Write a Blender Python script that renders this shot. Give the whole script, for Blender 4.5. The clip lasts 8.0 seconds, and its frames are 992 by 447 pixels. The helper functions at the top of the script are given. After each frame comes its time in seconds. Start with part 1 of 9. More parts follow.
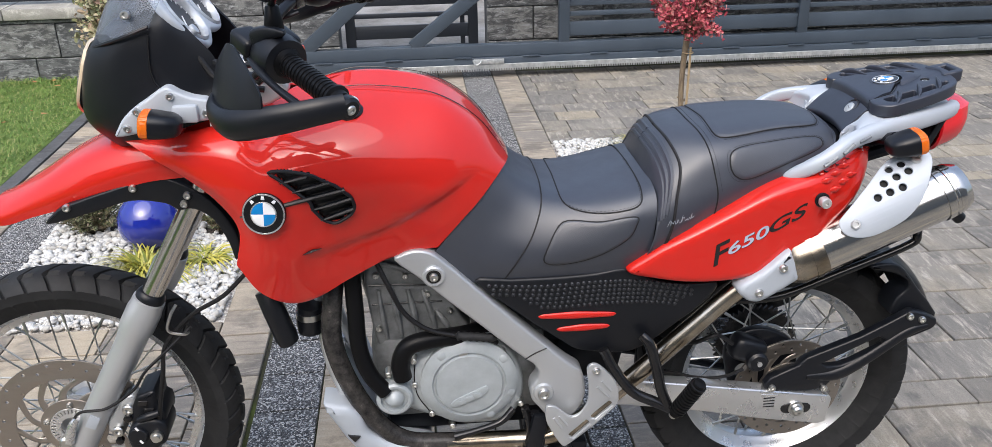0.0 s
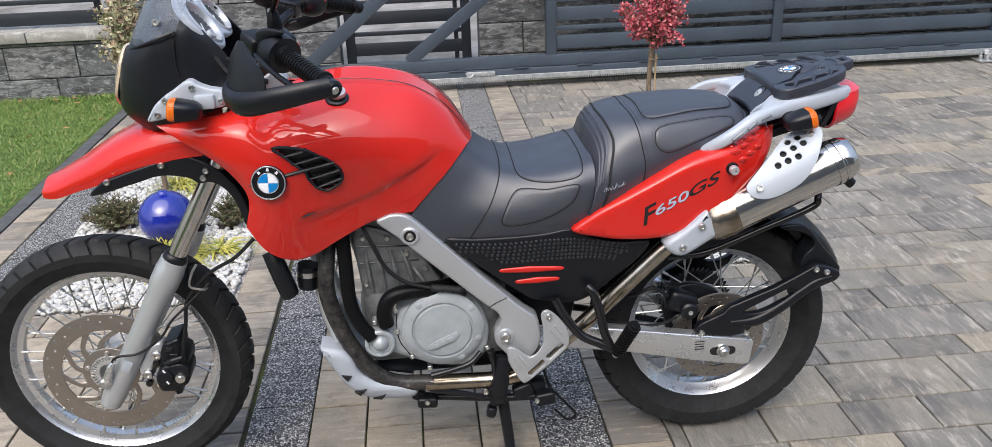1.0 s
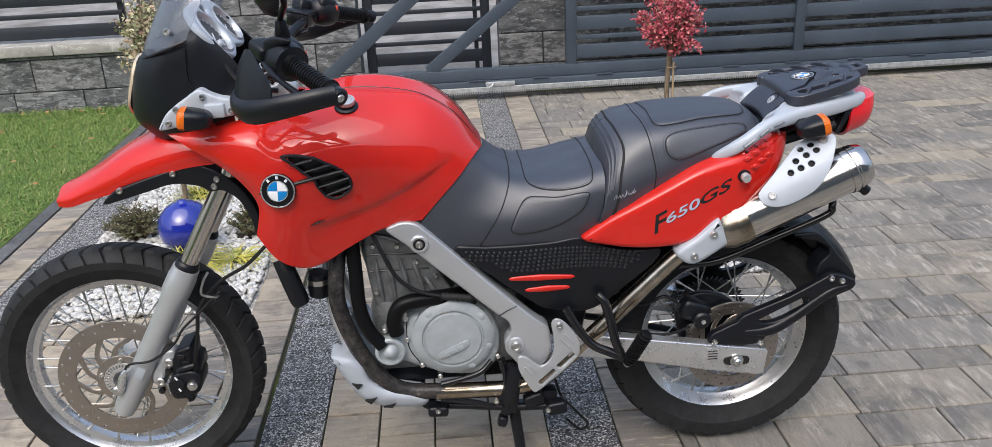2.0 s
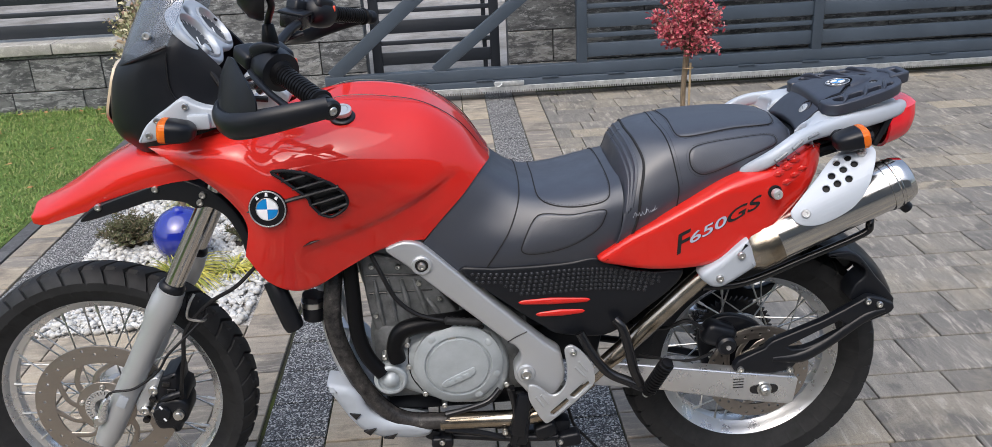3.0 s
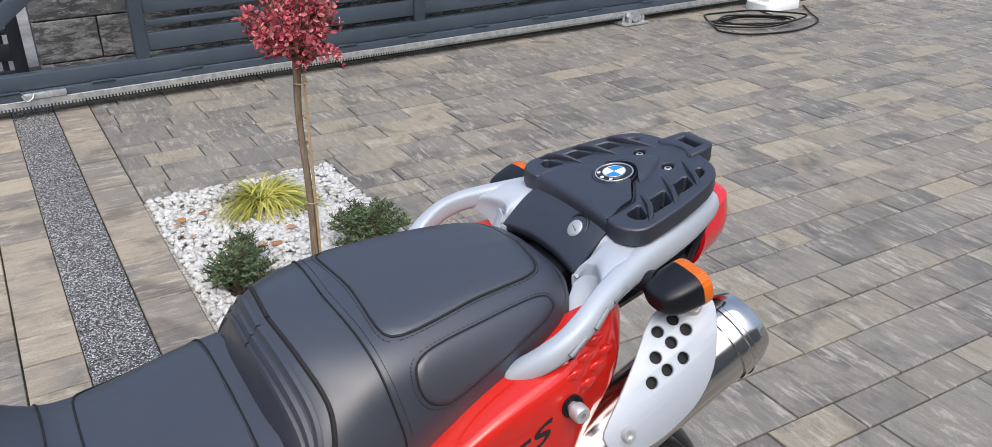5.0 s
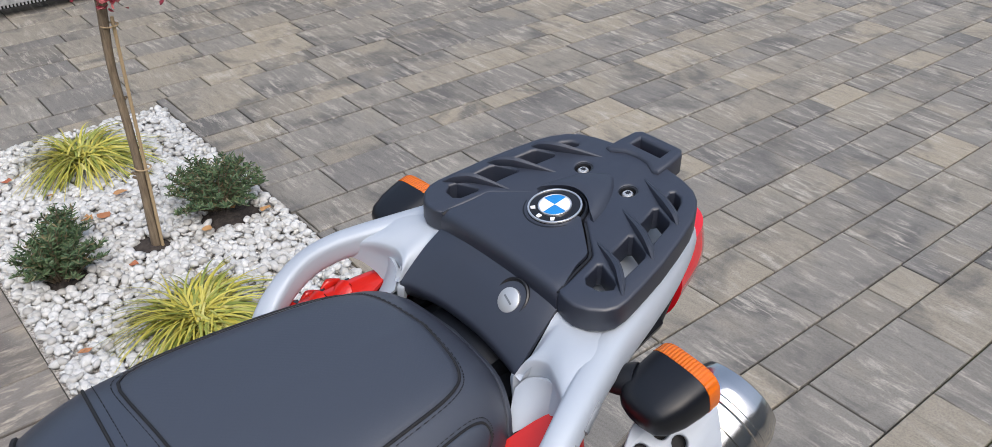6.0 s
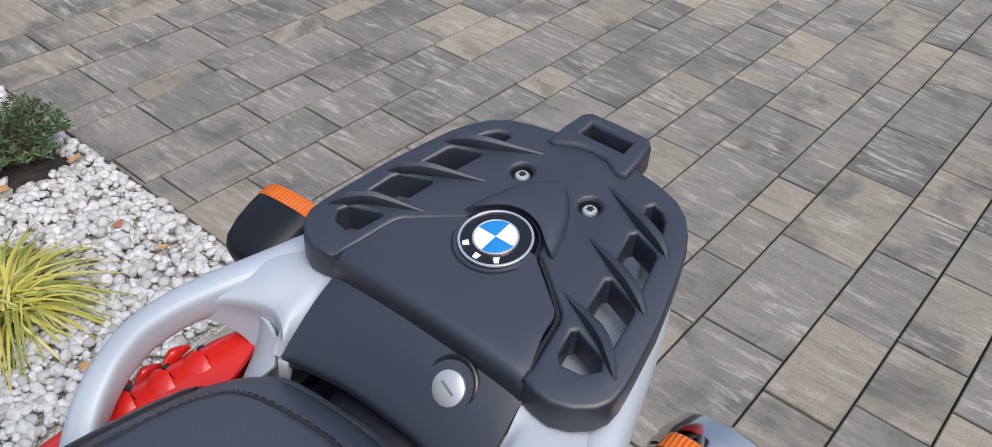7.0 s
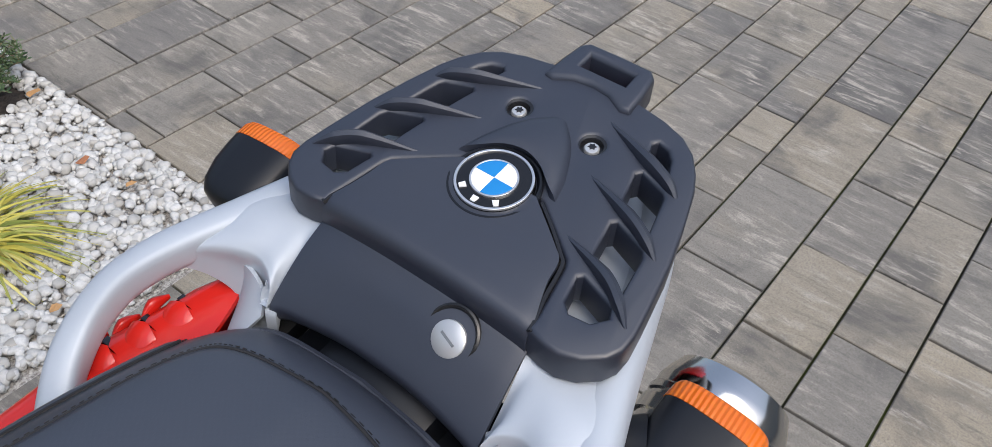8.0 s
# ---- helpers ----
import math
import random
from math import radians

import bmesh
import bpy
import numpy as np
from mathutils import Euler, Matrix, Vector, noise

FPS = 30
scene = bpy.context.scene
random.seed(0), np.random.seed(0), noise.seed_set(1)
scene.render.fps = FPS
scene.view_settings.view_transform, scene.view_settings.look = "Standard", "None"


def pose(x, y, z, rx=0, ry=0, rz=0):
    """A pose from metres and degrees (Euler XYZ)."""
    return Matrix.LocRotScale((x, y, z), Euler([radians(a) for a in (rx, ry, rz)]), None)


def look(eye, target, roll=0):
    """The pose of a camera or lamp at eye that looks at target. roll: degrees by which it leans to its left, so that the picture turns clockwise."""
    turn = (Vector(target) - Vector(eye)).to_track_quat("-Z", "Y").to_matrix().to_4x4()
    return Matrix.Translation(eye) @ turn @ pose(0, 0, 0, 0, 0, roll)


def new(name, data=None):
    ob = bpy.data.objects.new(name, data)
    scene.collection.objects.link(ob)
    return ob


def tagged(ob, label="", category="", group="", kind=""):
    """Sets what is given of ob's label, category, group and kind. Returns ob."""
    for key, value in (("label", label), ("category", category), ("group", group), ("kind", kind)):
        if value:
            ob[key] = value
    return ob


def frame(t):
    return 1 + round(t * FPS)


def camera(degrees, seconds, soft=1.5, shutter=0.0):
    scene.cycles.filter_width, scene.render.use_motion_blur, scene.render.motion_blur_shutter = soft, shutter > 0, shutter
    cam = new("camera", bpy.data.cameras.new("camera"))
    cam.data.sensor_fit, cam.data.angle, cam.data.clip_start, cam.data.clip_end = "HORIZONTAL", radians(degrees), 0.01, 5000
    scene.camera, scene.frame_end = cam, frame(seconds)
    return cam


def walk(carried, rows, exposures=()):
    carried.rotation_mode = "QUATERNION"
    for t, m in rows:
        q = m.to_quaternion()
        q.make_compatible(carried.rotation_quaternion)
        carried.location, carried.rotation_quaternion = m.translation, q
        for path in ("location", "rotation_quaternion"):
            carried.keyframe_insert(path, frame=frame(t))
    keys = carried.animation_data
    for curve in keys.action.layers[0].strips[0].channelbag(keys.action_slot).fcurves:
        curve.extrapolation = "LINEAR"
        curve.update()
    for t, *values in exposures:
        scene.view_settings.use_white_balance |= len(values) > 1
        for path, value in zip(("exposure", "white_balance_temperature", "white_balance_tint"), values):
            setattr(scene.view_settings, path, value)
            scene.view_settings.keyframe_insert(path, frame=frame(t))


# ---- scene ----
cam = camera(58.6, 8.0, 0.6)
PATH = [
    (0, (-0.007, 0.134, 1.418), (0.161, 1.954, 0.607), -1.1),
    (0.2, (0.046, 0.022, 1.424), (0.185, 1.846, 0.615), -1.3),
    (0.5, (0.056, -0.107, 1.431), (0.213, 1.72, 0.633), -1.3),
    (1, (0.052, -0.223, 1.444), (0.205, 1.617, 0.675), -2.1),
    (1.5, (0.047, -0.25, 1.446), (0.192, 1.599, 0.695), -2.3),
    (1.7, (0.062, -0.243, 1.442), (0.188, 1.608, 0.694), -2.5),
    (2.8, (0.105, -0.111, 1.428), (0.175, 1.745, 0.684), -3.1),
    (3, (0.096, -0.063, 1.424), (0.175, 1.788, 0.671), -2.9),
    (3.5, (0.072, 0.148, 1.408), (0.187, 1.988, 0.631), -2.3),
    (3.8, (0.071, 0.303, 1.422), (0.364, 2.109, 0.615), -1.1),
    (4, (0.094, 0.399, 1.417), (0.491, 2.185, 0.61), -1.4),
    (4.2, (0.137, 0.512, 1.417), (0.607, 2.275, 0.596), -2.3),
    (4.5, (0.209, 0.664, 1.414), (0.783, 2.391, 0.585), -2.7),
    (4.7, (0.24, 0.775, 1.411), (0.933, 2.446, 0.556), -1.8),
    (5, (0.26, 0.938, 1.396), (1.17, 2.488, 0.52), -0.4),
    (5.2, (0.268, 1.033, 1.397), (1.312, 2.478, 0.49), -0.1),
    (6.3, (0.511, 1.366, 1.358), (1.623, 2.585, 0.229), 1.5),
    (6.5, (0.539, 1.422, 1.348), (1.696, 2.577, 0.196), 2.4),
    (6.8, (0.565, 1.484, 1.333), (1.804, 2.506, 0.142), 3.6),
    (7, (0.574, 1.511, 1.323), (1.821, 2.432, 0.06), 4.3),
    (7.2, (0.579, 1.530, 1.314), (1.798, 2.381, -0.024), 4.7),
    (7.5, (0.581, 1.542, 1.307), (1.774, 2.358, -0.075), 5.1),
    (7.8, (0.584, 1.542, 1.307), (1.79, 2.352, -0.067), 5.5),
    (8, (0.586, 1.542, 1.307), (1.797, 2.339, -0.071), 5.7),
]
walk(cam, [(t, look(eye, target, roll)) for t, eye, target, roll in PATH], ((0.0, 0.64), (0.7, 0.65), (1.3, 0.53), (3.5, 0.46), (5.0, 0.44), (6.5, 0.3), (8.0, 0.28)))

# ---- sky and light: an overcast autumn day ----
world = bpy.data.worlds.new("overcast")
scene.world = world
world.use_nodes = True
wn = world.node_tree
wn.nodes.clear()
sky = wn.nodes.new("ShaderNodeTexSky")
sky.sky_type = "NISHITA"
sky.sun_disc = False
sky.sun_elevation = radians(48)
sky.sun_rotation = radians(200)
sky.air_density, sky.dust_density, sky.ozone_density = 1.0, 3.0, 1.0
soft_sky = wn.nodes.new("ShaderNodeHueSaturation")
soft_sky.inputs["Saturation"].default_value = 0.8
back = wn.nodes.new("ShaderNodeBackground")
back.inputs["Strength"].default_value = 0.14
wout = wn.nodes.new("ShaderNodeOutputWorld")
wn.links.new(sky.outputs[0], soft_sky.inputs["Color"])
where = wn.nodes.new("ShaderNodeTexCoord")
split = wn.nodes.new("ShaderNodeSeparateXYZ")
cloud = wn.nodes.new("ShaderNodeMapRange")  # cloud cover: brighter overhead than at the horizon
for k, v in zip((1, 2, 3, 4), (0.0, 1.0, 0.62, 2.2)):
    cloud.inputs[k].default_value = v
scale_sky = wn.nodes.new("ShaderNodeVectorMath")
scale_sky.operation = "SCALE"
wn.links.new(where.outputs["Generated"], split.inputs[0])
wn.links.new(split.outputs["Z"], cloud.inputs[0])
wn.links.new(soft_sky.outputs[0], scale_sky.inputs[0])
wn.links.new(cloud.outputs[0], scale_sky.inputs["Scale"])
wn.links.new(scale_sky.outputs[0], back.inputs["Color"])
wn.links.new(back.outputs[0], wout.inputs["Surface"])

sun = new("sun", bpy.data.lights.new("sun", "SUN"))
sun.data.energy, sun.data.angle, sun.data.color = 0.9, radians(60), (1.0, 0.97, 0.93)
sun.matrix_world = look((-1.5, -2.5, 7), (0, 0, 0))

# ---- materials ----


def material(name, colour, rough=0.5, metal=0.0, coat=0.0, spec=0.5):
    m = bpy.data.materials.new(name)
    m.use_nodes = True
    b = m.node_tree.nodes["Principled BSDF"]
    b.inputs["Base Color"].default_value = (*colour, 1)
    b.inputs["Roughness"].default_value = rough
    b.inputs["Metallic"].default_value = metal
    b.inputs["Coat Weight"].default_value = coat
    b.inputs["Coat Roughness"].default_value = 0.04
    b.inputs["Specular IOR Level"].default_value = spec
    return m


def node(m, kind, **inputs):
    n = m.node_tree.nodes.new(kind)
    for key, value in inputs.items():
        n.inputs[key.replace("_", " ")].default_value = value
    return n


def wire(m, a, b):
    m.node_tree.links.new(a, b)


def bsdf(m):
    return m.node_tree.nodes["Principled BSDF"]


def coords(m, scale=(1, 1, 1)):
    tc = node(m, "ShaderNodeTexCoord")
    mp = node(m, "ShaderNodeMapping", Scale=scale)
    wire(m, tc.outputs["Object"], mp.inputs["Vector"])
    return mp.outputs[0]


def noise_tex(m, scale, detail=4.0, rough=0.6, where=None, distortion=0.0):
    n = node(m, "ShaderNodeTexNoise", Scale=scale, Detail=detail, Roughness=rough, Distortion=distortion)
    wire(m, where or coords(m), n.inputs["Vector"])
    return n.outputs["Fac"]


def ramp(m, fac, stops):
    r = node(m, "ShaderNodeValToRGB")
    e = r.color_ramp.elements
    e[0].position, e[0].color = stops[0][0], (*stops[0][1], 1)
    e[1].position, e[1].color = stops[-1][0], (*stops[-1][1], 1)
    for p, c in stops[1:-1]:
        x = e.new(p)
        x.color = (*c, 1)
    wire(m, fac, r.inputs["Fac"])
    return r.outputs["Color"]


def mix(m, fac, a, b, how="MIX"):
    n = m.node_tree.nodes.new("ShaderNodeMix")
    n.data_type, n.blend_type = "RGBA", how
    for sock, value in ((n.inputs[0], fac), (n.inputs[6], a), (n.inputs[7], b)):
        if isinstance(value, (int, float)):
            sock.default_value = value
        elif isinstance(value, tuple):
            sock.default_value = (*value, 1)
        else:
            wire(m, value, sock)
    return n.outputs[2]


def remap(m, fac, a0, a1, b0, b1):
    n = node(m, "ShaderNodeMapRange")
    for k, v in zip((1, 2, 3, 4), (a0, a1, b0, b1)):
        n.inputs[k].default_value = v
    wire(m, fac, n.inputs[0])
    return n.outputs[0]


def bump(m, height, strength, distance):
    b = node(m, "ShaderNodeBump", Strength=strength, Distance=distance)
    wire(m, height, b.inputs["Height"])
    wire(m, b.outputs[0], bsdf(m).inputs["Normal"])
    return b


def dusty(m, amount, scale=9.0, lo=0.04):
    """Slight roughness variation: fingerprints, dust and wipe marks."""
    r0 = bsdf(m).inputs["Roughness"].default_value
    wire(m, remap(m, noise_tex(m, scale, 6, 0.65), 0.3, 0.7, max(lo, r0 - amount), r0 + amount), bsdf(m).inputs["Roughness"])


RED = material("red_gloss_paint", (0.54, 0.0135, 0.0075), 0.5, coat=1.0, spec=0.15)
bsdf(RED).inputs["Coat Roughness"].default_value = 0.025
dusty(RED, 0.08, 6)
BLACK = material("black_satin_plastic", (0.0055, 0.0066, 0.0095), 0.38, spec=0.36)
dusty(BLACK, 0.06, 14)
CARRIER = material("grained_black_plastic", (0.015, 0.019, 0.032), 0.47, spec=0.9)
dusty(CARRIER, 0.06, 14)
bump(CARRIER, noise_tex(CARRIER, 1800, 2), 0.12, 0.0003)
BLACK_SATIN = material("black_moulded_plastic", (0.02, 0.022, 0.026), 0.3)
ZINCED = material("bright_zinc", (0.55, 0.56, 0.56), 0.35, 0.6)
BLACK_GLOSS = material("black_gloss_enamel", (0.008, 0.008, 0.009), 0.2)
RUBBER = material("tyre_rubber", (0.022, 0.023, 0.025), 0.7, spec=0.4)
wire(RUBBER, ramp(RUBBER, noise_tex(RUBBER, 30, 6), [(0.3, (0.006, 0.0065, 0.0075)), (0.75, (0.019, 0.02, 0.022))]), bsdf(RUBBER).inputs["Base Color"])
bump(RUBBER, noise_tex(RUBBER, 500, 3), 0.3, 0.0006)
GRIP = material("ribbed_rubber", (0.005, 0.0052, 0.006), 0.36, spec=0.14)
LEATHER = material("black_seat_vinyl", (0.0245, 0.0295, 0.043), 0.44, spec=1.0)
vor = node(LEATHER, "ShaderNodeTexVoronoi", Scale=700.0)
wire(LEATHER, coords(LEATHER), vor.inputs["Vector"])
bump(LEATHER, vor.outputs["Distance"], 0.08, 0.0003)
dusty(LEATHER, 0.09, 11)
CARBON = material("embossed_seat_vinyl", (0.025, 0.03, 0.043), 0.44, spec=1.0)
chk = node(CARBON, "ShaderNodeTexChecker", Scale=420.0)
wire(CARBON, coords(CARBON), chk.inputs["Vector"])
bump(CARBON, chk.outputs["Fac"], 0.35, 0.0006)
THREAD = material("stitching", (0.006, 0.006, 0.007), 0.7)
SILVER = material("silver_paint", (0.48, 0.5, 0.52), 0.36, 0.55)
dusty(SILVER, 0.08, 20)
bump(SILVER, noise_tex(SILVER, 1500, 2), 0.05, 0.0003)
SILVER_PLASTIC = material("light_grey_plastic", (0.4, 0.44, 0.49), 0.5, 0.15)
dusty(SILVER_PLASTIC, 0.06, 15)
ALU = material("brushed_aluminium", (0.66, 0.67, 0.68), 0.3, 0.85)
dusty(ALU, 0.1, 25)
ENGINE = material("engine_grey_paint", (0.42, 0.46, 0.485), 0.4, 0.15)
wire(ENGINE, ramp(ENGINE, noise_tex(ENGINE, 14, 7), [(0.25, (0.27, 0.3, 0.315)), (0.7, (0.42, 0.46, 0.485))]), bsdf(ENGINE).inputs["Base Color"])
bump(ENGINE, noise_tex(ENGINE, 700, 3), 0.25, 0.0006)
CAST = material("cast_engine_metal", (0.2, 0.21, 0.212), 0.5, 0.5)
wire(CAST, ramp(CAST, noise_tex(CAST, 30, 7), [(0.25, (0.1, 0.108, 0.115)), (0.75, (0.3, 0.315, 0.325))]), bsdf(CAST).inputs["Base Color"])
bump(CAST, noise_tex(CAST, 400, 4), 0.4, 0.001)
CHROME = material("polished_steel", (0.58, 0.565, 0.54), 0.15, 1.0)
dusty(CHROME, 0.06, 18, 0.06)
# heat tint on the pipe; on the muffler's front it imitates mirrored ground
STEEL = material("heat_tinted_steel", (0.4, 0.36, 0.3), 0.24, 1.0)
wire(STEEL, ramp(STEEL, noise_tex(STEEL, 12, 6), [(0.3, (0.2, 0.16, 0.11)), (0.55, (0.42, 0.37, 0.3)), (0.8, (0.6, 0.57, 0.52))]), bsdf(STEEL).inputs["Base Color"])
BURNT = material("heat_stained_pipe", (0.007, 0.0068, 0.007), 0.26, spec=0.25)
wire(BURNT, ramp(BURNT, noise_tex(BURNT, 35, 8, 0.75), [(0.35, (0.012, 0.012, 0.013)), (0.6, (0.05, 0.047, 0.045)), (0.75, (0.16, 0.15, 0.14))]), bsdf(BURNT).inputs["Base Color"])
DISC = material("brake_disc_steel", (0.34, 0.31, 0.28), 0.35, 0.9)
dusty(DISC, 0.1, 40)
BOLT = material("zinc_bolt", (0.6, 0.6, 0.58), 0.28, 1.0)
AMBER = material("amber_lens", (0.66, 0.135, 0.008), 0.2)
bsdf(AMBER).inputs["Subsurface Weight"].default_value = 0.15
ribs = node(AMBER, "ShaderNodeTexWave", Scale=95.0)
ribs.bands_direction = "Y"
wire(AMBER, coords(AMBER), ribs.inputs["Vector"])
bump(AMBER, ribs.outputs["Fac"], 0.5, 0.0012)
REDLENS = material("red_lens", (0.62, 0.012, 0.02), 0.12, coat=0.5)
CREAM = material("clear_lamp_lens", (0.72, 0.6, 0.42), 0.12, coat=0.5)
SMOKE = material("smoked_screen", (0.5, 0.55, 0.62), 0.02)
bsdf(SMOKE).inputs["Transmission Weight"].default_value = 0.92
bsdf(SMOKE).inputs["IOR"].default_value = 1.04
bsdf(SMOKE).inputs["Coat Weight"].default_value = 0.6
GLASS = material("mirror_glass", (0.75, 0.77, 0.78), 0.02, 1.0)
WHITE = material("white_enamel", (0.8, 0.81, 0.82), 0.3)
BLUE = material("blue_enamel", (0.006, 0.2, 0.52), 0.2, coat=0.5)
DECAL = material("black_decal", (0.012, 0.012, 0.013), 0.25)
DIAL = material("dial_face", (0.05, 0.053, 0.058), 0.6)
DECAL_SILVER = material("silver_decal", (0.5, 0.55, 0.68), 0.25, 0.3)
ORANGE = material("red_switch", (0.75, 0.1, 0.05), 0.4)

ANTHRACITE = material("anthracite_powder_coat", (0.042, 0.058, 0.078), 0.38)
wire(ANTHRACITE, ramp(ANTHRACITE, noise_tex(ANTHRACITE, 3, 8), [(0.3, (0.036, 0.05, 0.068)), (0.7, (0.052, 0.07, 0.093))]), bsdf(ANTHRACITE).inputs["Base Color"])
dusty(ANTHRACITE, 0.08, 5)
bump(ANTHRACITE, noise_tex(ANTHRACITE, 1200, 2), 0.06, 0.0004)
DARK_COAT = material("dark_fence_coat", (0.016, 0.02, 0.027), 0.45)
dusty(DARK_COAT, 0.08, 5)
ZINC = material("galvanised_steel", (0.5, 0.52, 0.53), 0.45, 0.7)
wire(ZINC, ramp(ZINC, noise_tex(ZINC, 40, 5), [(0.3, (0.36, 0.38, 0.39)), (0.7, (0.6, 0.62, 0.62))]), bsdf(ZINC).inputs["Base Color"])
HOUSING = material("pale_grey_housing", (0.62, 0.65, 0.65), 0.45)
dusty(HOUSING, 0.06, 9)
CABLE = material("black_cable_sheath", (0.009, 0.009, 0.01), 0.42, spec=0.3)
GLAZE = material("cobalt_glaze", (0.008, 0.018, 0.24), 0.05, coat=1.0)
dusty(GLAZE, 0.02, 12, 0.02)


def stone_piece(name, tones, dark, grain=(3.5, 26, 10), rough=0.82, fleck=0.6, vein=(0.45, 0.7), patch=None, patchy=0.45):
    """A concrete stone whose tone differs from piece to piece, with streaks and stains."""
    m = material(name, tones[0], rough)
    info = node(m, "ShaderNodeObjectInfo")
    geo = node(m, "ShaderNodeNewGeometry")
    rnd = node(m, "ShaderNodeMath")
    rnd.operation = "ADD"
    wire(m, info.outputs["Random"], rnd.inputs[0])
    wire(m, geo.outputs["Random Per Island"], rnd.inputs[1])
    frac = node(m, "ShaderNodeMath")
    frac.operation = "FRACT"
    wire(m, rnd.outputs[0], frac.inputs[0])
    tc = node(m, "ShaderNodeTexCoord")
    shift = node(m, "ShaderNodeVectorMath")
    shift.operation = "SCALE"
    shift.inputs["Scale"].default_value = 37.0
    comb = node(m, "ShaderNodeCombineXYZ")
    for k in range(3):
        wire(m, frac.outputs[0], comb.inputs[k])
    wire(m, comb.outputs[0], shift.inputs[0])
    add = node(m, "ShaderNodeVectorMath")
    add.operation = "ADD"
    wire(m, geo.outputs["Position"], add.inputs[0])
    wire(m, shift.outputs[0], add.inputs[1])
    mp = node(m, "ShaderNodeMapping", Scale=grain)
    wire(m, add.outputs[0], mp.inputs["Vector"])
    n = len(tones)
    base = ramp(m, frac.outputs[0], [((k + 0.5) / n, c) for k, c in enumerate(tones)])
    streak = noise_tex(m, 1.0, 9, 0.72, mp.outputs[0], 0.6)
    col = mix(m, remap(m, streak, vein[0], vein[1], 0.0, 0.85), base, dark, "MIX")
    pale = noise_tex(m, 2.3, 9, 0.75, mp.outputs[0], 0.4)
    col = mix(m, remap(m, pale, 0.52, 0.63, 0.0, fleck), col, tuple(min(1, c * 1.85) for c in tones[0]), "MIX")
    if patch:
        wide = noise_tex(m, 0.4, 9, 0.74, mp.outputs[0], 1.2)
        col = mix(m, remap(m, wide, 0.53, 0.6, 0.0, patchy), col, patch, "MIX")
    blot = noise_tex(m, 9, 6, 0.65, add.outputs[0], 0.8)
    col = mix(m, remap(m, blot, 0.5, 0.72, 0.0, 0.5), col, tuple(c * 0.5 for c in tones[0]), "MIX")
    fine = noise_tex(m, 160, 6, 0.8, add.outputs[0])
    col = mix(m, remap(m, fine, 0.35, 0.72, 0.0, 0.62), col, tuple(c * 0.45 for c in tones[0]), "MIX")
    wire(m, col, bsdf(m).inputs["Base Color"])
    wire(m, remap(m, streak, 0.3, 0.7, rough - 0.12, rough + 0.08), bsdf(m).inputs["Roughness"])
    bump(m, fine, 0.5, 0.0016)
    return m


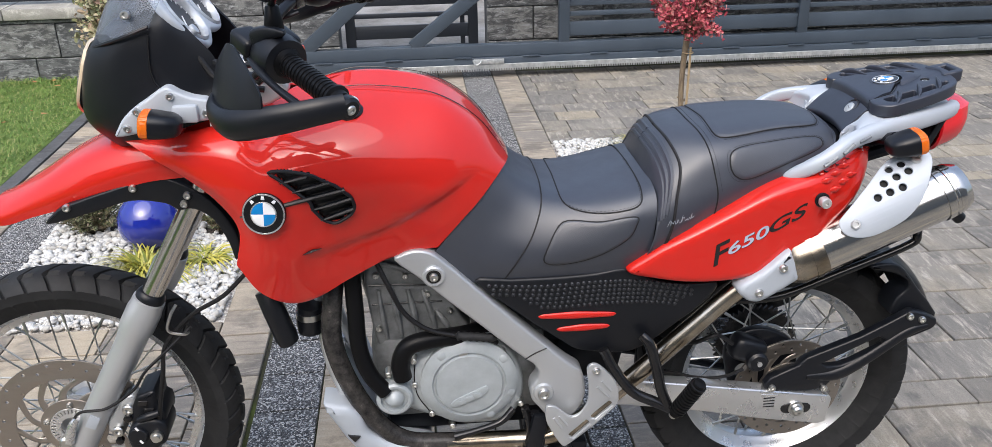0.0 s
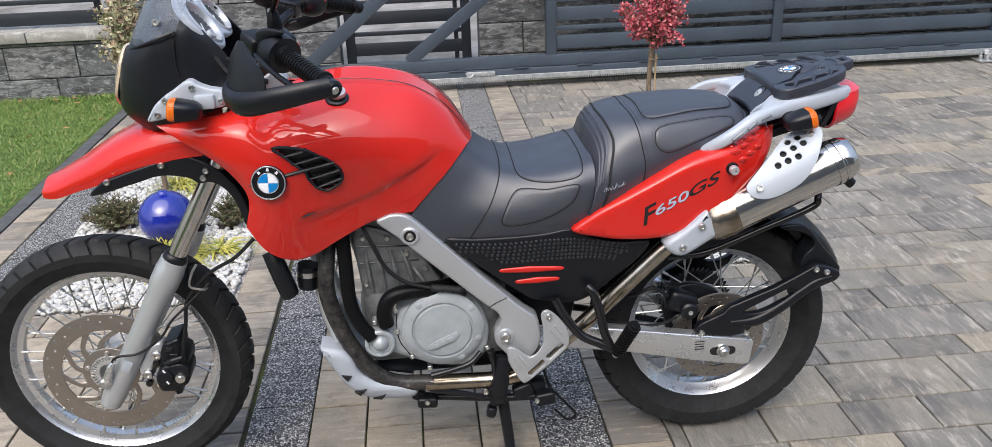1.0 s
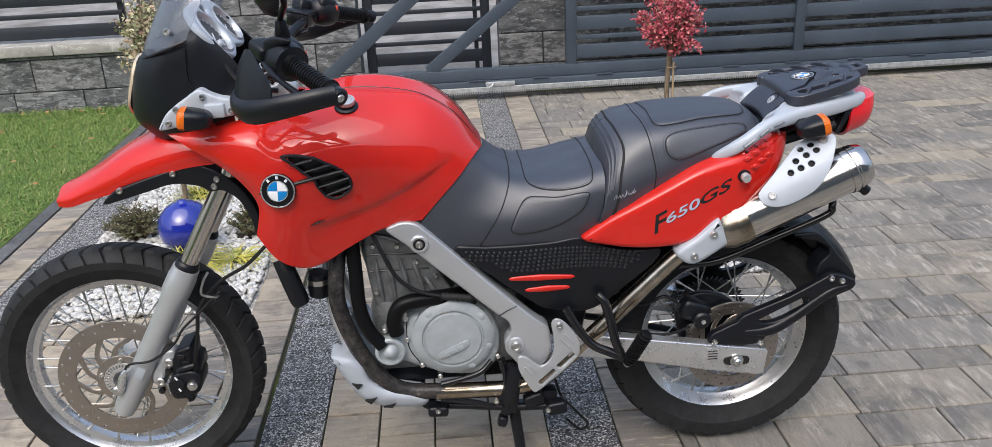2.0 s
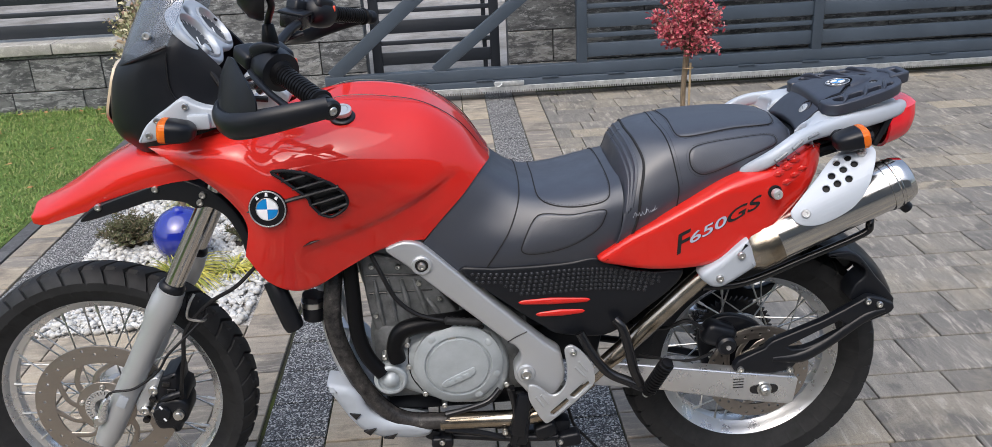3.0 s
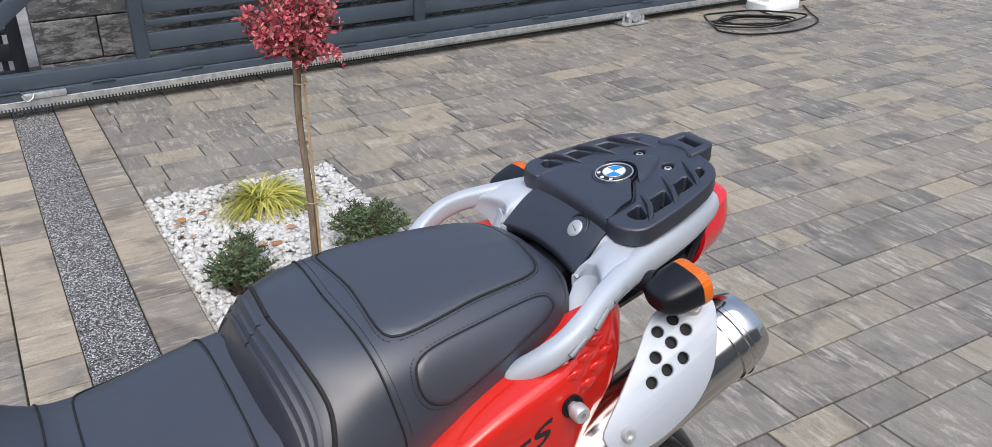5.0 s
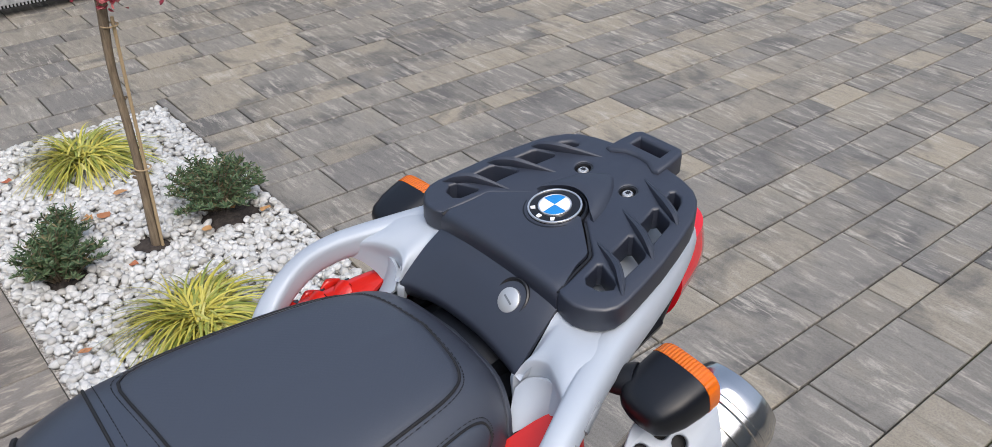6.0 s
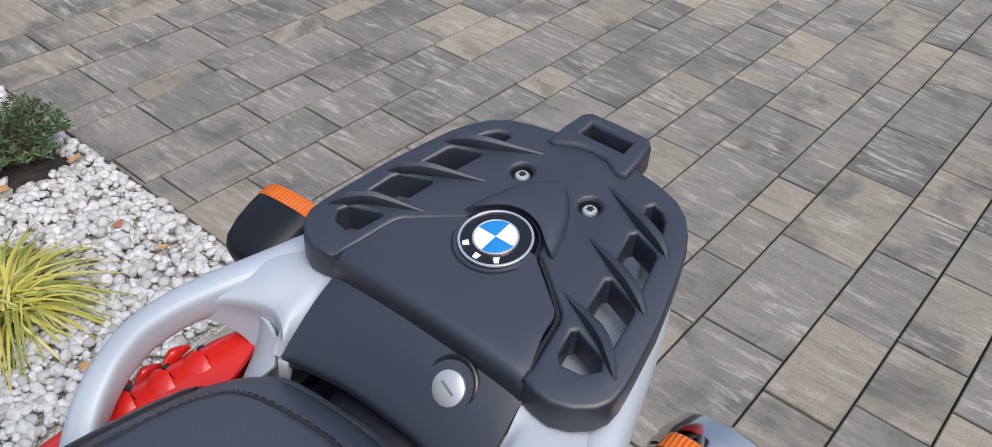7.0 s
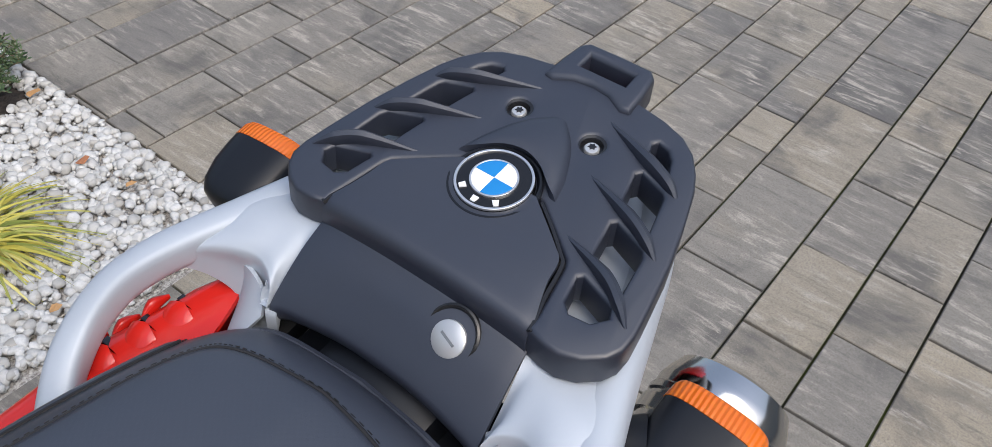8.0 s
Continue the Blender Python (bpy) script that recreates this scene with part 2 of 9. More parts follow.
def paver(name, tones, dark, pale, beige, grain):
    """Shaded concrete paving: a tone for each stone, one end often beige, broken streaks, coarse and fine grit."""
    m = material(name, tones[0], 0.85, spec=0.35)
    info = node(m, "ShaderNodeObjectInfo")
    geo = node(m, "ShaderNodeNewGeometry")
    total = node(m, "ShaderNodeMath")
    total.operation = "ADD"
    wire(m, info.outputs["Random"], total.inputs[0])
    wire(m, geo.outputs["Random Per Island"], total.inputs[1])
    frac = node(m, "ShaderNodeMath")
    frac.operation = "FRACT"
    wire(m, total.outputs[0], frac.inputs[0])
    comb = node(m, "ShaderNodeCombineXYZ")
    for k in range(3):
        wire(m, frac.outputs[0], comb.inputs[k])
    shift = node(m, "ShaderNodeVectorMath")
    shift.operation = "SCALE"
    shift.inputs["Scale"].default_value = 37.0
    wire(m, comb.outputs[0], shift.inputs[0])
    add = node(m, "ShaderNodeVectorMath")
    add.operation = "ADD"
    wire(m, geo.outputs["Position"], add.inputs[0])
    wire(m, shift.outputs[0], add.inputs[1])
    at = add.outputs[0]
    mp = node(m, "ShaderNodeMapping", Scale=grain)
    wire(m, at, mp.inputs["Vector"])
    n = len(tones)
    col = ramp(m, frac.outputs[0], [((k + 0.5) / n, c) for k, c in enumerate(tones)])
    # beige and charcoal clouds, some stones wholly, some at one end
    cloud = noise_tex(m, 3.2, 4, 0.55, at)
    col = mix(m, remap(m, cloud, 0.53, 0.66, 0.0, 0.55), col, beige)
    col = mix(m, remap(m, noise_tex(m, 4.1, 5, 0.6, at, 0.5), 0.5, 0.64, 0.0, 0.8), col, dark)
    # streaks that come and go
    where = noise_tex(m, 6.0, 4, 0.6, at)
    streak = noise_tex(m, 1.0, 9, 0.72, mp.outputs[0], 0.5)
    amount = node(m, "ShaderNodeMath")
    amount.operation = "MULTIPLY"
    wire(m, remap(m, streak, 0.5, 0.62, 0.0, 0.95), amount.inputs[0])
    wire(m, remap(m, where, 0.42, 0.6, 0.12, 1.0), amount.inputs[1])
    col = mix(m, amount.outputs[0], col, pale)
    low = node(m, "ShaderNodeMath")
    low.operation = "MULTIPLY"
    wire(m, remap(m, streak, 0.47, 0.34, 0.0, 0.7), low.inputs[0])
    wire(m, remap(m, where, 0.6, 0.4, 0.15, 1.0), low.inputs[1])
    col = mix(m, low.outputs[0], col, dark)
    # grit
    grit = noise_tex(m, 240, 5, 0.8, at)
    col = mix(m, remap(m, grit, 0.44, 0.7, 0.0, 0.6), col, tuple(c * 0.45 for c in tones[0]))
    col = mix(m, remap(m, noise_tex(m, 420, 3, 0.7, at), 0.6, 0.72, 0.0, 0.5), col, tuple(c * 1.7 for c in tones[0]))
    wire(m, col, bsdf(m).inputs["Base Color"])
    bump(m, grit, 0.5, 0.0014)
    return m


PAVER = paver("grey_brown_paver", [(0.205, 0.192, 0.171), (0.235, 0.22, 0.192), (0.155, 0.149, 0.139), (0.295, 0.26, 0.2), (0.178, 0.17, 0.155), (0.22, 0.206, 0.18), (0.162, 0.155, 0.145), (0.25, 0.228, 0.187), (0.195, 0.184, 0.165), (0.31, 0.272, 0.208)], (0.098, 0.095, 0.091), (0.4, 0.37, 0.318), (0.3, 0.264, 0.2), (42, 8, 14))
PAVER_WARM = paver("warm_paver", [(0.33, 0.285, 0.22), (0.2, 0.185, 0.166), (0.32, 0.276, 0.212), (0.38, 0.325, 0.25), (0.235, 0.21, 0.182), (0.19, 0.175, 0.158)], (0.115, 0.104, 0.094), (0.44, 0.39, 0.31), (0.4, 0.338, 0.242), (8, 42, 14))
SLAB = stone_piece("marbled_concrete_slab", [(0.2, 0.208, 0.21), (0.085, 0.09, 0.096), (0.3, 0.3, 0.285), (0.11, 0.116, 0.12)], (0.014, 0.016, 0.02), (7.0, 7.0, 20.0), 0.7, 1.0, (0.44, 0.54))
COPING = stone_piece("concrete_coping", [(0.36, 0.35, 0.32), (0.4, 0.39, 0.36)], (0.2, 0.2, 0.17), (4, 4, 4))
KERB = stone_piece("dark_concrete_edging", [(0.09, 0.092, 0.095), (0.12, 0.12, 0.12)], (0.05, 0.05, 0.052), (6, 6, 6))

AGGREGATE = material("washed_granite_aggregate", (0.15, 0.15, 0.155), 0.6)
ag = node(AGGREGATE, "ShaderNodeTexVoronoi", Scale=250.0)
agp = node(AGGREGATE, "ShaderNodeNewGeometry")
wire(AGGREGATE, agp.outputs["Position"], ag.inputs["Vector"])
sep = node(AGGREGATE, "ShaderNodeSeparateColor")
wire(AGGREGATE, ag.outputs["Color"], sep.inputs[0])
wire(AGGREGATE, ramp(AGGREGATE, sep.outputs[0], [(0.0, (0.016, 0.016, 0.017)), (0.45, (0.06, 0.061, 0.063)), (0.7, (0.19, 0.19, 0.188)), (0.88, (0.48, 0.48, 0.47)), (1.0, (0.56, 0.55, 0.53))]), bsdf(AGGREGATE).inputs["Base Color"])
bump(AGGREGATE, ag.outputs["Distance"], 0.9, 0.004).invert = True

SAND = material("mossy_joint_sand", (0.08, 0.07, 0.05), 0.95)
sg = node(SAND, "ShaderNodeNewGeometry")
wire(SAND, ramp(SAND, noise_tex(SAND, 2.6, 8, 0.75, sg.outputs["Position"]), [(0.42, (0.028, 0.026, 0.021)), (0.54, (0.045, 0.05, 0.015)), (0.68, (0.08, 0.11, 0.016))]), bsdf(SAND).inputs["Base Color"])
SOIL = material("dark_soil", (0.03, 0.022, 0.018), 0.95)
wire(SOIL, ramp(SOIL, noise_tex(SOIL, 60, 8), [(0.3, (0.012, 0.01, 0.009)), (0.75, (0.07, 0.055, 0.045))]), bsdf(SOIL).inputs["Base Color"])
bump(SOIL, noise_tex(SOIL, 90, 6), 0.8, 0.01)
STREET = material("pale_street", (0.36, 0.35, 0.33), 0.9)
stg = node(STREET, "ShaderNodeNewGeometry")
wire(STREET, ramp(STREET, noise_tex(STREET, 1.6, 9, 0.75, stg.outputs["Position"]), [(0.35, (0.12, 0.11, 0.095)), (0.55, (0.24, 0.23, 0.215)), (0.7, (0.32, 0.312, 0.3))]), bsdf(STREET).inputs["Base Color"])
bump(STREET, noise_tex(STREET, 60, 8, 0.7, stg.outputs["Position"]), 0.6, 0.01)


def island(name, stops, rough=0.6, grain=0.0, trans=0.0):
    """Many small like pieces: each island takes its own tone."""
    m = material(name, stops[0][1], rough)
    g = node(m, "ShaderNodeNewGeometry")
    c = ramp(m, g.outputs["Random Per Island"], stops)
    if grain:
        c = mix(m, remap(m, noise_tex(m, grain, 5), 0.35, 0.75, 0.0, 0.5), c, tuple(x * 0.6 for x in stops[0][1]))
    wire(m, c, bsdf(m).inputs["Base Color"])
    if trans:
        bsdf(m).inputs["Subsurface Weight"].default_value = trans
        bsdf(m).inputs["Subsurface Radius"].default_value = (0.004, 0.004, 0.002)
    return m


GRIT = material("pale_grit", (0.5, 0.48, 0.44), 0.85)
wire(GRIT, ramp(GRIT, noise_tex(GRIT, 130, 6), [(0.35, (0.16, 0.14, 0.12)), (0.6, (0.55, 0.53, 0.49))]), bsdf(GRIT).inputs["Base Color"])
bump(GRIT, noise_tex(GRIT, 110, 4), 0.9, 0.008)
PLASTER = material("house_plaster", (0.3, 0.295, 0.285), 0.85)
wire(PLASTER, ramp(PLASTER, noise_tex(PLASTER, 2.0, 8), [(0.3, (0.27, 0.265, 0.255)), (0.7, (0.33, 0.325, 0.315))]), bsdf(PLASTER).inputs["Base Color"])
bump(PLASTER, noise_tex(PLASTER, 300, 4), 0.4, 0.002)
PEBBLE = island("white_marble_pebble", [(0.0, (0.5, 0.5, 0.48)), (0.4, (0.62, 0.62, 0.6)), (0.7, (0.48, 0.475, 0.45)), (0.9, (0.36, 0.345, 0.31)), (1.0, (0.64, 0.64, 0.63))], 0.55, 120)
GRASS = island("lawn_blade", [(0.0, (0.06, 0.13, 0.02)), (0.4, (0.11, 0.21, 0.032)), (0.75, (0.19, 0.28, 0.06)), (1.0, (0.33, 0.3, 0.13))], 0.6)
SEDGE = island("yellow_sedge_blade", [(0.0, (0.36, 0.32, 0.04)), (0.45, (0.5, 0.44, 0.08)), (0.6, (0.16, 0.2, 0.03)), (0.8, (0.25, 0.28, 0.045)), (1.0, (0.58, 0.52, 0.18))], 0.5)
SHRUB = island("grey_green_needle", [(0.0, (0.035, 0.075, 0.035)), (0.5, (0.07, 0.12, 0.05)), (0.85, (0.12, 0.17, 0.08)), (1.0, (0.16, 0.12, 0.06))], 0.6)
HEATHER = island("brown_green_sprig", [(0.0, (0.06, 0.075, 0.035)), (0.5, (0.1, 0.11, 0.045)), (0.85, (0.17, 0.14, 0.08)), (1.0, (0.2, 0.15, 0.11))], 0.65)
BARBERRY = island("barberry_leaf", [(0.0, (0.24, 0.025, 0.045)), (0.4, (0.42, 0.06, 0.085)), (0.75, (0.54, 0.14, 0.15)), (1.0, (0.62, 0.26, 0.24))], 0.55)
VARIEGATED = island("variegated_leaf", [(0.0, (0.12, 0.15, 0.06)), (0.35, (0.3, 0.3, 0.16)), (0.7, (0.55, 0.5, 0.32)), (1.0, (0.36, 0.22, 0.16))], 0.55)
DRY = island("fallen_leaf", [(0.0, (0.3, 0.14, 0.04)), (0.5, (0.42, 0.24, 0.1)), (1.0, (0.28, 0.06, 0.03))], 0.7)
BARK = material("grey_brown_bark", (0.17, 0.125, 0.08), 0.9)
wire(BARK, ramp(BARK, noise_tex(BARK, 1.0, 8, 0.7, coords(BARK, (120, 120, 14))), [(0.3, (0.07, 0.05, 0.033)), (0.7, (0.27, 0.21, 0.14))]), bsdf(BARK).inputs["Base Color"])
bump(BARK, noise_tex(BARK, 1.0, 8, 0.7, coords(BARK, (150, 150, 20))), 0.8, 0.002)
STAKE = material("weathered_stake", (0.35, 0.26, 0.15), 0.85)
LAWN = material("lawn_soil", (0.07, 0.09, 0.03), 0.95)
wire(LAWN, ramp(LAWN, noise_tex(LAWN, 6, 9, 0.75), [(0.3, (0.06, 0.1, 0.02)), (0.55, (0.12, 0.19, 0.035)), (0.75, (0.2, 0.22, 0.06))]), bsdf(LAWN).inputs["Base Color"])
bump(LAWN, noise_tex(LAWN, 120, 6), 0.9, 0.02)

# ---- mesh helpers ----


def finish(bm, name, mat, smooth=40):
    bmesh.ops.recalc_face_normals(bm, faces=bm.faces)
    me = bpy.data.meshes.new(name)
    bm.to_mesh(me)
    bm.free()
    for p in me.polygons:
        p.use_smooth = smooth > 0
    if smooth > 0:
        me.set_sharp_from_angle(angle=radians(smooth))
    for x in mat if isinstance(mat, (list, tuple)) else [mat]:
        me.materials.append(x)
    return me


def part(name, bm, mat, parent, label="", smooth=40):
    me = bm if isinstance(bm, bpy.types.Mesh) else finish(bm, name, mat, smooth)
    ob = new(name, me)
    ob.parent = parent
    if label:
        ob["label"] = label
    return ob


def thing(name, bm, mat, label, category, group="", kind="", smooth=40, at=None):
    ob = new(name, finish(bm, name, mat, smooth))
    if at is not None:
        ob.matrix_world = at
    return tagged(ob, label, category, group, kind)


def root(name, label, category, at, group=""):
    ob = new(name)
    ob.matrix_world = at
    return tagged(ob, label, category, group)


def raw_mesh(name, verts, faces, mat, smooth=False):
    me = bpy.data.meshes.new(name)
    me.from_pydata(verts, [], faces)
    me.materials.append(mat)
    for p in me.polygons:
        p.use_smooth = smooth
    return me


def spline(pts, n, closed=False):
    """Catmull-Rom curve through pts with n steps a span."""
    p = [Vector(q) for q in pts]
    out, k = [], len(p)
    for i in range(k if closed else k - 1):
        if closed:
            a, b, c, d = p[i - 1], p[i], p[(i + 1) % k], p[(i + 2) % k]
        else:
            b, c = p[i], p[i + 1]
            a = p[i - 1] if i else b * 2 - c
            d = p[i + 2] if i + 2 < k else c * 2 - b
        for s in range(n):
            t = s / n
            out.append(0.5 * ((2 * b) + (c - a) * t + (2 * a - 5 * b + 4 * c - d) * t * t + (3 * b - a - 3 * c + d) * t ** 3))
    if not closed:
        out.append(p[-1])
    return out


def box(bm, centre, size, bevel=0.0, rot=(0, 0, 0), seg=2):
    r = bmesh.ops.create_cube(bm, size=1, matrix=pose(*centre, *rot) @ Matrix.Diagonal((*size, 1)))
    if bevel:
        edges = list({e for v in r["verts"] for e in v.link_edges})
        bmesh.ops.bevel(bm, geom=edges, offset=bevel, segments=seg, affect="EDGES", profile=0.5)
    return bm


def tube(bm, pts, radius, seg=10, n=6, closed=False, flat=1.0, smooth=True, up=(0, 0, 1)):
    """A round (or flattened) bar along a curve; radius may be one number or one for each point."""
    if smooth and len(pts) > 2:
        line = spline(pts, n, closed)
    else:
        line, n = [Vector(q) for q in pts], 1
    rad = radius if isinstance(radius, (list, tuple)) else [radius] * len(pts)
    rings, side = [], None
    for i, c in enumerate(line):
        nxt = line[(i + 1) % len(line)] if closed or i + 1 < len(line) else c
        prv = line[i - 1] if closed or i else c
        d = (nxt - prv).normalized()
        if side is None:
            side = d.cross(Vector(up))
            if side.length < 1e-4:
                side = d.cross(Vector((1, 0, 0)))
        side = (side - d * side.dot(d)).normalized()
        w = d.cross(side)
        f = min(i / n, len(rad) - 1)
        a = int(f)
        r = rad[a] + (rad[min(a + 1, len(rad) - 1)] - rad[a]) * (f - a)
        rings.append([bm.verts.new(c + side * (r * math.cos(2 * math.pi * k / seg)) + w * (r * flat * math.sin(2 * math.pi * k / seg))) for k in range(seg)])
    for i in range(len(rings) if closed else len(rings) - 1):
        a, b = rings[i], rings[(i + 1) % len(rings)]
        for k in range(seg):
            bm.faces.new((a[k], a[(k + 1) % seg], b[(k + 1) % seg], b[k]))
    if not closed:
        bm.faces.new(rings[0][::-1])
        bm.faces.new(rings[-1])
    return bm


def lathe(bm, profile, origin, axis=(0, 1, 0), seg=32, close=False, dent=None, twist=None):
    """profile: (radius, height along axis)."""
    turn = Vector((0, 0, 1)).rotation_difference(Vector(axis)).to_matrix()
    o = Vector(origin)
    rings = []
    for j, (r, h) in enumerate(profile):
        ring = []
        for k in range(seg):
            a = 2 * math.pi * (k + (twist(j) if twist else 0)) / seg
            q = r - (dent(k, j) if dent else 0)
            ring.append(bm.verts.new(o + turn @ Vector((q * math.cos(a), q * math.sin(a), h))))
        rings.append(ring)
    m = len(rings)
    for j in range(m if close else m - 1):
        a, b = rings[j], rings[(j + 1) % m]
        for k in range(seg):
            bm.faces.new((a[k], a[(k + 1) % seg], b[(k + 1) % seg], b[k]))
    if not close:
        bm.faces.new(rings[0][::-1])
        bm.faces.new(rings[-1])
    return bm


def surface(rows, nu, nv):
    """A smooth sheet through rows of control points: a grid of places."""
    fine = [spline(r, nu) for r in rows]
    cols = [spline([r[j] for r in fine], nv) for j in range(len(fine[0]))]
    return [[cols[j][i] for j in range(len(cols))] for i in range(len(cols[0]))]


def sheet(bm, grid, thick=0.0, flip=False):
    vs = [[bm.verts.new(p) for p in r] for r in grid]
    faces = []
    for i in range(len(vs) - 1):
        for j in range(len(vs[0]) - 1):
            q = (vs[i][j], vs[i][j + 1], vs[i + 1][j + 1], vs[i + 1][j])
            faces.append(bm.faces.new(q[::-1] if flip else q))
    if thick:
        bm.normal_update()
        bmesh.ops.solidify(bm, geom=faces, thickness=thick)
    return bm


def mirrored(pts):
    return [(p[0], -p[1], p[2]) for p in pts]


def shrink(pts, d):
    """A closed 2D outline drawn in by d (out, where d is negative)."""
    n = len(pts)
    area = sum(pts[i - 1][0] * pts[i][1] - pts[i][0] * pts[i - 1][1] for i in range(n))
    d = d if area > 0 else -d
    out = []
    for i in range(n):
        p, a, b = Vector(pts[i]), Vector(pts[i - 1]), Vector(pts[(i + 1) % n])
        u, w = (p - a), (b - p)
        if u.length < 1e-7 or w.length < 1e-7:
            continue
        u, w = u.normalized(), w.normalized()
        m = Vector((-u.y - w.y, u.x + w.x))
        if m.length < 1e-6:
            continue
        m.normalize()
        c = max(0.5, m.dot(Vector((-u.y, u.x))))
        out.append(tuple(p + m * (d / c)))
    return out


def panel(outline, depth, thick, step=0.02, roll=0.008, round_n=4):
    """A moulded panel seen from the side: outline in x, z; depth(x, z) gives y; its rim rolls inwards (towards +y)."""
    line = [(p.x, p.z) for p in spline([(x, 0, z) for x, z in outline], round_n, True)]
    area = sum(line[i - 1][0] * line[i][1] - line[i][0] * line[i - 1][1] for i in range(len(line)))
    if area < 0:
        line.reverse()
    bm = bmesh.new()
    rings, drop = [], {}
    for f in (0.0, 0.12, 0.4, 1.0) if roll else (0.0,):
        loop = shrink(line, roll * f) if f else line
        if len(loop) != len(line):
            loop = line
        ring = [bm.verts.new((x, 0, z)) for x, z in loop]
        for v in ring:
            drop[v] = roll * (1 - math.sqrt(max(0, 1 - (1 - f) ** 2))) if roll else 0
        rings.append(ring)
    n = len(line)
    for a, b in zip(rings, rings[1:]):
        for k in range(n):
            bm.faces.new((a[k], a[(k + 1) % n], b[(k + 1) % n], b[k]))
    inner = [bm.faces.new(rings[-1])]
    xs, zs = [p[0] for p in line], [p[1] for p in line]
    for axis, lo, hi in ((0, min(xs), max(xs)), (2, min(zs), max(zs))):
        k = lo + step
        while k < hi:
            co, no = (Vector((k, 0, 0)), Vector((1, 0, 0))) if axis == 0 else (Vector((0, 0, k)), Vector((0, 0, 1)))
            geom = list({v for f in inner for v in f.verts}) + list({e for f in inner for e in f.edges}) + inner
            known = set(bm.faces) - set(inner)
            bmesh.ops.bisect_plane(bm, geom=geom, plane_co=co, plane_no=no, dist=1e-6)
            inner = [f for f in bm.faces if f not in known]
            k += step
    for v in bm.verts:
        v.co.y = depth(v.co.x, v.co.z) + drop.get(v, 0)
    bm.normal_update()
    bmesh.ops.recalc_face_normals(bm, faces=bm.faces)
    fs = bm.faces[:]
    if sum(f.normal.y for f in fs) > 0:
        bmesh.ops.reverse_faces(bm, faces=fs)
    r = bmesh.ops.extrude_face_region(bm, geom=fs)
    for g in r["geom"]:
        if isinstance(g, bmesh.types.BMVert):
            g.co.y += thick
    return bm


def flip_y(me, name):
    """The mirror image of a mesh across the machine's middle plane."""
    m2 = me.copy()
    m2.name = name
    for v in m2.vertices:
        v.co.y = -v.co.y
    m2.flip_normals()
    return m2


def both(name, bm, mat, parent, label="", smooth=40):
    a = part(name, bm, mat, parent, label, smooth)
    b = part(name, flip_y(a.data, name), mat, parent, label)
    return a, b


def plate(loops, thick, bevel, to, res=2):
    """A flat plate with holes: loops of 2D points (outline first), placed by the matrix `to`."""
    cu = bpy.data.curves.new("plate", "CURVE")
    cu.dimensions, cu.fill_mode, cu.extrude, cu.bevel_depth, cu.bevel_resolution = "2D", "BOTH", thick / 2 - bevel, bevel, res
    for k, pts in enumerate(loops):
        pts = shrink(pts, bevel if k == 0 else -bevel)
        s = cu.splines.new("POLY")
        s.points.add(len(pts) - 1)
        for q, p in zip(s.points, pts):
            q.co = (p[0], p[1], 0, 1)
        s.use_cyclic_u = True
    return baked(cu, to)


def baked(cu, to):
    ob = bpy.data.objects.new("shape", cu)
    scene.collection.objects.link(ob)
    bpy.context.view_layer.update()
    me = bpy.data.meshes.new_from_object(ob.evaluated_get(bpy.context.evaluated_depsgraph_get()))
    bpy.data.objects.remove(ob)
    bpy.data.curves.remove(cu)
    bm = bmesh.new()
    bm.from_mesh(me)
    bpy.data.meshes.remove(me)
    bmesh.ops.remove_doubles(bm, verts=bm.verts, dist=1e-5)
    bm.transform(to)
    return bm


def lettering(text, size, thick, to, shear=0.0, spacing=1.0):
    cu = bpy.data.curves.new("lettering", "FONT")
    cu.offset = size * 0.012
    cu.body, cu.size, cu.extrude, cu.shear, cu.space_character = text, size, thick, shear, spacing
    return baked(cu, to)


def ring2(cx, cy, r, n=24, squash=1.0, start=0.0):
    return [(cx + r * math.cos(start + 2 * math.pi * k / n), cy + squash * r * math.sin(start + 2 * math.pi * k / n)) for k in range(n)]


def round2(pts, n=5):
    return [(p.x, p.y) for p in spline([(a, b, 0) for a, b in pts], n, True)]


SIDE = Matrix(((1, 0, 0, 0), (0, 0, 1, 0), (0, 1, 0, 0), (0, 0, 0, 1)))  # 2D (x, z) -> upright plate


def side_at(y):
    return Matrix.Translation((0, y, 0)) @ SIDE


def bolt(bm, at, r=0.008, h=0.006, axis=(0, -1, 0)):
    return lathe(bm, [(r, -h * 0.5), (r, h * 0.6), (r * 0.8, h), (r * 0.5, h), (r * 0.45, h * 0.3), (0.0005, h * 0.3)], at, axis, 14)


def rise(x, knots):
    """Straight-line height through (x, z) knots."""
    for (a, za), (b, zb) in zip(knots, knots[1:]):
        if x <= b:
            return za + (zb - za) * max(0, (x - a)) / (b - a)
    return knots[-1][1]


# ---- ground, paving beds, lawn ----
bm = bmesh.new()
bmesh.ops.create_grid(bm, x_segments=40, y_segments=40, size=400, matrix=Matrix.Translation((0, 0, -0.06)))
thing("ground", bm, STREET, "pale grey street and open ground around the yard", "ground", kind="structure", smooth=0)

bm = bmesh.new()
box(bm, (3.6, 0.3, -0.036), (10.9, 12.6, 0.048))
paving = thing("pavement", bm, SAND, "grey-brown concrete paving with mossy joints", "pavement", kind="structure", smooth=0)

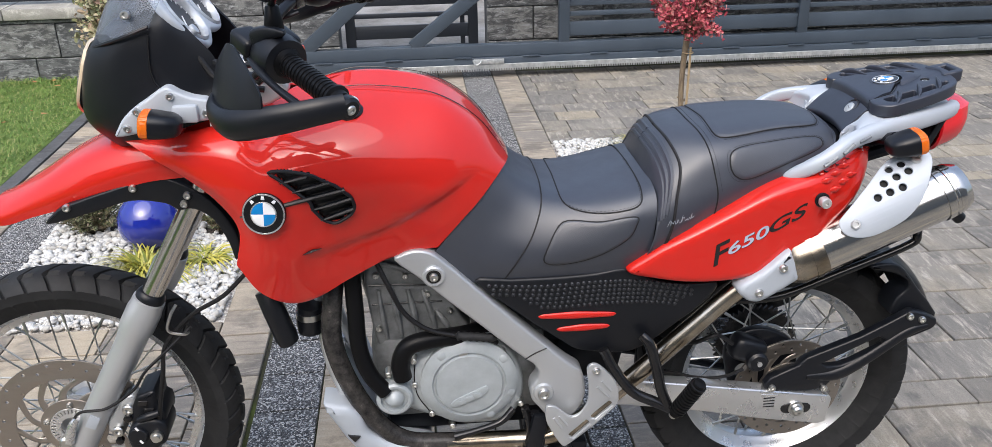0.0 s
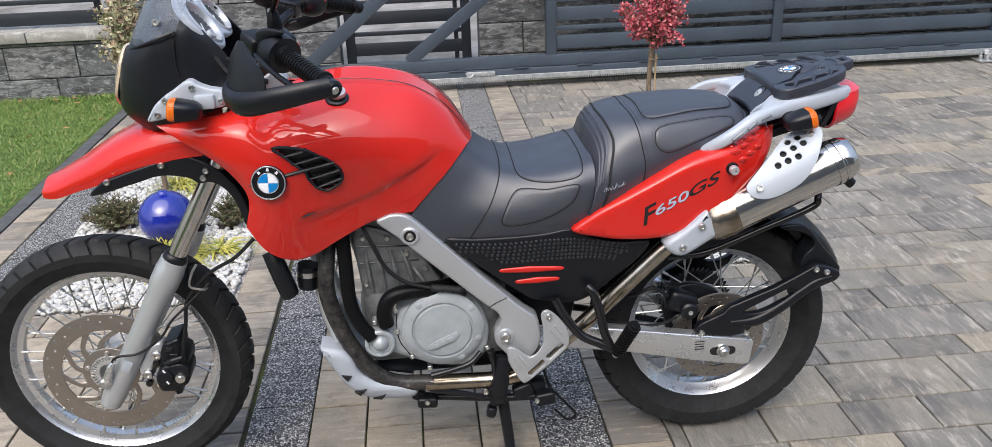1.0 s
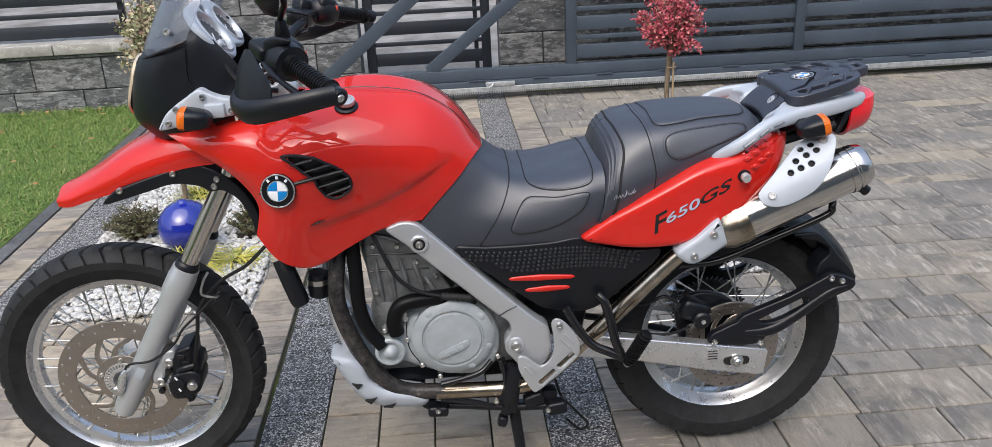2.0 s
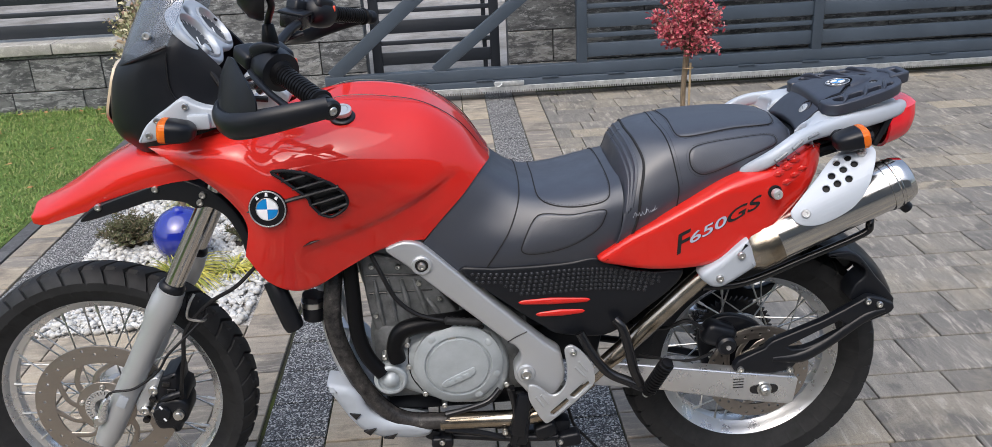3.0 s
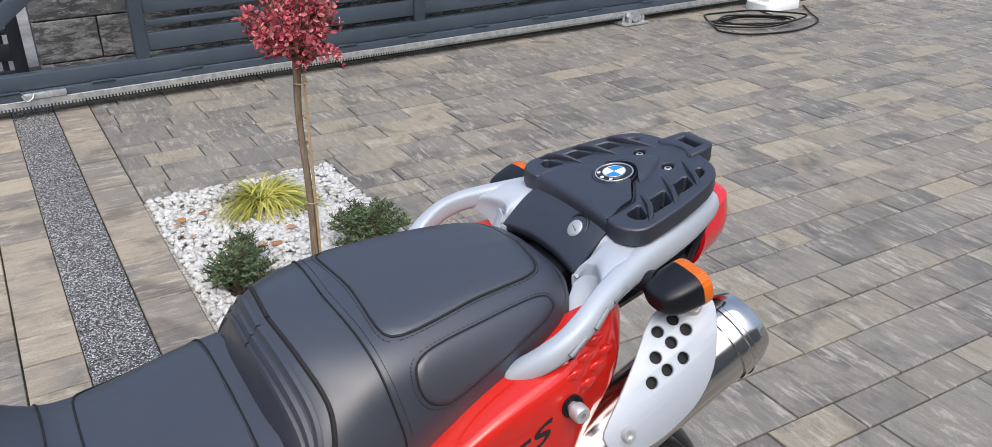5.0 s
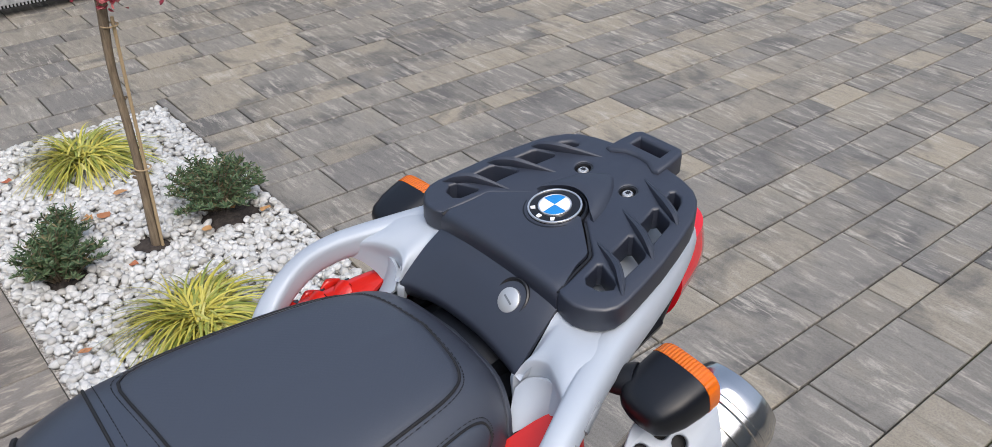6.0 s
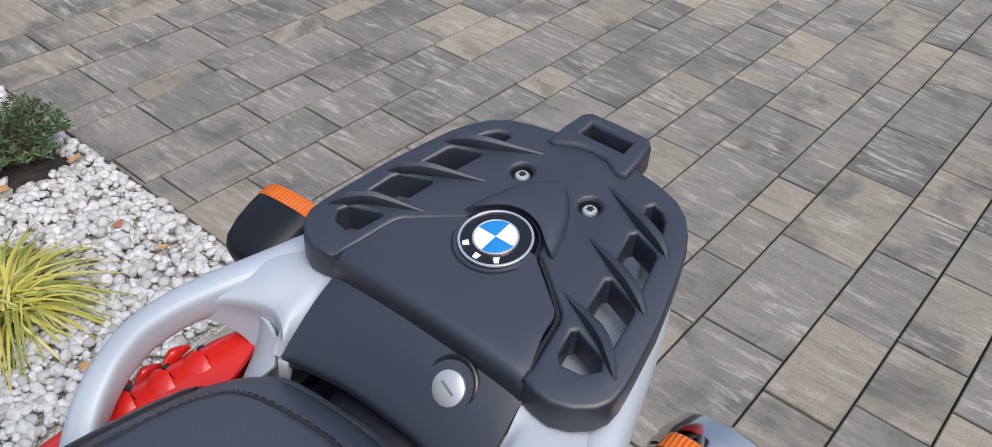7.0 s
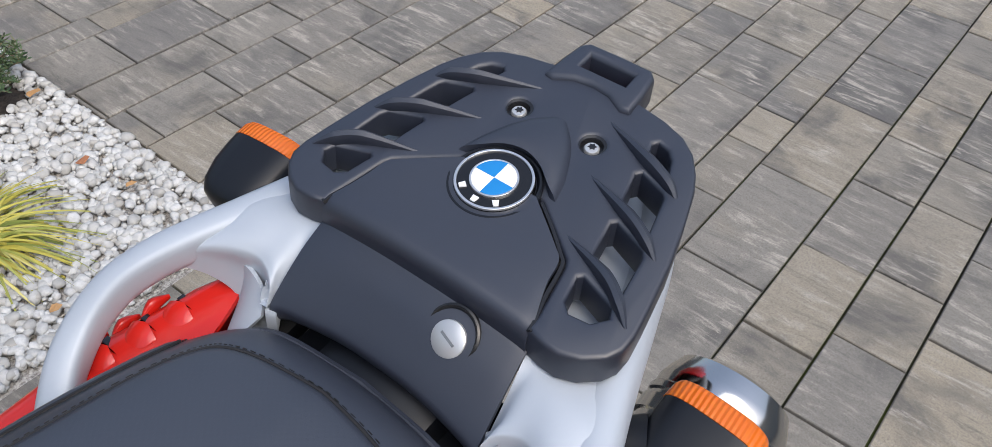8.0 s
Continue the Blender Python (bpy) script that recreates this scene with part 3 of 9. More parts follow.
bm = bmesh.new()
box(bm, (-6.43, 1.5, -0.03), (9.1, 9.2, 0.06))
lawn = thing("lawn", bm, LAWN, "damp green lawn beside the paving", "lawn", kind="structure", smooth=0)

BEDS = ((-1.46, -0.655), (0.655, 1.405))
BED_Y = (2.67, 4.262)
for k, (x0, x1) in enumerate(BEDS):
    bm = bmesh.new()
    box(bm, ((x0 + x1) / 2, sum(BED_Y) / 2, -0.012), (x1 - x0, BED_Y[1] - BED_Y[0], 0.012))
    thing("flower_bed", bm, GRIT, "pale grit under the pebbles of a rectangular planting bed", "flower bed", kind="structure", group="planting beds", smooth=0)

# soil left open round the plants
for x, y, r in ((1.02, 3.42, 0.06), (1.26, 3.44, 0.1), (0.79, 3.4, 0.07), (-1.04, 3.43, 0.055), (-1.27, 3.46, 0.09), (-0.82, 3.4, 0.06)):
    bm = bmesh.new()
    rs = random.Random(int(x * 100))
    ring = [bm.verts.new((x + r * rs.uniform(0.8, 1.2) * math.cos(2 * math.pi * k / 14), y + r * rs.uniform(0.8, 1.2) * math.sin(2 * math.pi * k / 14), -0.002)) for k in range(14)]
    tip = bm.verts.new((x, y, 0.012))
    for k in range(14):
        bm.faces.new((ring[k], ring[(k + 1) % 14], tip))
    thing("soil_patch", bm, SOIL, "patch of dark bark and soil round a plant", "soil", group="soil patches", kind="structure", smooth=60)

# unseen wall added to close the near side behind the path and cut skylight
bm = bmesh.new()
box(bm, (1.0, -4.6, 1.75), (19.0, 0.3, 3.5), 0.01)
box(bm, (1.0, -4.35, 3.55), (19.6, 1.0, 0.14), 0.01)
thing("wall_4", bm, PLASTER, "plain grey plastered wall, unseen, added to cut skylight", "wall", kind="structure", smooth=0)

# ---- garden wall behind ----
WALL_Y = 6.0


def slab_wall(name, x0, x1, top, label):
    """A wall core faced with split concrete slabs."""
    bm = bmesh.new()
    box(bm, ((x0 + x1) / 2, WALL_Y + 0.14, top / 2 - 0.03), (x1 - x0 - 0.01, 0.2, top + 0.04))
    return thing(name, bm, KERB, label, "wall", kind="structure", smooth=0)


wall_left = slab_wall("wall_1", -9.0, -1.93, 0.39, "low wall of black and white marbled concrete slabs")
wall_mid = slab_wall("wall_2", -1.93, -0.47, 1.56, "tall pillar wall of marbled concrete slabs")
wall_right = slab_wall("wall_3", 0.5, 5.3, 1.56, "tall wall of marbled concrete slabs behind the gate")
bm = bmesh.new()
for k in range(12):
    box(bm, (-2.23 - 0.6 * k, WALL_Y + 0.13, 0.425), (0.594, 0.34, 0.07), 0.006)
thing("wall_coping", bm, COPING, "weathered concrete coping stones on the low wall", "coping", kind="structure")
bm = bmesh.new()
for x0, x1 in ((-1.95, -0.45), (0.48, 5.32)):
    box(bm, ((x0 + x1) / 2, WALL_Y + 0.14, 1.6), (x1 - x0, 0.34, 0.07), 0.006)
thing("wall_coping", bm, COPING, "weathered concrete coping on the tall wall", "coping", kind="structure")


def slat_list(z0, z1):
    z, k = z0, 0
    while z < z1:
        h = 0.088 if k % 2 == 0 else 0.03
        yield z + h / 2, h
        z += h + 0.034
        k += 1


# fence panels on the low wall
def fence_panel(x0, x1):
    f = root("fence_panel", "dark metal fence panel with broad and narrow slats on the wall", "fence", pose((x0 + x1) / 2, WALL_Y + 0.13, 0.46), "fence panels")
    w = x1 - x0
    for x in (-w / 2 + 0.02, w / 2 - 0.02):
        part("post", box(bmesh.new(), (x, 0.03, 0.55), (0.04, 0.04, 1.1), 0.003), DARK_COAT, f)
    z, k = 0.02, 0
    while z < 1.08:
        h = 0.088 if k % 2 == 0 else 0.032
        part("slat", box(bmesh.new(), (0, 0, z + h / 2), (w - 0.01, 0.02, h), 0.003), DARK_COAT, f)
        z += h + 0.05
        k += 1


fence_panel(-4.35, -2.07)
fence_panel(-6.7, -4.4)

# pedestrian gate between the walls
wicket = root("garden_gate", "dark slatted pedestrian gate between stone walls", "gate", pose(0, WALL_Y + 0.12, 0))
for x in (-0.405, 0.415):
    part("stile", box(bmesh.new(), (x, 0, 0.8), (0.065, 0.045, 1.5), 0.004), DARK_COAT, wicket)
part("post", box(bmesh.new(), (0.345, 0.02, 0.8), (0.03, 0.03, 1.5), 0.003), DARK_COAT, wicket)
z, k = 0.075, 0
while z < 1.5:
    h = 0.03 if k % 2 == 0 else 0.088
    part("slat", box(bmesh.new(), (0.005, 0, z + h / 2), (0.76, 0.022, h), 0.003), DARK_COAT, wicket)
    z += h + 0.05
    k += 1

# ---- sliding gate ----
GATE_Y = 5.63
GX0, GX1 = -0.715, 6.6
sliding = root("sliding_gate", "anthracite grey sliding gate standing open along the wall", "gate", pose(0, GATE_Y, 0))
part("bottom_rail", box(bmesh.new(), ((GX0 + GX1) / 2, 0, 0.165), (GX1 - GX0, 0.06, 0.075), 0.004), ANTHRACITE, sliding)
part("track_profile", box(bmesh.new(), ((GX0 + GX1) / 2, 0.0, 0.09), (GX1 - GX0, 0.085, 0.07), 0.006), ANTHRACITE, sliding)
part("top_rail", box(bmesh.new(), ((0.92 + GX1) / 2, 0, 1.46), (GX1 - 0.92, 0.06, 0.08), 0.004), ANTHRACITE, sliding)
GPOSTS = (0.95, 2.495, 4.07, 5.64)
for x in GPOSTS:
    part("upright", box(bmesh.new(), (x, 0, 0.81), (0.066, 0.06, 1.22), 0.004), ANTHRACITE, sliding)
bm = bmesh.new()
for a, b, w in (((-0.665, 0.2), (0.45, 1.12), 0.085), ((0.0, 0.2), (0.95, 0.93), 0.075)):
    dx, dz = b[0] - a[0], b[1] - a[1]
    ang = math.degrees(math.atan2(dz, dx))
    L = math.hypot(dx, dz)
    bm = bmesh.new()
    box(bm, ((a[0] + b[0]) / 2, 0, (a[1] + b[1]) / 2), (L, 0.055, w), 0.004, (0, -ang, 0))
    part("brace", bm, ANTHRACITE, sliding)
for i in range(len(GPOSTS) - 1):
    x0, x1 = GPOSTS[i] + 0.033, GPOSTS[i + 1] - 0.033
    for z, h in slat_list(0.235, 1.4):
        part("slat", box(bmesh.new(), ((x0 + x1) / 2, 0.0, z), (x1 - x0, 0.025, h), 0.003), ANTHRACITE, sliding)
# toothed rack in one-metre lengths, with its lugs
RX0, RX1 = -0.1, 5.4
bm = bmesh.new()
box(bm, ((RX0 + RX1) / 2, -0.055, 0.072), (RX1 - RX0, 0.012, 0.03), 0.002)
nt = int((RX1 - RX0) / 0.0155)
for k in range(nt):
    box(bm, (RX0 + 0.0155 * (k + 0.5), -0.055, 0.052), (0.0075, 0.012, 0.014))
part("toothed_rack", bm, ZINC, sliding, "galvanised toothed drive rack", 0)
for k in range(14):
    x = -0.55 + 0.43 * k
    part("lug", box(bmesh.new(), (x, -0.046, 0.128), (0.11, 0.014, 0.008), 0.002), ANTHRACITE, sliding)
bm = bmesh.new()
box(bm, (0.47, -0.06, 0.105), (0.19, 0.02, 0.03), 0.003)
tube(bm, [(0.37, -0.08, 0.12), (0.385, -0.085, 0.09), (0.41, -0.085, 0.1), (0.42, -0.075, 0.115)], 0.006, 8)
part("limit_bracket", bm, ZINC, sliding, "shiny end-stop bracket on the rack")

# roller carriage and drive motor
bm = bmesh.new()
box(bm, (0, 0, 0.012), (0.2, 0.12, 0.014), 0.003)
box(bm, (0, 0.0, 0.05), (0.1, 0.03, 0.06), 0.004)
lathe(bm, [(0.032, -0.03), (0.034, -0.01), (0.034, 0.01), (0.032, 0.03)], (0, -0.02, 0.055), (0, 1, 0), 18)
for x in (-0.08, 0.08):
    lathe(bm, [(0.012, 0), (0.012, 0.03), (0.006, 0.032), (0.006, 0.05)], (x, -0.02, 0.018), (0, 0, 1), 8)
    box(bm, (x * 0.5, -0.02, 0.035), (0.02, 0.05, 0.05), 0.003)
thing("roller_carriage", bm, ZINC, "galvanised roller carriage bolted to the paving under the gate", "roller", at=pose(4.03, 5.56, 0))

motor = root("gate_motor", "pale grey gate drive motor on a base plate", "motor", pose(5.2, 5.42, 0))
bm = bmesh.new()
rows = []
for z, sx, sy in ((0.0, 0.17, 0.11), (0.05, 0.17, 0.11), (0.065, 0.14, 0.095), (0.2, 0.125, 0.09), (0.3, 0.115, 0.085), (0.33, 0.1, 0.07)):
    rows.append([bm.verts.new((a * sx, b * sy, z)) for a, b in ((-1, -0.8), (-0.85, -1), (0.85, -1), (1, -0.8), (1, 0.8), (0.85, 1), (-0.85, 1), (-1, 0.8))])
for a, b in zip(rows, rows[1:]):
    for k in range(8):
        bm.faces.new((a[k], a[(k + 1) % 8], b[(k + 1) % 8], b[k]))
bm.faces.new(rows[-1])
bm.faces.new(rows[0][::-1])
part("housing", bm, HOUSING, motor, smooth=50)
part("lock", lathe(bmesh.new(), [(0.008, 0), (0.008, 0.006), (0.004, 0.006)], (0.03, -0.098, 0.075), (0, -1, 0), 12), BLACK, motor, "small black key lock")
bm = bmesh.new()
box(bm, (0, 0, 0.8), (0.09, 0.09, 1.6), 0.006)
thing("gate_post", bm, ANTHRACITE, "anthracite square gate post beside the drive motor", "post", at=pose(5.56, 5.5, 0))

bm = bmesh.new()
rnd = random.Random(5)
pts = [(5.0, 5.34, 0.012)]
for k in range(36):
    a = k * 0.62
    r = 0.15 + 0.05 * rnd.random() + (0.07 if k > 29 else 0)
    pts.append((4.69 + r * 1.35 * math.cos(a) - r * 0.25 * math.sin(a), 5.1 + r * 0.95 * math.sin(a) - r * 0.25 * math.cos(a), 0.012 + 0.0012 * k + 0.006 * rnd.random()))
pts += [(4.4, 5.15, 0.012), (4.36, 5.05, 0.012), (4.46, 4.9, 0.012), (4.78, 4.82, 0.012), (5.1, 4.92, 0.012), (5.25, 5.12, 0.012), (5.4, 5.32, 0.012)]
tube(bm, pts, 0.006, 6, 4)
thing("coiled_cable", bm, CABLE, "black electric cable coiled loosely on the paving", "cable")

# ---- planting ----


def pebbles(name, x0, x1, y0, y1, count, seed, holes, label):
    rnd = random.Random(seed)
    base = bmesh.new()
    bmesh.ops.create_icosphere(base, subdivisions=1, radius=1)
    base.verts.ensure_lookup_table()
    shape = np.array([v.co[:] for v in base.verts])
    tri = [[v.index for v in f.verts] for f in base.faces]
    base.free()
    b2 = bmesh.new()
    bmesh.ops.create_icosphere(b2, subdivisions=2, radius=1)
    shape2 = np.array([v.co[:] for v in b2.verts])
    tri2 = [[v.index for v in f.verts] for f in b2.faces]
    b2.free()
    gen = np.random.RandomState(seed)
    verts, faces = [], []
    n = 0
    while n < count:
        x, y = rnd.uniform(x0, x1), rnd.uniform(y0, y1)
        if any(math.hypot(x - hx, y - hy) < hr * rnd.uniform(0.75, 1.1) for hx, hy, hr in holes):
            n += 1
            continue
        r = rnd.choice((0.0055, 0.0075, 0.0095, 0.0115, 0.0145))
        s, t = (shape, tri) if r < 0.009 else (shape2, tri2)
        lump = s * (1 + 0.16 * gen.randn(len(s), 1) * 0.6) * np.array([rnd.uniform(0.8, 1.25), rnd.uniform(0.75, 1.0), rnd.uniform(0.5, 0.75)]) * r
        q = np.array(Euler((rnd.uniform(-0.5, 0.5), rnd.uniform(-0.5, 0.5), rnd.uniform(0, 6.3))).to_matrix())
        lump = lump @ q.T + np.array([x, y, r * 0.45 + rnd.uniform(-0.004, 0.008)])
        o = len(verts)
        verts.extend(map(tuple, lump))
        faces.extend([[a + o for a in f] for f in t])
        n += 1
    ob = new(name, raw_mesh(name, verts, faces, PEBBLE, True))
    return tagged(ob, label, "pebbles", kind="stuff")


def ribbon(verts, faces, base, direction, length, width, droop, seg=5, lift=1.0):
    """A blade of grass that rises and bends over."""
    d = Vector((direction[0], direction[1], 0)).normalized()
    side = Vector((-d.y, d.x, 0))
    o = len(verts)
    for k in range(seg + 1):
        t = k / seg
        p = Vector(base) + d * (length * (t * 0.35 + droop * t * t)) + Vector((0, 0, length * lift * (t * (1.25 - 0.25 * t) - droop * 1.1 * t * t)))
        w = width * (1 - t ** 2) * 0.5 + 0.0002
        verts += [tuple(p - side * w), tuple(p + side * w + Vector((0, 0, w * 0.5)))]
    for k in range(seg):
        a = o + 2 * k
        faces.append((a, a + 1, a + 3, a + 2))


def sedge(at, r, seed, label, count=260):
    rnd = random.Random(seed)
    tuft = root("sedge_tuft", label, "ornamental grass", pose(*at), "sedge tufts")
    clumps = [([], []) for _ in range(6)]
    for _ in range(count):
        a = rnd.uniform(0, 2 * math.pi)
        q = rnd.random() ** 0.7 * 0.055
        v, f = clumps[int(a / (2 * math.pi) * 6) % 6]
        ribbon(v, f, (q * math.cos(a), q * math.sin(a), 0.0), (math.cos(a + rnd.gauss(0, 0.9)), math.sin(a + rnd.gauss(0, 0.9))), r * rnd.uniform(0.55, 1.35), rnd.uniform(0.0045, 0.0075), rnd.uniform(0.7, 1.45), 9)
    for v, f in clumps:
        part("blade_clump", raw_mesh("blade_clump", v, f, SEDGE), SEDGE, tuft)["kind"] = "stuff"
    return tuft


def shrub(at, r, h, seed, name, label, mat, stems=55, needles=34, nl=0.02):
    """A low bush: many leaning stems, each set with narrow leaves."""
    rnd = random.Random(seed)
    bush = root(name, label, "shrub", pose(*at), "low shrubs")
    bm = bmesh.new()
    v, f = [], []
    for _ in range(stems):
        a = rnd.uniform(0, 2 * math.pi)
        lean = rnd.random() ** 0.6
        tip = Vector((lean * r * math.cos(a), lean * r * math.sin(a), h * (1.05 - 0.6 * lean ** 2) * rnd.uniform(0.75, 1.1)))
        foot = Vector((tip.x * 0.2, tip.y * 0.2, 0))
        mid = foot.lerp(tip, 0.5) + Vector((0, 0, h * 0.1))
        line = spline([foot, mid, tip], 4)
        tube(bm, [foot, mid, tip], [0.0025, 0.002, 0.001], 4, 3)
        for k in range(needles):
            t = 0.3 + 0.7 * k / needles
            p = line[min(int(t * (len(line) - 1)), len(line) - 2)].lerp(line[min(int(t * (len(line) - 1)) + 1, len(line) - 1)], (t * (len(line) - 1)) % 1)
            d = Vector((rnd.gauss(0, 1), rnd.gauss(0, 1), rnd.uniform(0.1, 1.2))).normalized() * nl * rnd.uniform(0.6, 1.2)
            s = d.cross(Vector((rnd.gauss(0, 1), rnd.gauss(0, 1), rnd.gauss(0, 1)))).normalized() * 0.0016
            o = len(v)
            v += [tuple(p - s), tuple(p + s), tuple(p + d * 0.6 + s * 1.3), tuple(p + d), tuple(p + d * 0.6 - s * 1.3)]
            f.append((o, o + 1, o + 2, o + 3, o + 4))
    part("stem_mass", bm, BARK, bush)["kind"] = "stuff"
    part("foliage", raw_mesh("foliage", v, f, mat), mat, bush)["kind"] = "stuff"
    return bush


def standard_tree(at, seed, mat, name, label, stem_h, crown, leaves, leaf, stake=True):
    """A small tree grafted on a bare stem: stem, branching limbs and a loose crown of single leaves."""
    rnd = random.Random(seed)
    tree = root(name, label, "tree", pose(*at), "standard trees")
    lean = Vector((0.006, -0.004, 0))
    bm = bmesh.new()
    tube(bm, [(0, 0, -0.02), (0.004, 0.002, stem_h * 0.4), (-0.003, 0.003, stem_h * 0.75), (lean.x, lean.y, stem_h)], [0.0125, 0.011, 0.0105, 0.013], 9, 8)
    for k in range(5):
        z = stem_h * rnd.uniform(0.1, 0.95)
        tube(bm, [(0, 0, z), (0.016 * rnd.choice((-1, 1)), 0.006, z + 0.01)], 0.004, 5)
    part("trunk", bm, BARK, tree)
    if stake:
        part("stake", tube(bmesh.new(), [(0.014, -0.012, -0.02), (0.02, -0.012, stem_h * 0.93)], 0.0045, 7), STAKE, tree, "thin weathered cane tied to the trunk")
        for z in (stem_h * 0.35, stem_h * 0.9):
            bm = bmesh.new()
            tube(bm, [(0.012 + 0.02 * math.cos(a), -0.006 + 0.018 * math.sin(a), z) for a in (0, 1.05, 2.1, 3.15, 4.2, 5.25)], 0.0022, 5, 3, True)
            part("tie", bm, STAKE, tree, "straw-coloured tie")
    bm = bmesh.new()
    v, f = [], []
    rx, rz = crown
    c = Vector((lean.x, lean.y, stem_h + rz * 0.86))
    tips = []
    for _ in range(90):
        d = Vector((rnd.gauss(0, 1), rnd.gauss(0, 1), rnd.gauss(0.3, 0.9))).normalized()
        q = rnd.uniform(0.55, 1.0) ** 0.5 * rnd.uniform(0.85, 1.12)
        if rnd.random() < 0.08:
            q *= 1.25
        tip = c + Vector((d.x * rx * q, d.y * rx * q, d.z * rz * q))
        mid = Vector((lean.x, lean.y, stem_h)).lerp(tip, 0.5) + Vector((rnd.gauss(0, 0.012), rnd.gauss(0, 0.012), 0.02))
        tube(bm, [(lean.x, lean.y, stem_h - 0.01), mid, tip], [0.004, 0.0026, 0.0012], 4, 4)
        tips.append((spline([(lean.x, lean.y, stem_h), mid, tip], 6), tip))
    part("branch_mass", bm, BARK, tree)["kind"] = "stuff"
    for _ in range(leaves):
        line, tip = rnd.choice(tips)
        t = rnd.random() ** 0.6
        p = line[int((0.35 + 0.65 * t) * (len(line) - 1))] + Vector((rnd.gauss(0, 0.011), rnd.gauss(0, 0.011), rnd.gauss(0, 0.011)))
        d = Vector((rnd.gauss(0, 1), rnd.gauss(0, 1), rnd.gauss(0.2, 0.8))).normalized() * leaf * rnd.uniform(0.6, 1.25)
        s = d.cross(Vector((rnd.gauss(0, 1), rnd.gauss(0, 1), rnd.gauss(0, 1)))).normalized() * leaf * rnd.uniform(0.25, 0.4)
        up = d.cross(s).normalized() * leaf * 0.12
        o = len(v)
        v += [tuple(p), tuple(p + d * 0.4 + s + up), tuple(p + d * 0.85 + s * 0.75 + up), tuple(p + d), tuple(p + d * 0.85 - s * 0.75 + up), tuple(p + d * 0.4 - s + up), tuple(p + d * 0.5)]
        f += [(o, o + 1, o + 2, o + 6), (o + 2, o + 3, o + 6), (o + 3, o + 4, o + 6), (o + 4, o + 5, o, o + 6)]
    part("crown", raw_mesh("crown", v, f, mat), mat, tree)
    return tree


standard_tree((1.035, 3.415, 0), 3, BARBERRY, "barberry_tree", "small standard tree with a red-leaved crown on a bare staked stem", 0.7, (0.155, 0.15), 2300, 0.019)
standard_tree((-1.09, 3.56, 0), 8, VARIEGATED, "standard_tree", "small standard tree with cream and green leaves on a bare stem", 0.66, (0.175, 0.2), 2100, 0.021, False)

sedge((1.04, 4.0, 0), 0.16, 11, "tuft of yellow striped sedge in white pebbles", 480)
sedge((0.98, 3.02, 0), 0.15, 12, "tuft of yellow and green striped sedge in white pebbles", 520)
sedge((-0.99, 3.06, 0), 0.17, 13, "tuft of yellow sedge beside the blue ball", 230)
sedge((-0.8, 3.12, 0), 0.1, 14, "small tuft of yellow sedge", 120)
sedge((-1.12, 3.95, 0), 0.15, 15, "tuft of yellow sedge behind the shrub", 160)
shrub((1.255, 3.5, 0), 0.16, 0.15, 21, "rosemary_shrub", "low grey-green needle shrub in white pebbles", SHRUB, 90, 46)
shrub((0.79, 3.42, 0), 0.12, 0.14, 22, "rosemary_shrub", "low bushy grey-green shrub in white pebbles", SHRUB, 90, 46)
shrub((0.85, 3.58, 0), 0.07, 0.12, 23, "rosemary_shrub", "small upright grey-green shrub", SHRUB, 30, 36)
shrub((-1.29, 3.46, 0), 0.15, 0.14, 24, "heather_shrub", "brownish green heather bush by the paving strip", HEATHER, 85, 44)
shrub((-0.79, 3.4, 0), 0.1, 0.13, 25, "heather_shrub", "brownish green heather bush behind the blue ball", HEATHER, 50, 40)
shrub((0.66, 2.86, 0), 0.035, 0.035, 26, "weed", "small bright green weed at the bed's edge", GRASS, 12, 20, 0.016)

HOLES2 = ((1.02, 3.42, 0.055), (1.26, 3.44, 0.085), (0.79, 3.4, 0.06), (0.965, 3.03, 0.04), (1.04, 4.0, 0.04))
HOLES1 = ((-1.09, 3.56, 0.04), (-1.012, 3.255, 0.06), (-1.27, 3.48, 0.07), (-0.82, 3.4, 0.05), (-0.99, 3.06, 0.03))
pebbles("white_pebbles", BEDS[1][0] + 0.012, BEDS[1][1] - 0.012, BED_Y[0] + 0.012, BED_Y[1] - 0.012, 9500, 31, HOLES2, "white marble pebbles spread over the planting bed")
pebbles("white_pebbles", BEDS[0][0] + 0.012, BEDS[0][1] - 0.012, BED_Y[0] + 0.012, BED_Y[1] - 0.012, 9500, 32, HOLES1, "white marble pebbles around the blue ball")

# glazed garden ball
bm = bmesh.new()
lathe(bm, [(1.12 * r, 1.12 * h) for r, h in ((0.001, -0.101), (0.03, -0.097), (0.058, -0.083), (0.083, -0.058), (0.097, -0.028), (0.101, 0.0), (0.097, 0.03), (0.083, 0.059), (0.058, 0.084), (0.034, 0.096), (0.02, 0.0985), (0.0165, 0.104), (0.012, 0.106), (0.001, 0.1065))], (0, 0, 0.117), (0, 0, 1), 48)
thing("garden_ball", bm, GLAZE, "glossy cobalt blue ceramic ball lying on white pebbles", "garden ball", smooth=60, at=pose(-1.012, 3.255, 0))

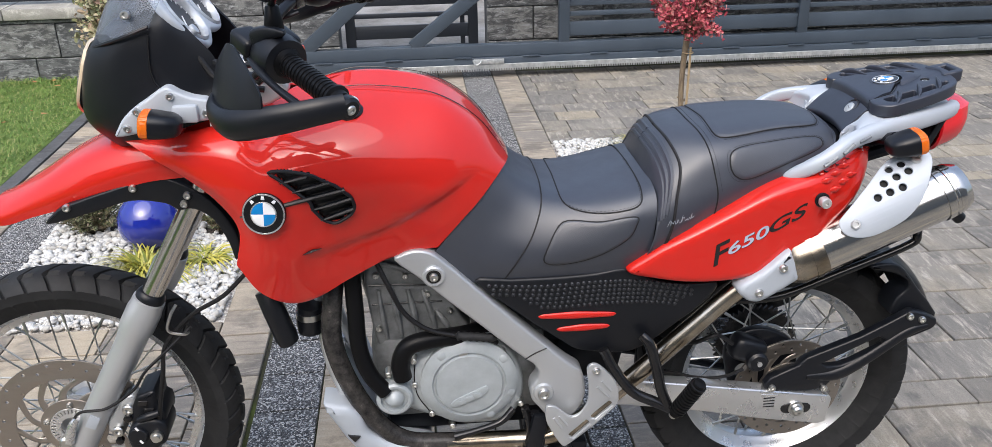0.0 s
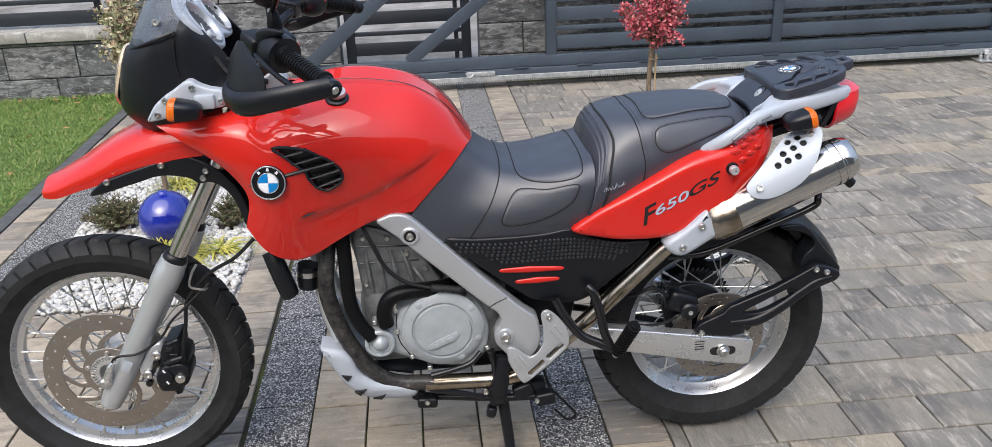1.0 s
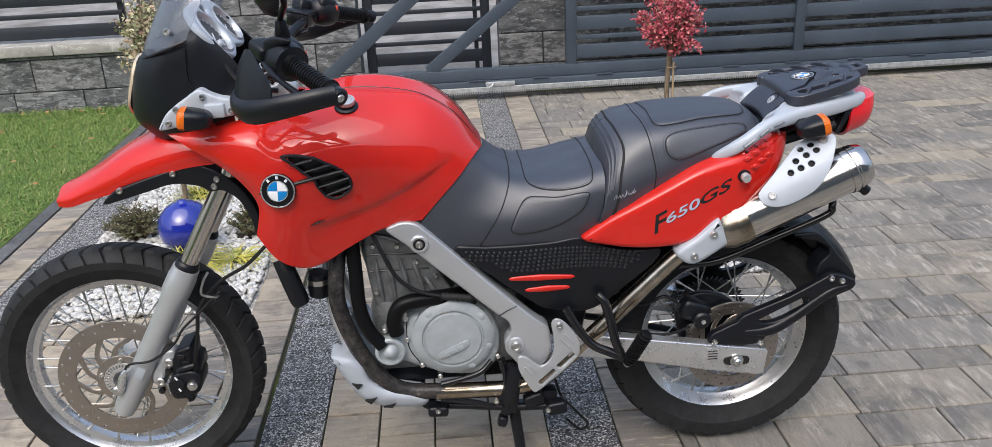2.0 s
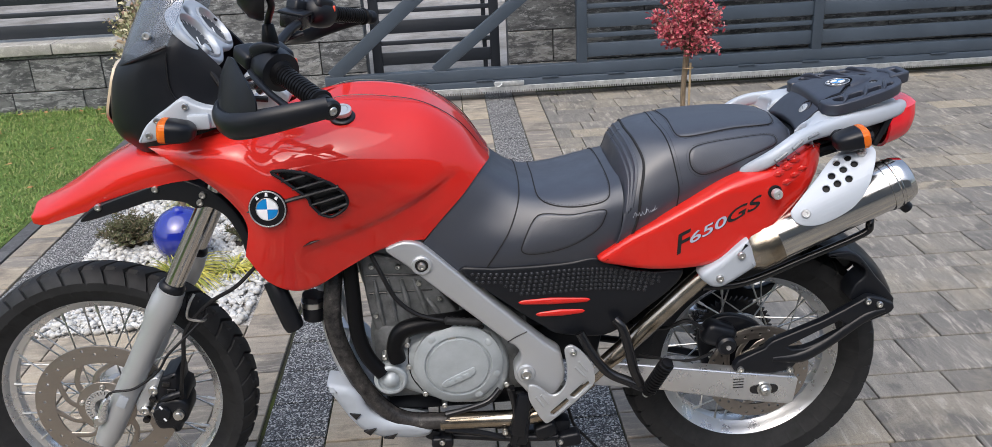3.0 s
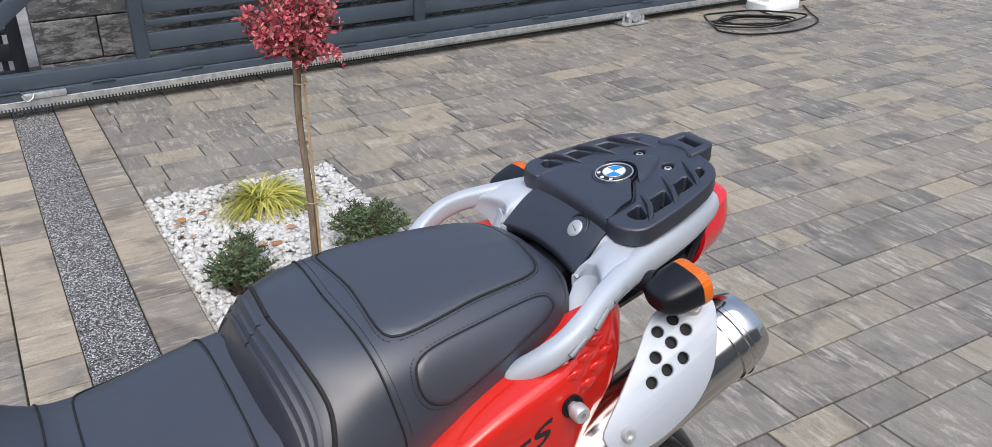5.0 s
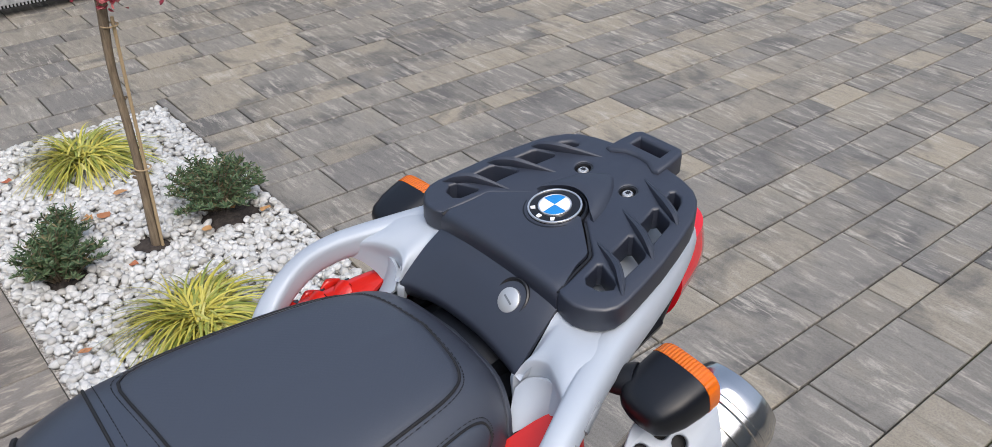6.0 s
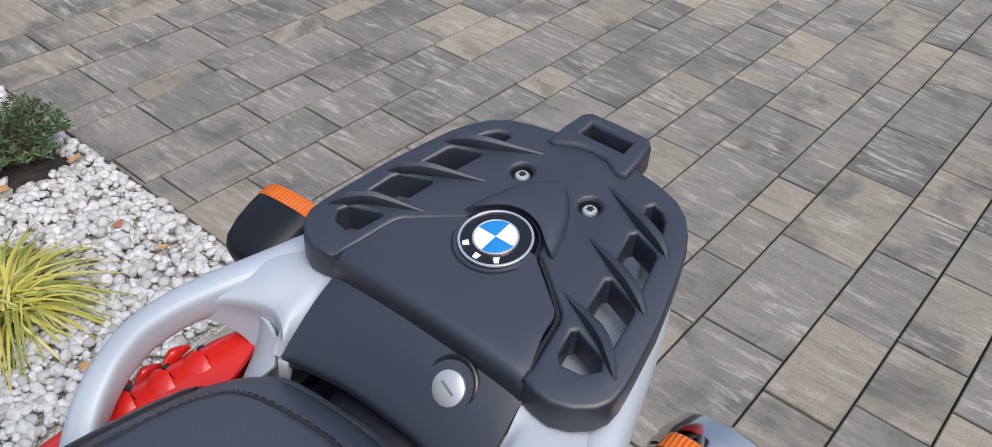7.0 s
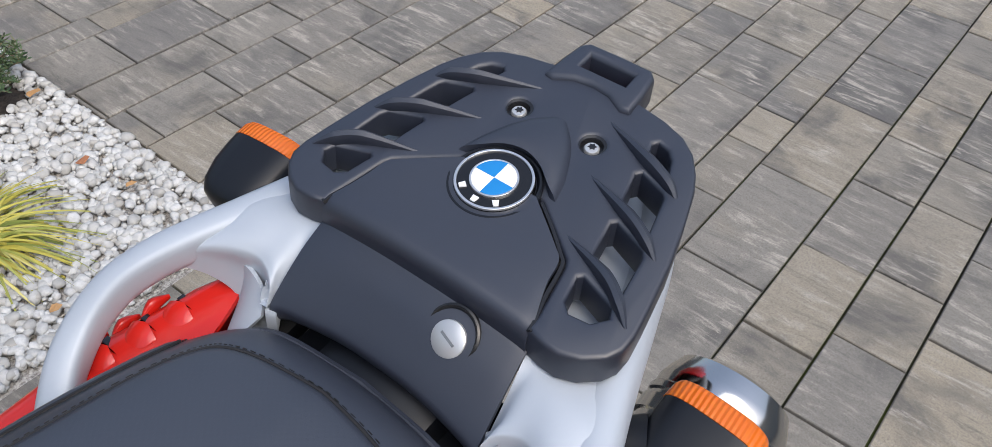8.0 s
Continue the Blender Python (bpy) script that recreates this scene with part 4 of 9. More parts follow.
# lawn blades
rnd = random.Random(44)
v, f = [], []
for _ in range(36000):
    x = -1.9 - rnd.random() ** 1.3 * 2.4
    y = rnd.uniform(3.0, 6.0)
    a = rnd.uniform(0, 6.3)
    ribbon(v, f, (x, y, 0), (math.cos(a), math.sin(a)), rnd.uniform(0.02, 0.05) * (1.7 if y > 5.85 else 1), rnd.uniform(0.002, 0.004), rnd.uniform(0.3, 0.8), 2, 0.8)
tagged(new("lawn_grass", raw_mesh("lawn_grass", v, f, GRASS)), "short damp lawn grass with a few fallen leaves", "grass", kind="stuff")
rnd = random.Random(45)
v, f = [], []
for k in range(46):
    if k < 26:
        x, y, z = rnd.uniform(-3.2, -1.9), rnd.uniform(3.8, 5.9), 0.03
    else:
        x, y, z = rnd.uniform(0.7, 1.36), rnd.uniform(2.75, 4.2), 0.024
    a, s = rnd.uniform(0, 6.3), rnd.uniform(0.01, 0.022)
    o = len(v)
    for j in range(7):
        t = 2 * math.pi * j / 7
        q = s * (1.5 if j == 0 else 1) * rnd.uniform(0.8, 1.1)
        v.append((x + q * math.cos(a + t), y + 0.7 * q * math.sin(a + t), z + 0.008 * rnd.random()))
    f.append(tuple(range(o, o + 7)))
tagged(new("fallen_leaves", raw_mesh("fallen_leaves", v, f, DRY)), "scattered brown and orange fallen leaves", "leaves", kind="stuff")

# ---- motorcycle: x runs from nose to tail, y across, z up ----
moto = root("motorcycle", "red and silver touring motorcycle with black seat on its centre stand", "motorcycle", pose(0, 1.77, 0))

FRONT_AXLE = Vector((-0.733, 0, 0.3235))
REAR_AXLE = Vector((0.759, 0, 0.305))


def tyre(bm, axle, R, rim_r, w, blocks, crown):
    half = w / 2
    prof = [(rim_r - 0.004, -half * 0.62), (rim_r + 0.012, -half * 0.78), (rim_r + (R - rim_r) * 0.4, -half * 0.98), (rim_r + (R - rim_r) * 0.66, -half)]
    tread = []
    for k in range(17):
        a = -1 + 2 * k / 16
        tread.append((R - (R - rim_r) * crown * abs(a) ** 2.6, half * 0.98 * a))
    n0 = len(prof)
    prof = prof + tread + [(r, -h) for r, h in prof[::-1]]
    seg = blocks * 12
    depth = 0.0085

    def dent(k, j):
        u, q = j - n0, k % 12
        if not -2 <= u <= 18:
            return 0
        if u in (-2, -1, 17, 18):
            return (0.003 if u in (-2, 18) else 0.006) if q == 0 else 0
        if q == 0 or (u in (5, 11) and q < 7):
            return depth
        # blocks crown a little and are worn unevenly
        return 0.0012 * abs(q - 6) / 6 + 0.0005 * ((k * 7 + u * 3) % 5) / 5

    def twist(j):
        """Grooves run slantwise from the middle to both shoulders."""
        u = max(-2, min(18, j - n0)) - 8
        return 0.95 * abs(u) + (6 if u > 0 else 6 * (u + 3) / 3 if -3 < u <= 0 else 0)

    lathe(bm, prof, axle, (0, 1, 0), seg, True, dent, twist)
    return bm


def wheel(name, axle, R, rim_r, tyre_w, rim_w, blocks, hub_r, hub_w, label, crown):
    a = Vector(axle)
    bm = bmesh.new()
    h = rim_w / 2
    prof = [(rim_r + 0.014, -h - 0.004), (rim_r + 0.015, -h + 0.002), (rim_r + 0.004, -h + 0.006), (rim_r - 0.004, -h + 0.016), (rim_r - 0.02, -h * 0.35), (rim_r - 0.022, 0), (rim_r - 0.02, h * 0.35), (rim_r - 0.004, h - 0.016), (rim_r + 0.004, h - 0.006), (rim_r + 0.015, h - 0.002), (rim_r + 0.014, h + 0.004),
            (rim_r + 0.006, h + 0.003), (rim_r - 0.006, h - 0.004), (rim_r - 0.014, h - 0.018), (rim_r - 0.027, h * 0.35), (rim_r - 0.03, 0), (rim_r - 0.027, -h * 0.35), (rim_r - 0.014, -h + 0.018), (rim_r - 0.006, -h + 0.004), (rim_r + 0.006, -h - 0.003)]
    lathe(bm, prof, a, (0, 1, 0), 72, True)
    rim = part(name, bm, ALU, moto, label, 30)
    part("tyre", tyre(bmesh.new(), a, R, rim_r, tyre_w, blocks, crown), RUBBER, rim, "black dual-purpose tyre with angled tread blocks", 25)
    bm = bmesh.new()
    lathe(bm, [(0.012, -hub_w), (0.03, -hub_w), (0.033, -hub_w + 0.012), (hub_r, -hub_w + 0.02), (hub_r, -hub_w + 0.028), (0.032, -hub_w + 0.04), (0.03, 0), (0.032, hub_w - 0.04), (hub_r, hub_w - 0.028), (hub_r, hub_w - 0.02), (0.033, hub_w - 0.012), (0.03, hub_w), (0.012, hub_w)], a, (0, 1, 0), 32)
    part("hub", bm, SILVER, rim)
    spokes = 36
    for k in range(spokes):
        side = -1 if k % 2 else 1
        twist = (1 if (k // 2) % 2 else -1) * 0.75
        t0, t1 = 2 * math.pi * k / spokes, 2 * math.pi * k / spokes + twist
        p1 = a + Vector((math.cos(t0) * (rim_r - 0.024), side * 0.012, math.sin(t0) * (rim_r - 0.024)))
        p0 = a + Vector((math.cos(t1) * (hub_r - 0.004), side * (hub_w - 0.024), math.sin(t1) * (hub_r - 0.004)))
        bm = bmesh.new()
        tube(bm, [p0, p1], 0.0019, 6)
        d = (p1 - p0).normalized()
        tube(bm, [p1 - d * 0.02, p1], 0.0034, 6)
        part("spoke", bm, BOLT, rim)
    return rim


def brake_disc(parent, centre, ro, ri, y, carrier_r, holes=True):
    loops = [ring2(centre[0], centre[2], ro, 72), ring2(centre[0], centre[2], ri, 60)]
    for k in range(36):
        a = 2 * math.pi * k / 36
        r = ro - 0.009 - (0.012 if k % 2 else 0)
        loops.append(ring2(centre[0] + r * math.cos(a), centre[2] + r * math.sin(a), 0.0033, 7))
    d = part("brake_disc", plate(loops, 0.005, 0.0006, side_at(y)), DISC, parent, "drilled steel brake disc", 30)
    for k in range(10):
        bm = bmesh.new()
        a = 2 * math.pi * k / 10
        c, s = math.cos(a), math.sin(a)
        c2, s2 = math.cos(a + 0.55), math.sin(a + 0.55)
        tube(bm, [(centre[0] + carrier_r * c2, y, centre[2] + carrier_r * s2), (centre[0] + (carrier_r + ri) / 2 * math.cos(a + 0.35), y, centre[2] + (carrier_r + ri) / 2 * math.sin(a + 0.35)), (centre[0] + (ri + 0.004) * c, y, centre[2] + (ri + 0.004) * s)], [0.009, 0.006, 0.007], 8, 4, flat=0.35, up=(0, 1, 0))
        part("disc_arm", bm, DISC, d)
    loops = [ring2(centre[0], centre[2], carrier_r + 0.006, 40), ring2(centre[0], centre[2], carrier_r - 0.03, 30)]
    part("mount_ring", plate(loops, 0.006, 0.001, side_at(y - 0.002)), DISC, d)
    for k in range(5):
        a = 2 * math.pi * k / 5 + 0.3
        part("disc_bolt", bolt(bmesh.new(), (centre[0] + (carrier_r - 0.006) * math.cos(a), y - 0.006, centre[2] + (carrier_r - 0.006) * math.sin(a)), 0.006, 0.006), BOLT, d)
    return d


wheel("front_wheel", FRONT_AXLE, 0.3255, 0.2515, 0.104, 0.068, 42, 0.052, 0.06, "spoked front wheel with silver rim", 0.34)
wheel("rear_wheel", REAR_AXLE, 0.307, 0.219, 0.134, 0.085, 38, 0.075, 0.07, "spoked rear wheel with silver rim", 0.2)
brake_disc(moto, FRONT_AXLE, 0.1575, 0.114, -0.072, 0.06)
bm = bmesh.new()
loops = [ring2(FRONT_AXLE.x, FRONT_AXLE.z, 0.047, 48), ring2(FRONT_AXLE.x, FRONT_AXLE.z, 0.026, 30)]
for k in range(34):
    a = 2 * math.pi * k / 34
    loops.append([(FRONT_AXLE.x + r * math.cos(a + e), FRONT_AXLE.z + r * math.sin(a + e)) for r, e in ((0.035, -0.03), (0.044, -0.03), (0.044, 0.03), (0.035, 0.03))])
part("sensor_ring", plate(loops, 0.003, 0.0004, side_at(-0.08)), ALU, moto, "toothed wheel-speed ring")
brake_disc(moto, REAR_AXLE, 0.12, 0.088, -0.098, 0.06)

# front fork
FDIR = (Vector((-0.421, 0, 0.798)) - Vector((-0.727, 0, 0.27))).normalized()
for s in (-1, 1):
    y = s * 0.1
    f0 = Vector((-0.735, y, 0.262))
    seam = f0 + FDIR * 0.415
    tubep = part("fork_tube", tube(bmesh.new(), [seam, seam + FDIR * 0.37], 0.0205, 20), CHROME, moto, "polished steel fork tube")
    bm = bmesh.new()
    prof = [(0.012, -0.02), (0.024, -0.012), (0.028, 0.02), (0.027, 0.1), (0.027, 0.3), (0.03, 0.33), (0.033, 0.345), (0.033, 0.385), (0.031, 0.395), (0.03, 0.412), (0.024, 0.415)]
    lathe(bm, prof, f0, FDIR, 24)
    slider = part("fork_slider", bm, SILVER, moto, "grey painted fork slider")
    part("dust_seal", lathe(bmesh.new(), [(0.0215, 0.41), (0.027, 0.41), (0.028, 0.42), (0.024, 0.428), (0.0215, 0.43)], f0, FDIR, 24), BLACK, slider)
part("axle_nut", lathe(bmesh.new(), [(0.012, 0), (0.013, 0.012), (0.009, 0.016), (0.004, 0.016)], FRONT_AXLE + Vector((0, -0.118, 0)), (0, -1, 0), 16), BOLT, moto)
bm = bmesh.new()
box(bm, (-0.674, -0.1275, 0.366), (0.021, 0.002, 0.03), 0.0005, (0, 30, 0))
part("rating_label", bm, SILVER_PLASTIC, moto, "small printed label on the fork")

# brake caliper
CAL = [(-0.612, 0.333), (-0.601, 0.353), (-0.583, 0.363), (-0.553, 0.366), (-0.535, 0.35), (-0.534, 0.329), (-0.542, 0.307), (-0.555, 0.299), (-0.56, 0.282), (-0.574, 0.279), (-0.578, 0.289), (-0.604, 0.291), (-0.613, 0.312)]
cal = part("brake_caliper", panel(CAL, lambda x, z: -0.135, 0.06, 0.03, 0.01, 3), BLACK, moto, "black two-piston brake caliper", 50)
CAL2 = [(-0.607, 0.358), (-0.587, 0.41), (-0.574, 0.417), (-0.558, 0.423), (-0.547, 0.42), (-0.548, 0.384), (-0.538, 0.376), (-0.538, 0.344), (-0.558, 0.332), (-0.586, 0.342)]
part("caliper_bridge", panel(CAL2, lambda x, z: -0.122, 0.07, 0.03, 0.009, 2), BLACK, cal, smooth=50)
for pts in ([(-0.58, 0.407), (-0.563, 0.405), (-0.566, 0.394), (-0.583, 0.395)], [(-0.573, 0.389), (-0.554, 0.387), (-0.557, 0.367), (-0.576, 0.368)]):
    part("pad_window", plate([pts], 0.006, 0.0015, side_at(-0.124)), BLACK_GLOSS, cal)
part("slide_pin", tube(bmesh.new(), [(-0.585, -0.132, 0.367), (-0.566, -0.134, 0.375), (-0.544, -0.13, 0.379)], [0.006, 0.008, 0.007], 10), BLACK, cal)
part("banjo_bolt", lathe(bmesh.new(), [(0.012, 0), (0.012, 0.008), (0.008, 0.009), (0.008, 0.015), (0.003, 0.016)], [(-0.554, -0.135, 0.33)][0], (0, -1, 0), 14), BOLT, cal)
part("caliper_cap", lathe(bmesh.new(), [(0.0195, -0.01), (0.0195, 0.003), (0.017, 0.006), (0.004, 0.007)], [(-0.59, -0.136, 0.333)][0], (0, -1, 0), 24), BLACK, cal)
for b in ([(-0.588, -0.143, 0.353)], [(-0.584, -0.143, 0.322)]):
    part("cap_mark", box(bmesh.new(), b[0], (0.009, 0.001, 0.004), 0, (0, 60, 0)), WHITE, cal)
brk = part("caliper_bracket", panel([(-0.654, 0.346), (-0.633, 0.379), (-0.613, 0.406), (-0.595, 0.412), (-0.589, 0.399), (-0.595, 0.375), (-0.612, 0.363), (-0.624, 0.343), (-0.624, 0.325), (-0.638, 0.316), (-0.651, 0.324)], lambda x, z: -0.112, 0.03, 0.03, 0.006, 2), SILVER, cal, "grey painted caliper lugs", 50)
for b in ([(-0.606, -0.113, 0.382)], [(-0.634, -0.113, 0.332)]):
    part("lug_bolt", lathe(bmesh.new(), [(0.0115, -0.004), (0.0115, 0.006), (0.0095, 0.008), (0.0055, 0.008), (0.005, 0.003), (0.0005, 0.003)], b[0], (0, -1, 0), 16), BOLT, brk)
for b in ([(-0.608, -0.122, 0.366)], [(-0.638, -0.108, 0.304)]):
    part("pin_boot", lathe(bmesh.new(), [(0.008, -0.006), (0.008, 0.004), (0.004, 0.006)], b[0], (0, -1, 0), 12), BLACK_GLOSS, brk)
bm = bmesh.new()
tube(bm, [(-0.556, -0.12, 0.325), (-0.538, -0.13, 0.399), (-0.522, -0.13, 0.466), (-0.509, -0.12, 0.526), (-0.455, -0.11, 0.582), (-0.394, -0.1, 0.613), (-0.349, -0.08, 0.649)], 0.0045, 8)
part("brake_hose", bm, CABLE, moto)
bm = bmesh.new()
tube(bm, [(-0.719, -0.12, 0.358), (-0.69, -0.135, 0.396), (-0.636, -0.14, 0.405), (-0.579, -0.14, 0.443), (-0.552, -0.135, 0.479), (-0.513, -0.125, 0.512), (-0.457, -0.115, 0.56)], 0.003, 8)
part("sensor_cable", bm, CABLE, moto)
bm = bmesh.new()
tube(bm, [(-0.728, -0.125, 0.323), (-0.713, -0.128, 0.362), (-0.701, -0.128, 0.379)], [0.011, 0.009, 0.006], 10)
part("speed_sensor", bm, ALU, moto)
bm = bmesh.new()
tube(bm, [(-0.478, -0.115, 0.61), (-0.489, -0.125, 0.592), (-0.498, -0.125, 0.56), (-0.471, -0.125, 0.55), (-0.463, -0.115, 0.549)], 0.003, 6)
part("hose_guide", bm, BOLT, moto)

# front mudguard beak
beak_rows = []
BEAK = ((-0.804, 0.798, 0.045, 0.774), (-0.796, 0.805, 0.058, 0.771), (-0.765, 0.818, 0.07, 0.772), (-0.71, 0.848, 0.082, 0.79), (-0.64, 0.889, 0.1, 0.812), (-0.565, 0.921, 0.112, 0.838), (-0.49, 0.94, 0.12, 0.86), (-0.42, 0.945, 0.125, 0.868))
for x, zt, w, zb in BEAK:
    beak_rows.append([(x, w, zb), (x, w * 1.02, zb + (zt - zb) * 0.45), (x, w * 0.8, zt - 0.012), (x, w * 0.35, zt), (x, 0, zt + 0.002), (x, -w * 0.35, zt), (x, -w * 0.8, zt - 0.012), (x, -w * 1.02, zb + (zt - zb) * 0.45), (x, -w, zb)])
part("front_mudguard", sheet(bmesh.new(), surface(beak_rows, 4, 5), 0.004), RED, moto, "red gloss front beak mudguard", 60)
for s in (-1, 1):
    bm = panel([(-0.673, 0.788), (-0.649, 0.816), (-0.606, 0.832), (-0.549, 0.849), (-0.485, 0.866), (-0.455, 0.867), (-0.413, 0.847), (-0.38, 0.819), (-0.354, 0.78), (-0.339, 0.733), (-0.352, 0.7), (-0.36, 0.735), (-0.381, 0.782), (-0.412, 0.805), (-0.44, 0.804), (-0.463, 0.818), (-0.519, 0.825), (-0.576, 0.811)], lambda x, z: -0.118 - 0.06 * max(0, (x + 0.5)) , 0.05, 0.03, 0.004)
    guard_lower = part("mudguard_skirt", bm, BLACK, moto, "black plastic skirt under the beak")
    if s > 0:
        guard_lower.data = flip_y(guard_lower.data, "mudguard_skirt")
    for (x, z) in [(-0.633, 0.819), (-0.513, 0.85), (-0.42, 0.833), (-0.428, 0.817)]:
        part("skirt_bolt", bolt(bmesh.new(), (x, s * (0.118 + 0.06 * max(0, x + 0.5)), z), 0.0075, 0.006, (0, s, 0)), BOLT, guard_lower)

# tank and side fairing
TANK = [
    [(-0.5, -0.15, 0.948), (-0.455, -0.168, 0.92), (-0.405, -0.18, 0.888), (-0.355, -0.19, 0.845), (-0.324, -0.195, 0.79), (-0.338, -0.188, 0.72)],
    [(-0.43, -0.15, 0.953), (-0.405, -0.183, 0.932), (-0.365, -0.202, 0.89), (-0.315, -0.213, 0.84), (-0.285, -0.212, 0.765), (-0.305, -0.185, 0.662)],
    [(-0.325, -0.135, 0.972), (-0.31, -0.192, 0.945), (-0.285, -0.217, 0.89), (-0.255, -0.222, 0.83), (-0.24, -0.212, 0.745), (-0.258, -0.18, 0.633)],
    [(-0.21, 0, 0.997), (-0.21, -0.1, 0.975), (-0.215, -0.187, 0.935), (-0.2, -0.218, 0.865), (-0.193, -0.208, 0.765), (-0.208, -0.177, 0.638)],
    [(-0.12, 0, 1.017), (-0.12, -0.11, 0.988), (-0.125, -0.188, 0.94), (-0.125, -0.213, 0.87), (-0.125, -0.2, 0.78), (-0.143, -0.177, 0.674)],
    [(-0.035, 0, 1.013), (-0.035, -0.108, 0.98), (-0.04, -0.178, 0.93), (-0.047, -0.202, 0.868), (-0.055, -0.193, 0.79), (-0.075, -0.176, 0.708)],
    [(0.04, 0, 0.99), (0.043, -0.1, 0.967), (0.04, -0.162, 0.91), (0.026, -0.184, 0.85), (0.005, -0.18, 0.785), (-0.03, -0.172, 0.716)],
    [(0.11, 0, 0.935), (0.11, -0.085, 0.92), (0.1, -0.138, 0.878), (0.07, -0.165, 0.828), (0.035, -0.172, 0.782), (-0.003, -0.17, 0.722)],
    [(0.168, 0, 0.848), (0.163, -0.06, 0.852), (0.146, -0.115, 0.85), (0.104, -0.15, 0.808), (0.063, -0.163, 0.768), (0.02, -0.167, 0.722)],
]


def tank_grid(rows):
    """The tank's skin, with the long scoop along its flank pressed in."""
    g = surface(rows, 16, 14)
    for r in g:
        for p in r:
            t = max(0.0, min(1.0, (p.x + 0.24) / 0.36))
            line = 0.735 + 0.145 * t - 0.02 * math.sin(math.pi * t)
            d = p.z - line
            fade = min(1, t * 5) * min(1, (1 - t) * 4) if 0 < t < 1 else 0
            fade = fade * fade * (3 - 2 * fade)
            p.y += fade * (0.006 * max(0.0, 1 - abs(d + 0.014) / (0.014 if d > -0.014 else 0.05)) - 0.002 * math.exp(-((d - 0.014) / 0.02) ** 2))
    return g


VENT = [(-0.257, 0.903), (-0.232, 0.904), (-0.209, 0.9), (-0.186, 0.894), (-0.168, 0.883), (-0.149, 0.873), (-0.137, 0.862), (-0.126, 0.852), (-0.122, 0.843), (-0.12, 0.832), (-0.124, 0.822), (-0.133, 0.814), (-0.152, 0.805), (-0.165, 0.808), (-0.175, 0.814), (-0.19, 0.834), (-0.194, 0.847), (-0.218, 0.869), (-0.239, 0.888)]


def inside(x, z, loop):
    hit = False
    for (x0, z0), (x1, z1) in zip(loop, loop[1:] + loop[:1]):
        if (z0 > z) != (z1 > z) and x < (x1 - x0) * (z - z0) / (z1 - z0) + x0:
            hit = not hit
    return hit


def tank_skin():
    """The tank's skin with its vent opening cut through."""
    bm = sheet(bmesh.new(), tank_grid(TANK), 0, True)
    gone = [f for f in bm.faces if inside(f.calc_center_median().x, f.calc_center_median().z, VENT) and f.calc_center_median().y < -0.15]
    bmesh.ops.delete(bm, geom=gone, context="FACES")
    edge = [e for e in bm.edges if e.is_boundary]
    r = bmesh.ops.extrude_edge_only(bm, edges=edge)
    for g in r["geom"]:
        if isinstance(g, bmesh.types.BMVert):
            g.co.y += 0.004
            g.co.z -= 0.002
    return bm


tank_l = part("fuel_tank_fairing", tank_skin(), RED, moto, "glossy red tank fairing with side scoop", 50)
part("fuel_tank_fairing", flip_y(tank_l.data, "fuel_tank_fairing"), RED, moto, "glossy red tank fairing with side scoop")
bm = bmesh.new()
box(bm, (-0.12, 0, 0.83), (0.3, 0.26, 0.2), 0.03)
box(bm, (-0.3, 0, 0.85), (0.16, 0.1, 0.2), 0.02)
part("airbox", bm, BLACK, moto)
# seam of the tank's centre cover
seam_pts = [(-0.19, -0.06, 0.99), (-0.12, -0.068, 1.006), (-0.035, -0.068, 1.0), (0.04, -0.066, 0.981), (0.11, -0.058, 0.931), (0.16, -0.045, 0.857)]
for s in (1, -1):
    part("cover_seam", tube(bmesh.new(), [(x, s * y, z) for x, y, z in seam_pts], 0.0009, 6, 8), DECAL, moto)
# fuel cap
cap = part("fuel_cap", lathe(bmesh.new(), [(0.0255, -0.012), (0.0255, 0.002), (0.0235, 0.004), (0.0185, 0.005), (0.0185, 0.015), (0.0175, 0.017), (0.011, 0.0165), (0.001, 0.0165)], (-0.122, -0.13, 0.978), (0.03, -0.38, 1), 32), BLACK, moto, "lockable fuel cap")
part("cap_rim", lathe(bmesh.new(), [(0.0186, 0.01), (0.0196, 0.012), (0.019, 0.019), (0.013, 0.0195), (0.012, 0.0165)], (-0.122, -0.13, 0.978), (0.03, -0.38, 1), 32, True), ZINCED, cap)
part("cap_disc", lathe(bmesh.new(), [(0.012, 0.014), (0.012, 0.0185), (0.001, 0.019)], (-0.122, -0.13, 0.978), (0.03, -0.38, 1), 28), ZINCED, cap)

# roundel, drawn as plain shapes


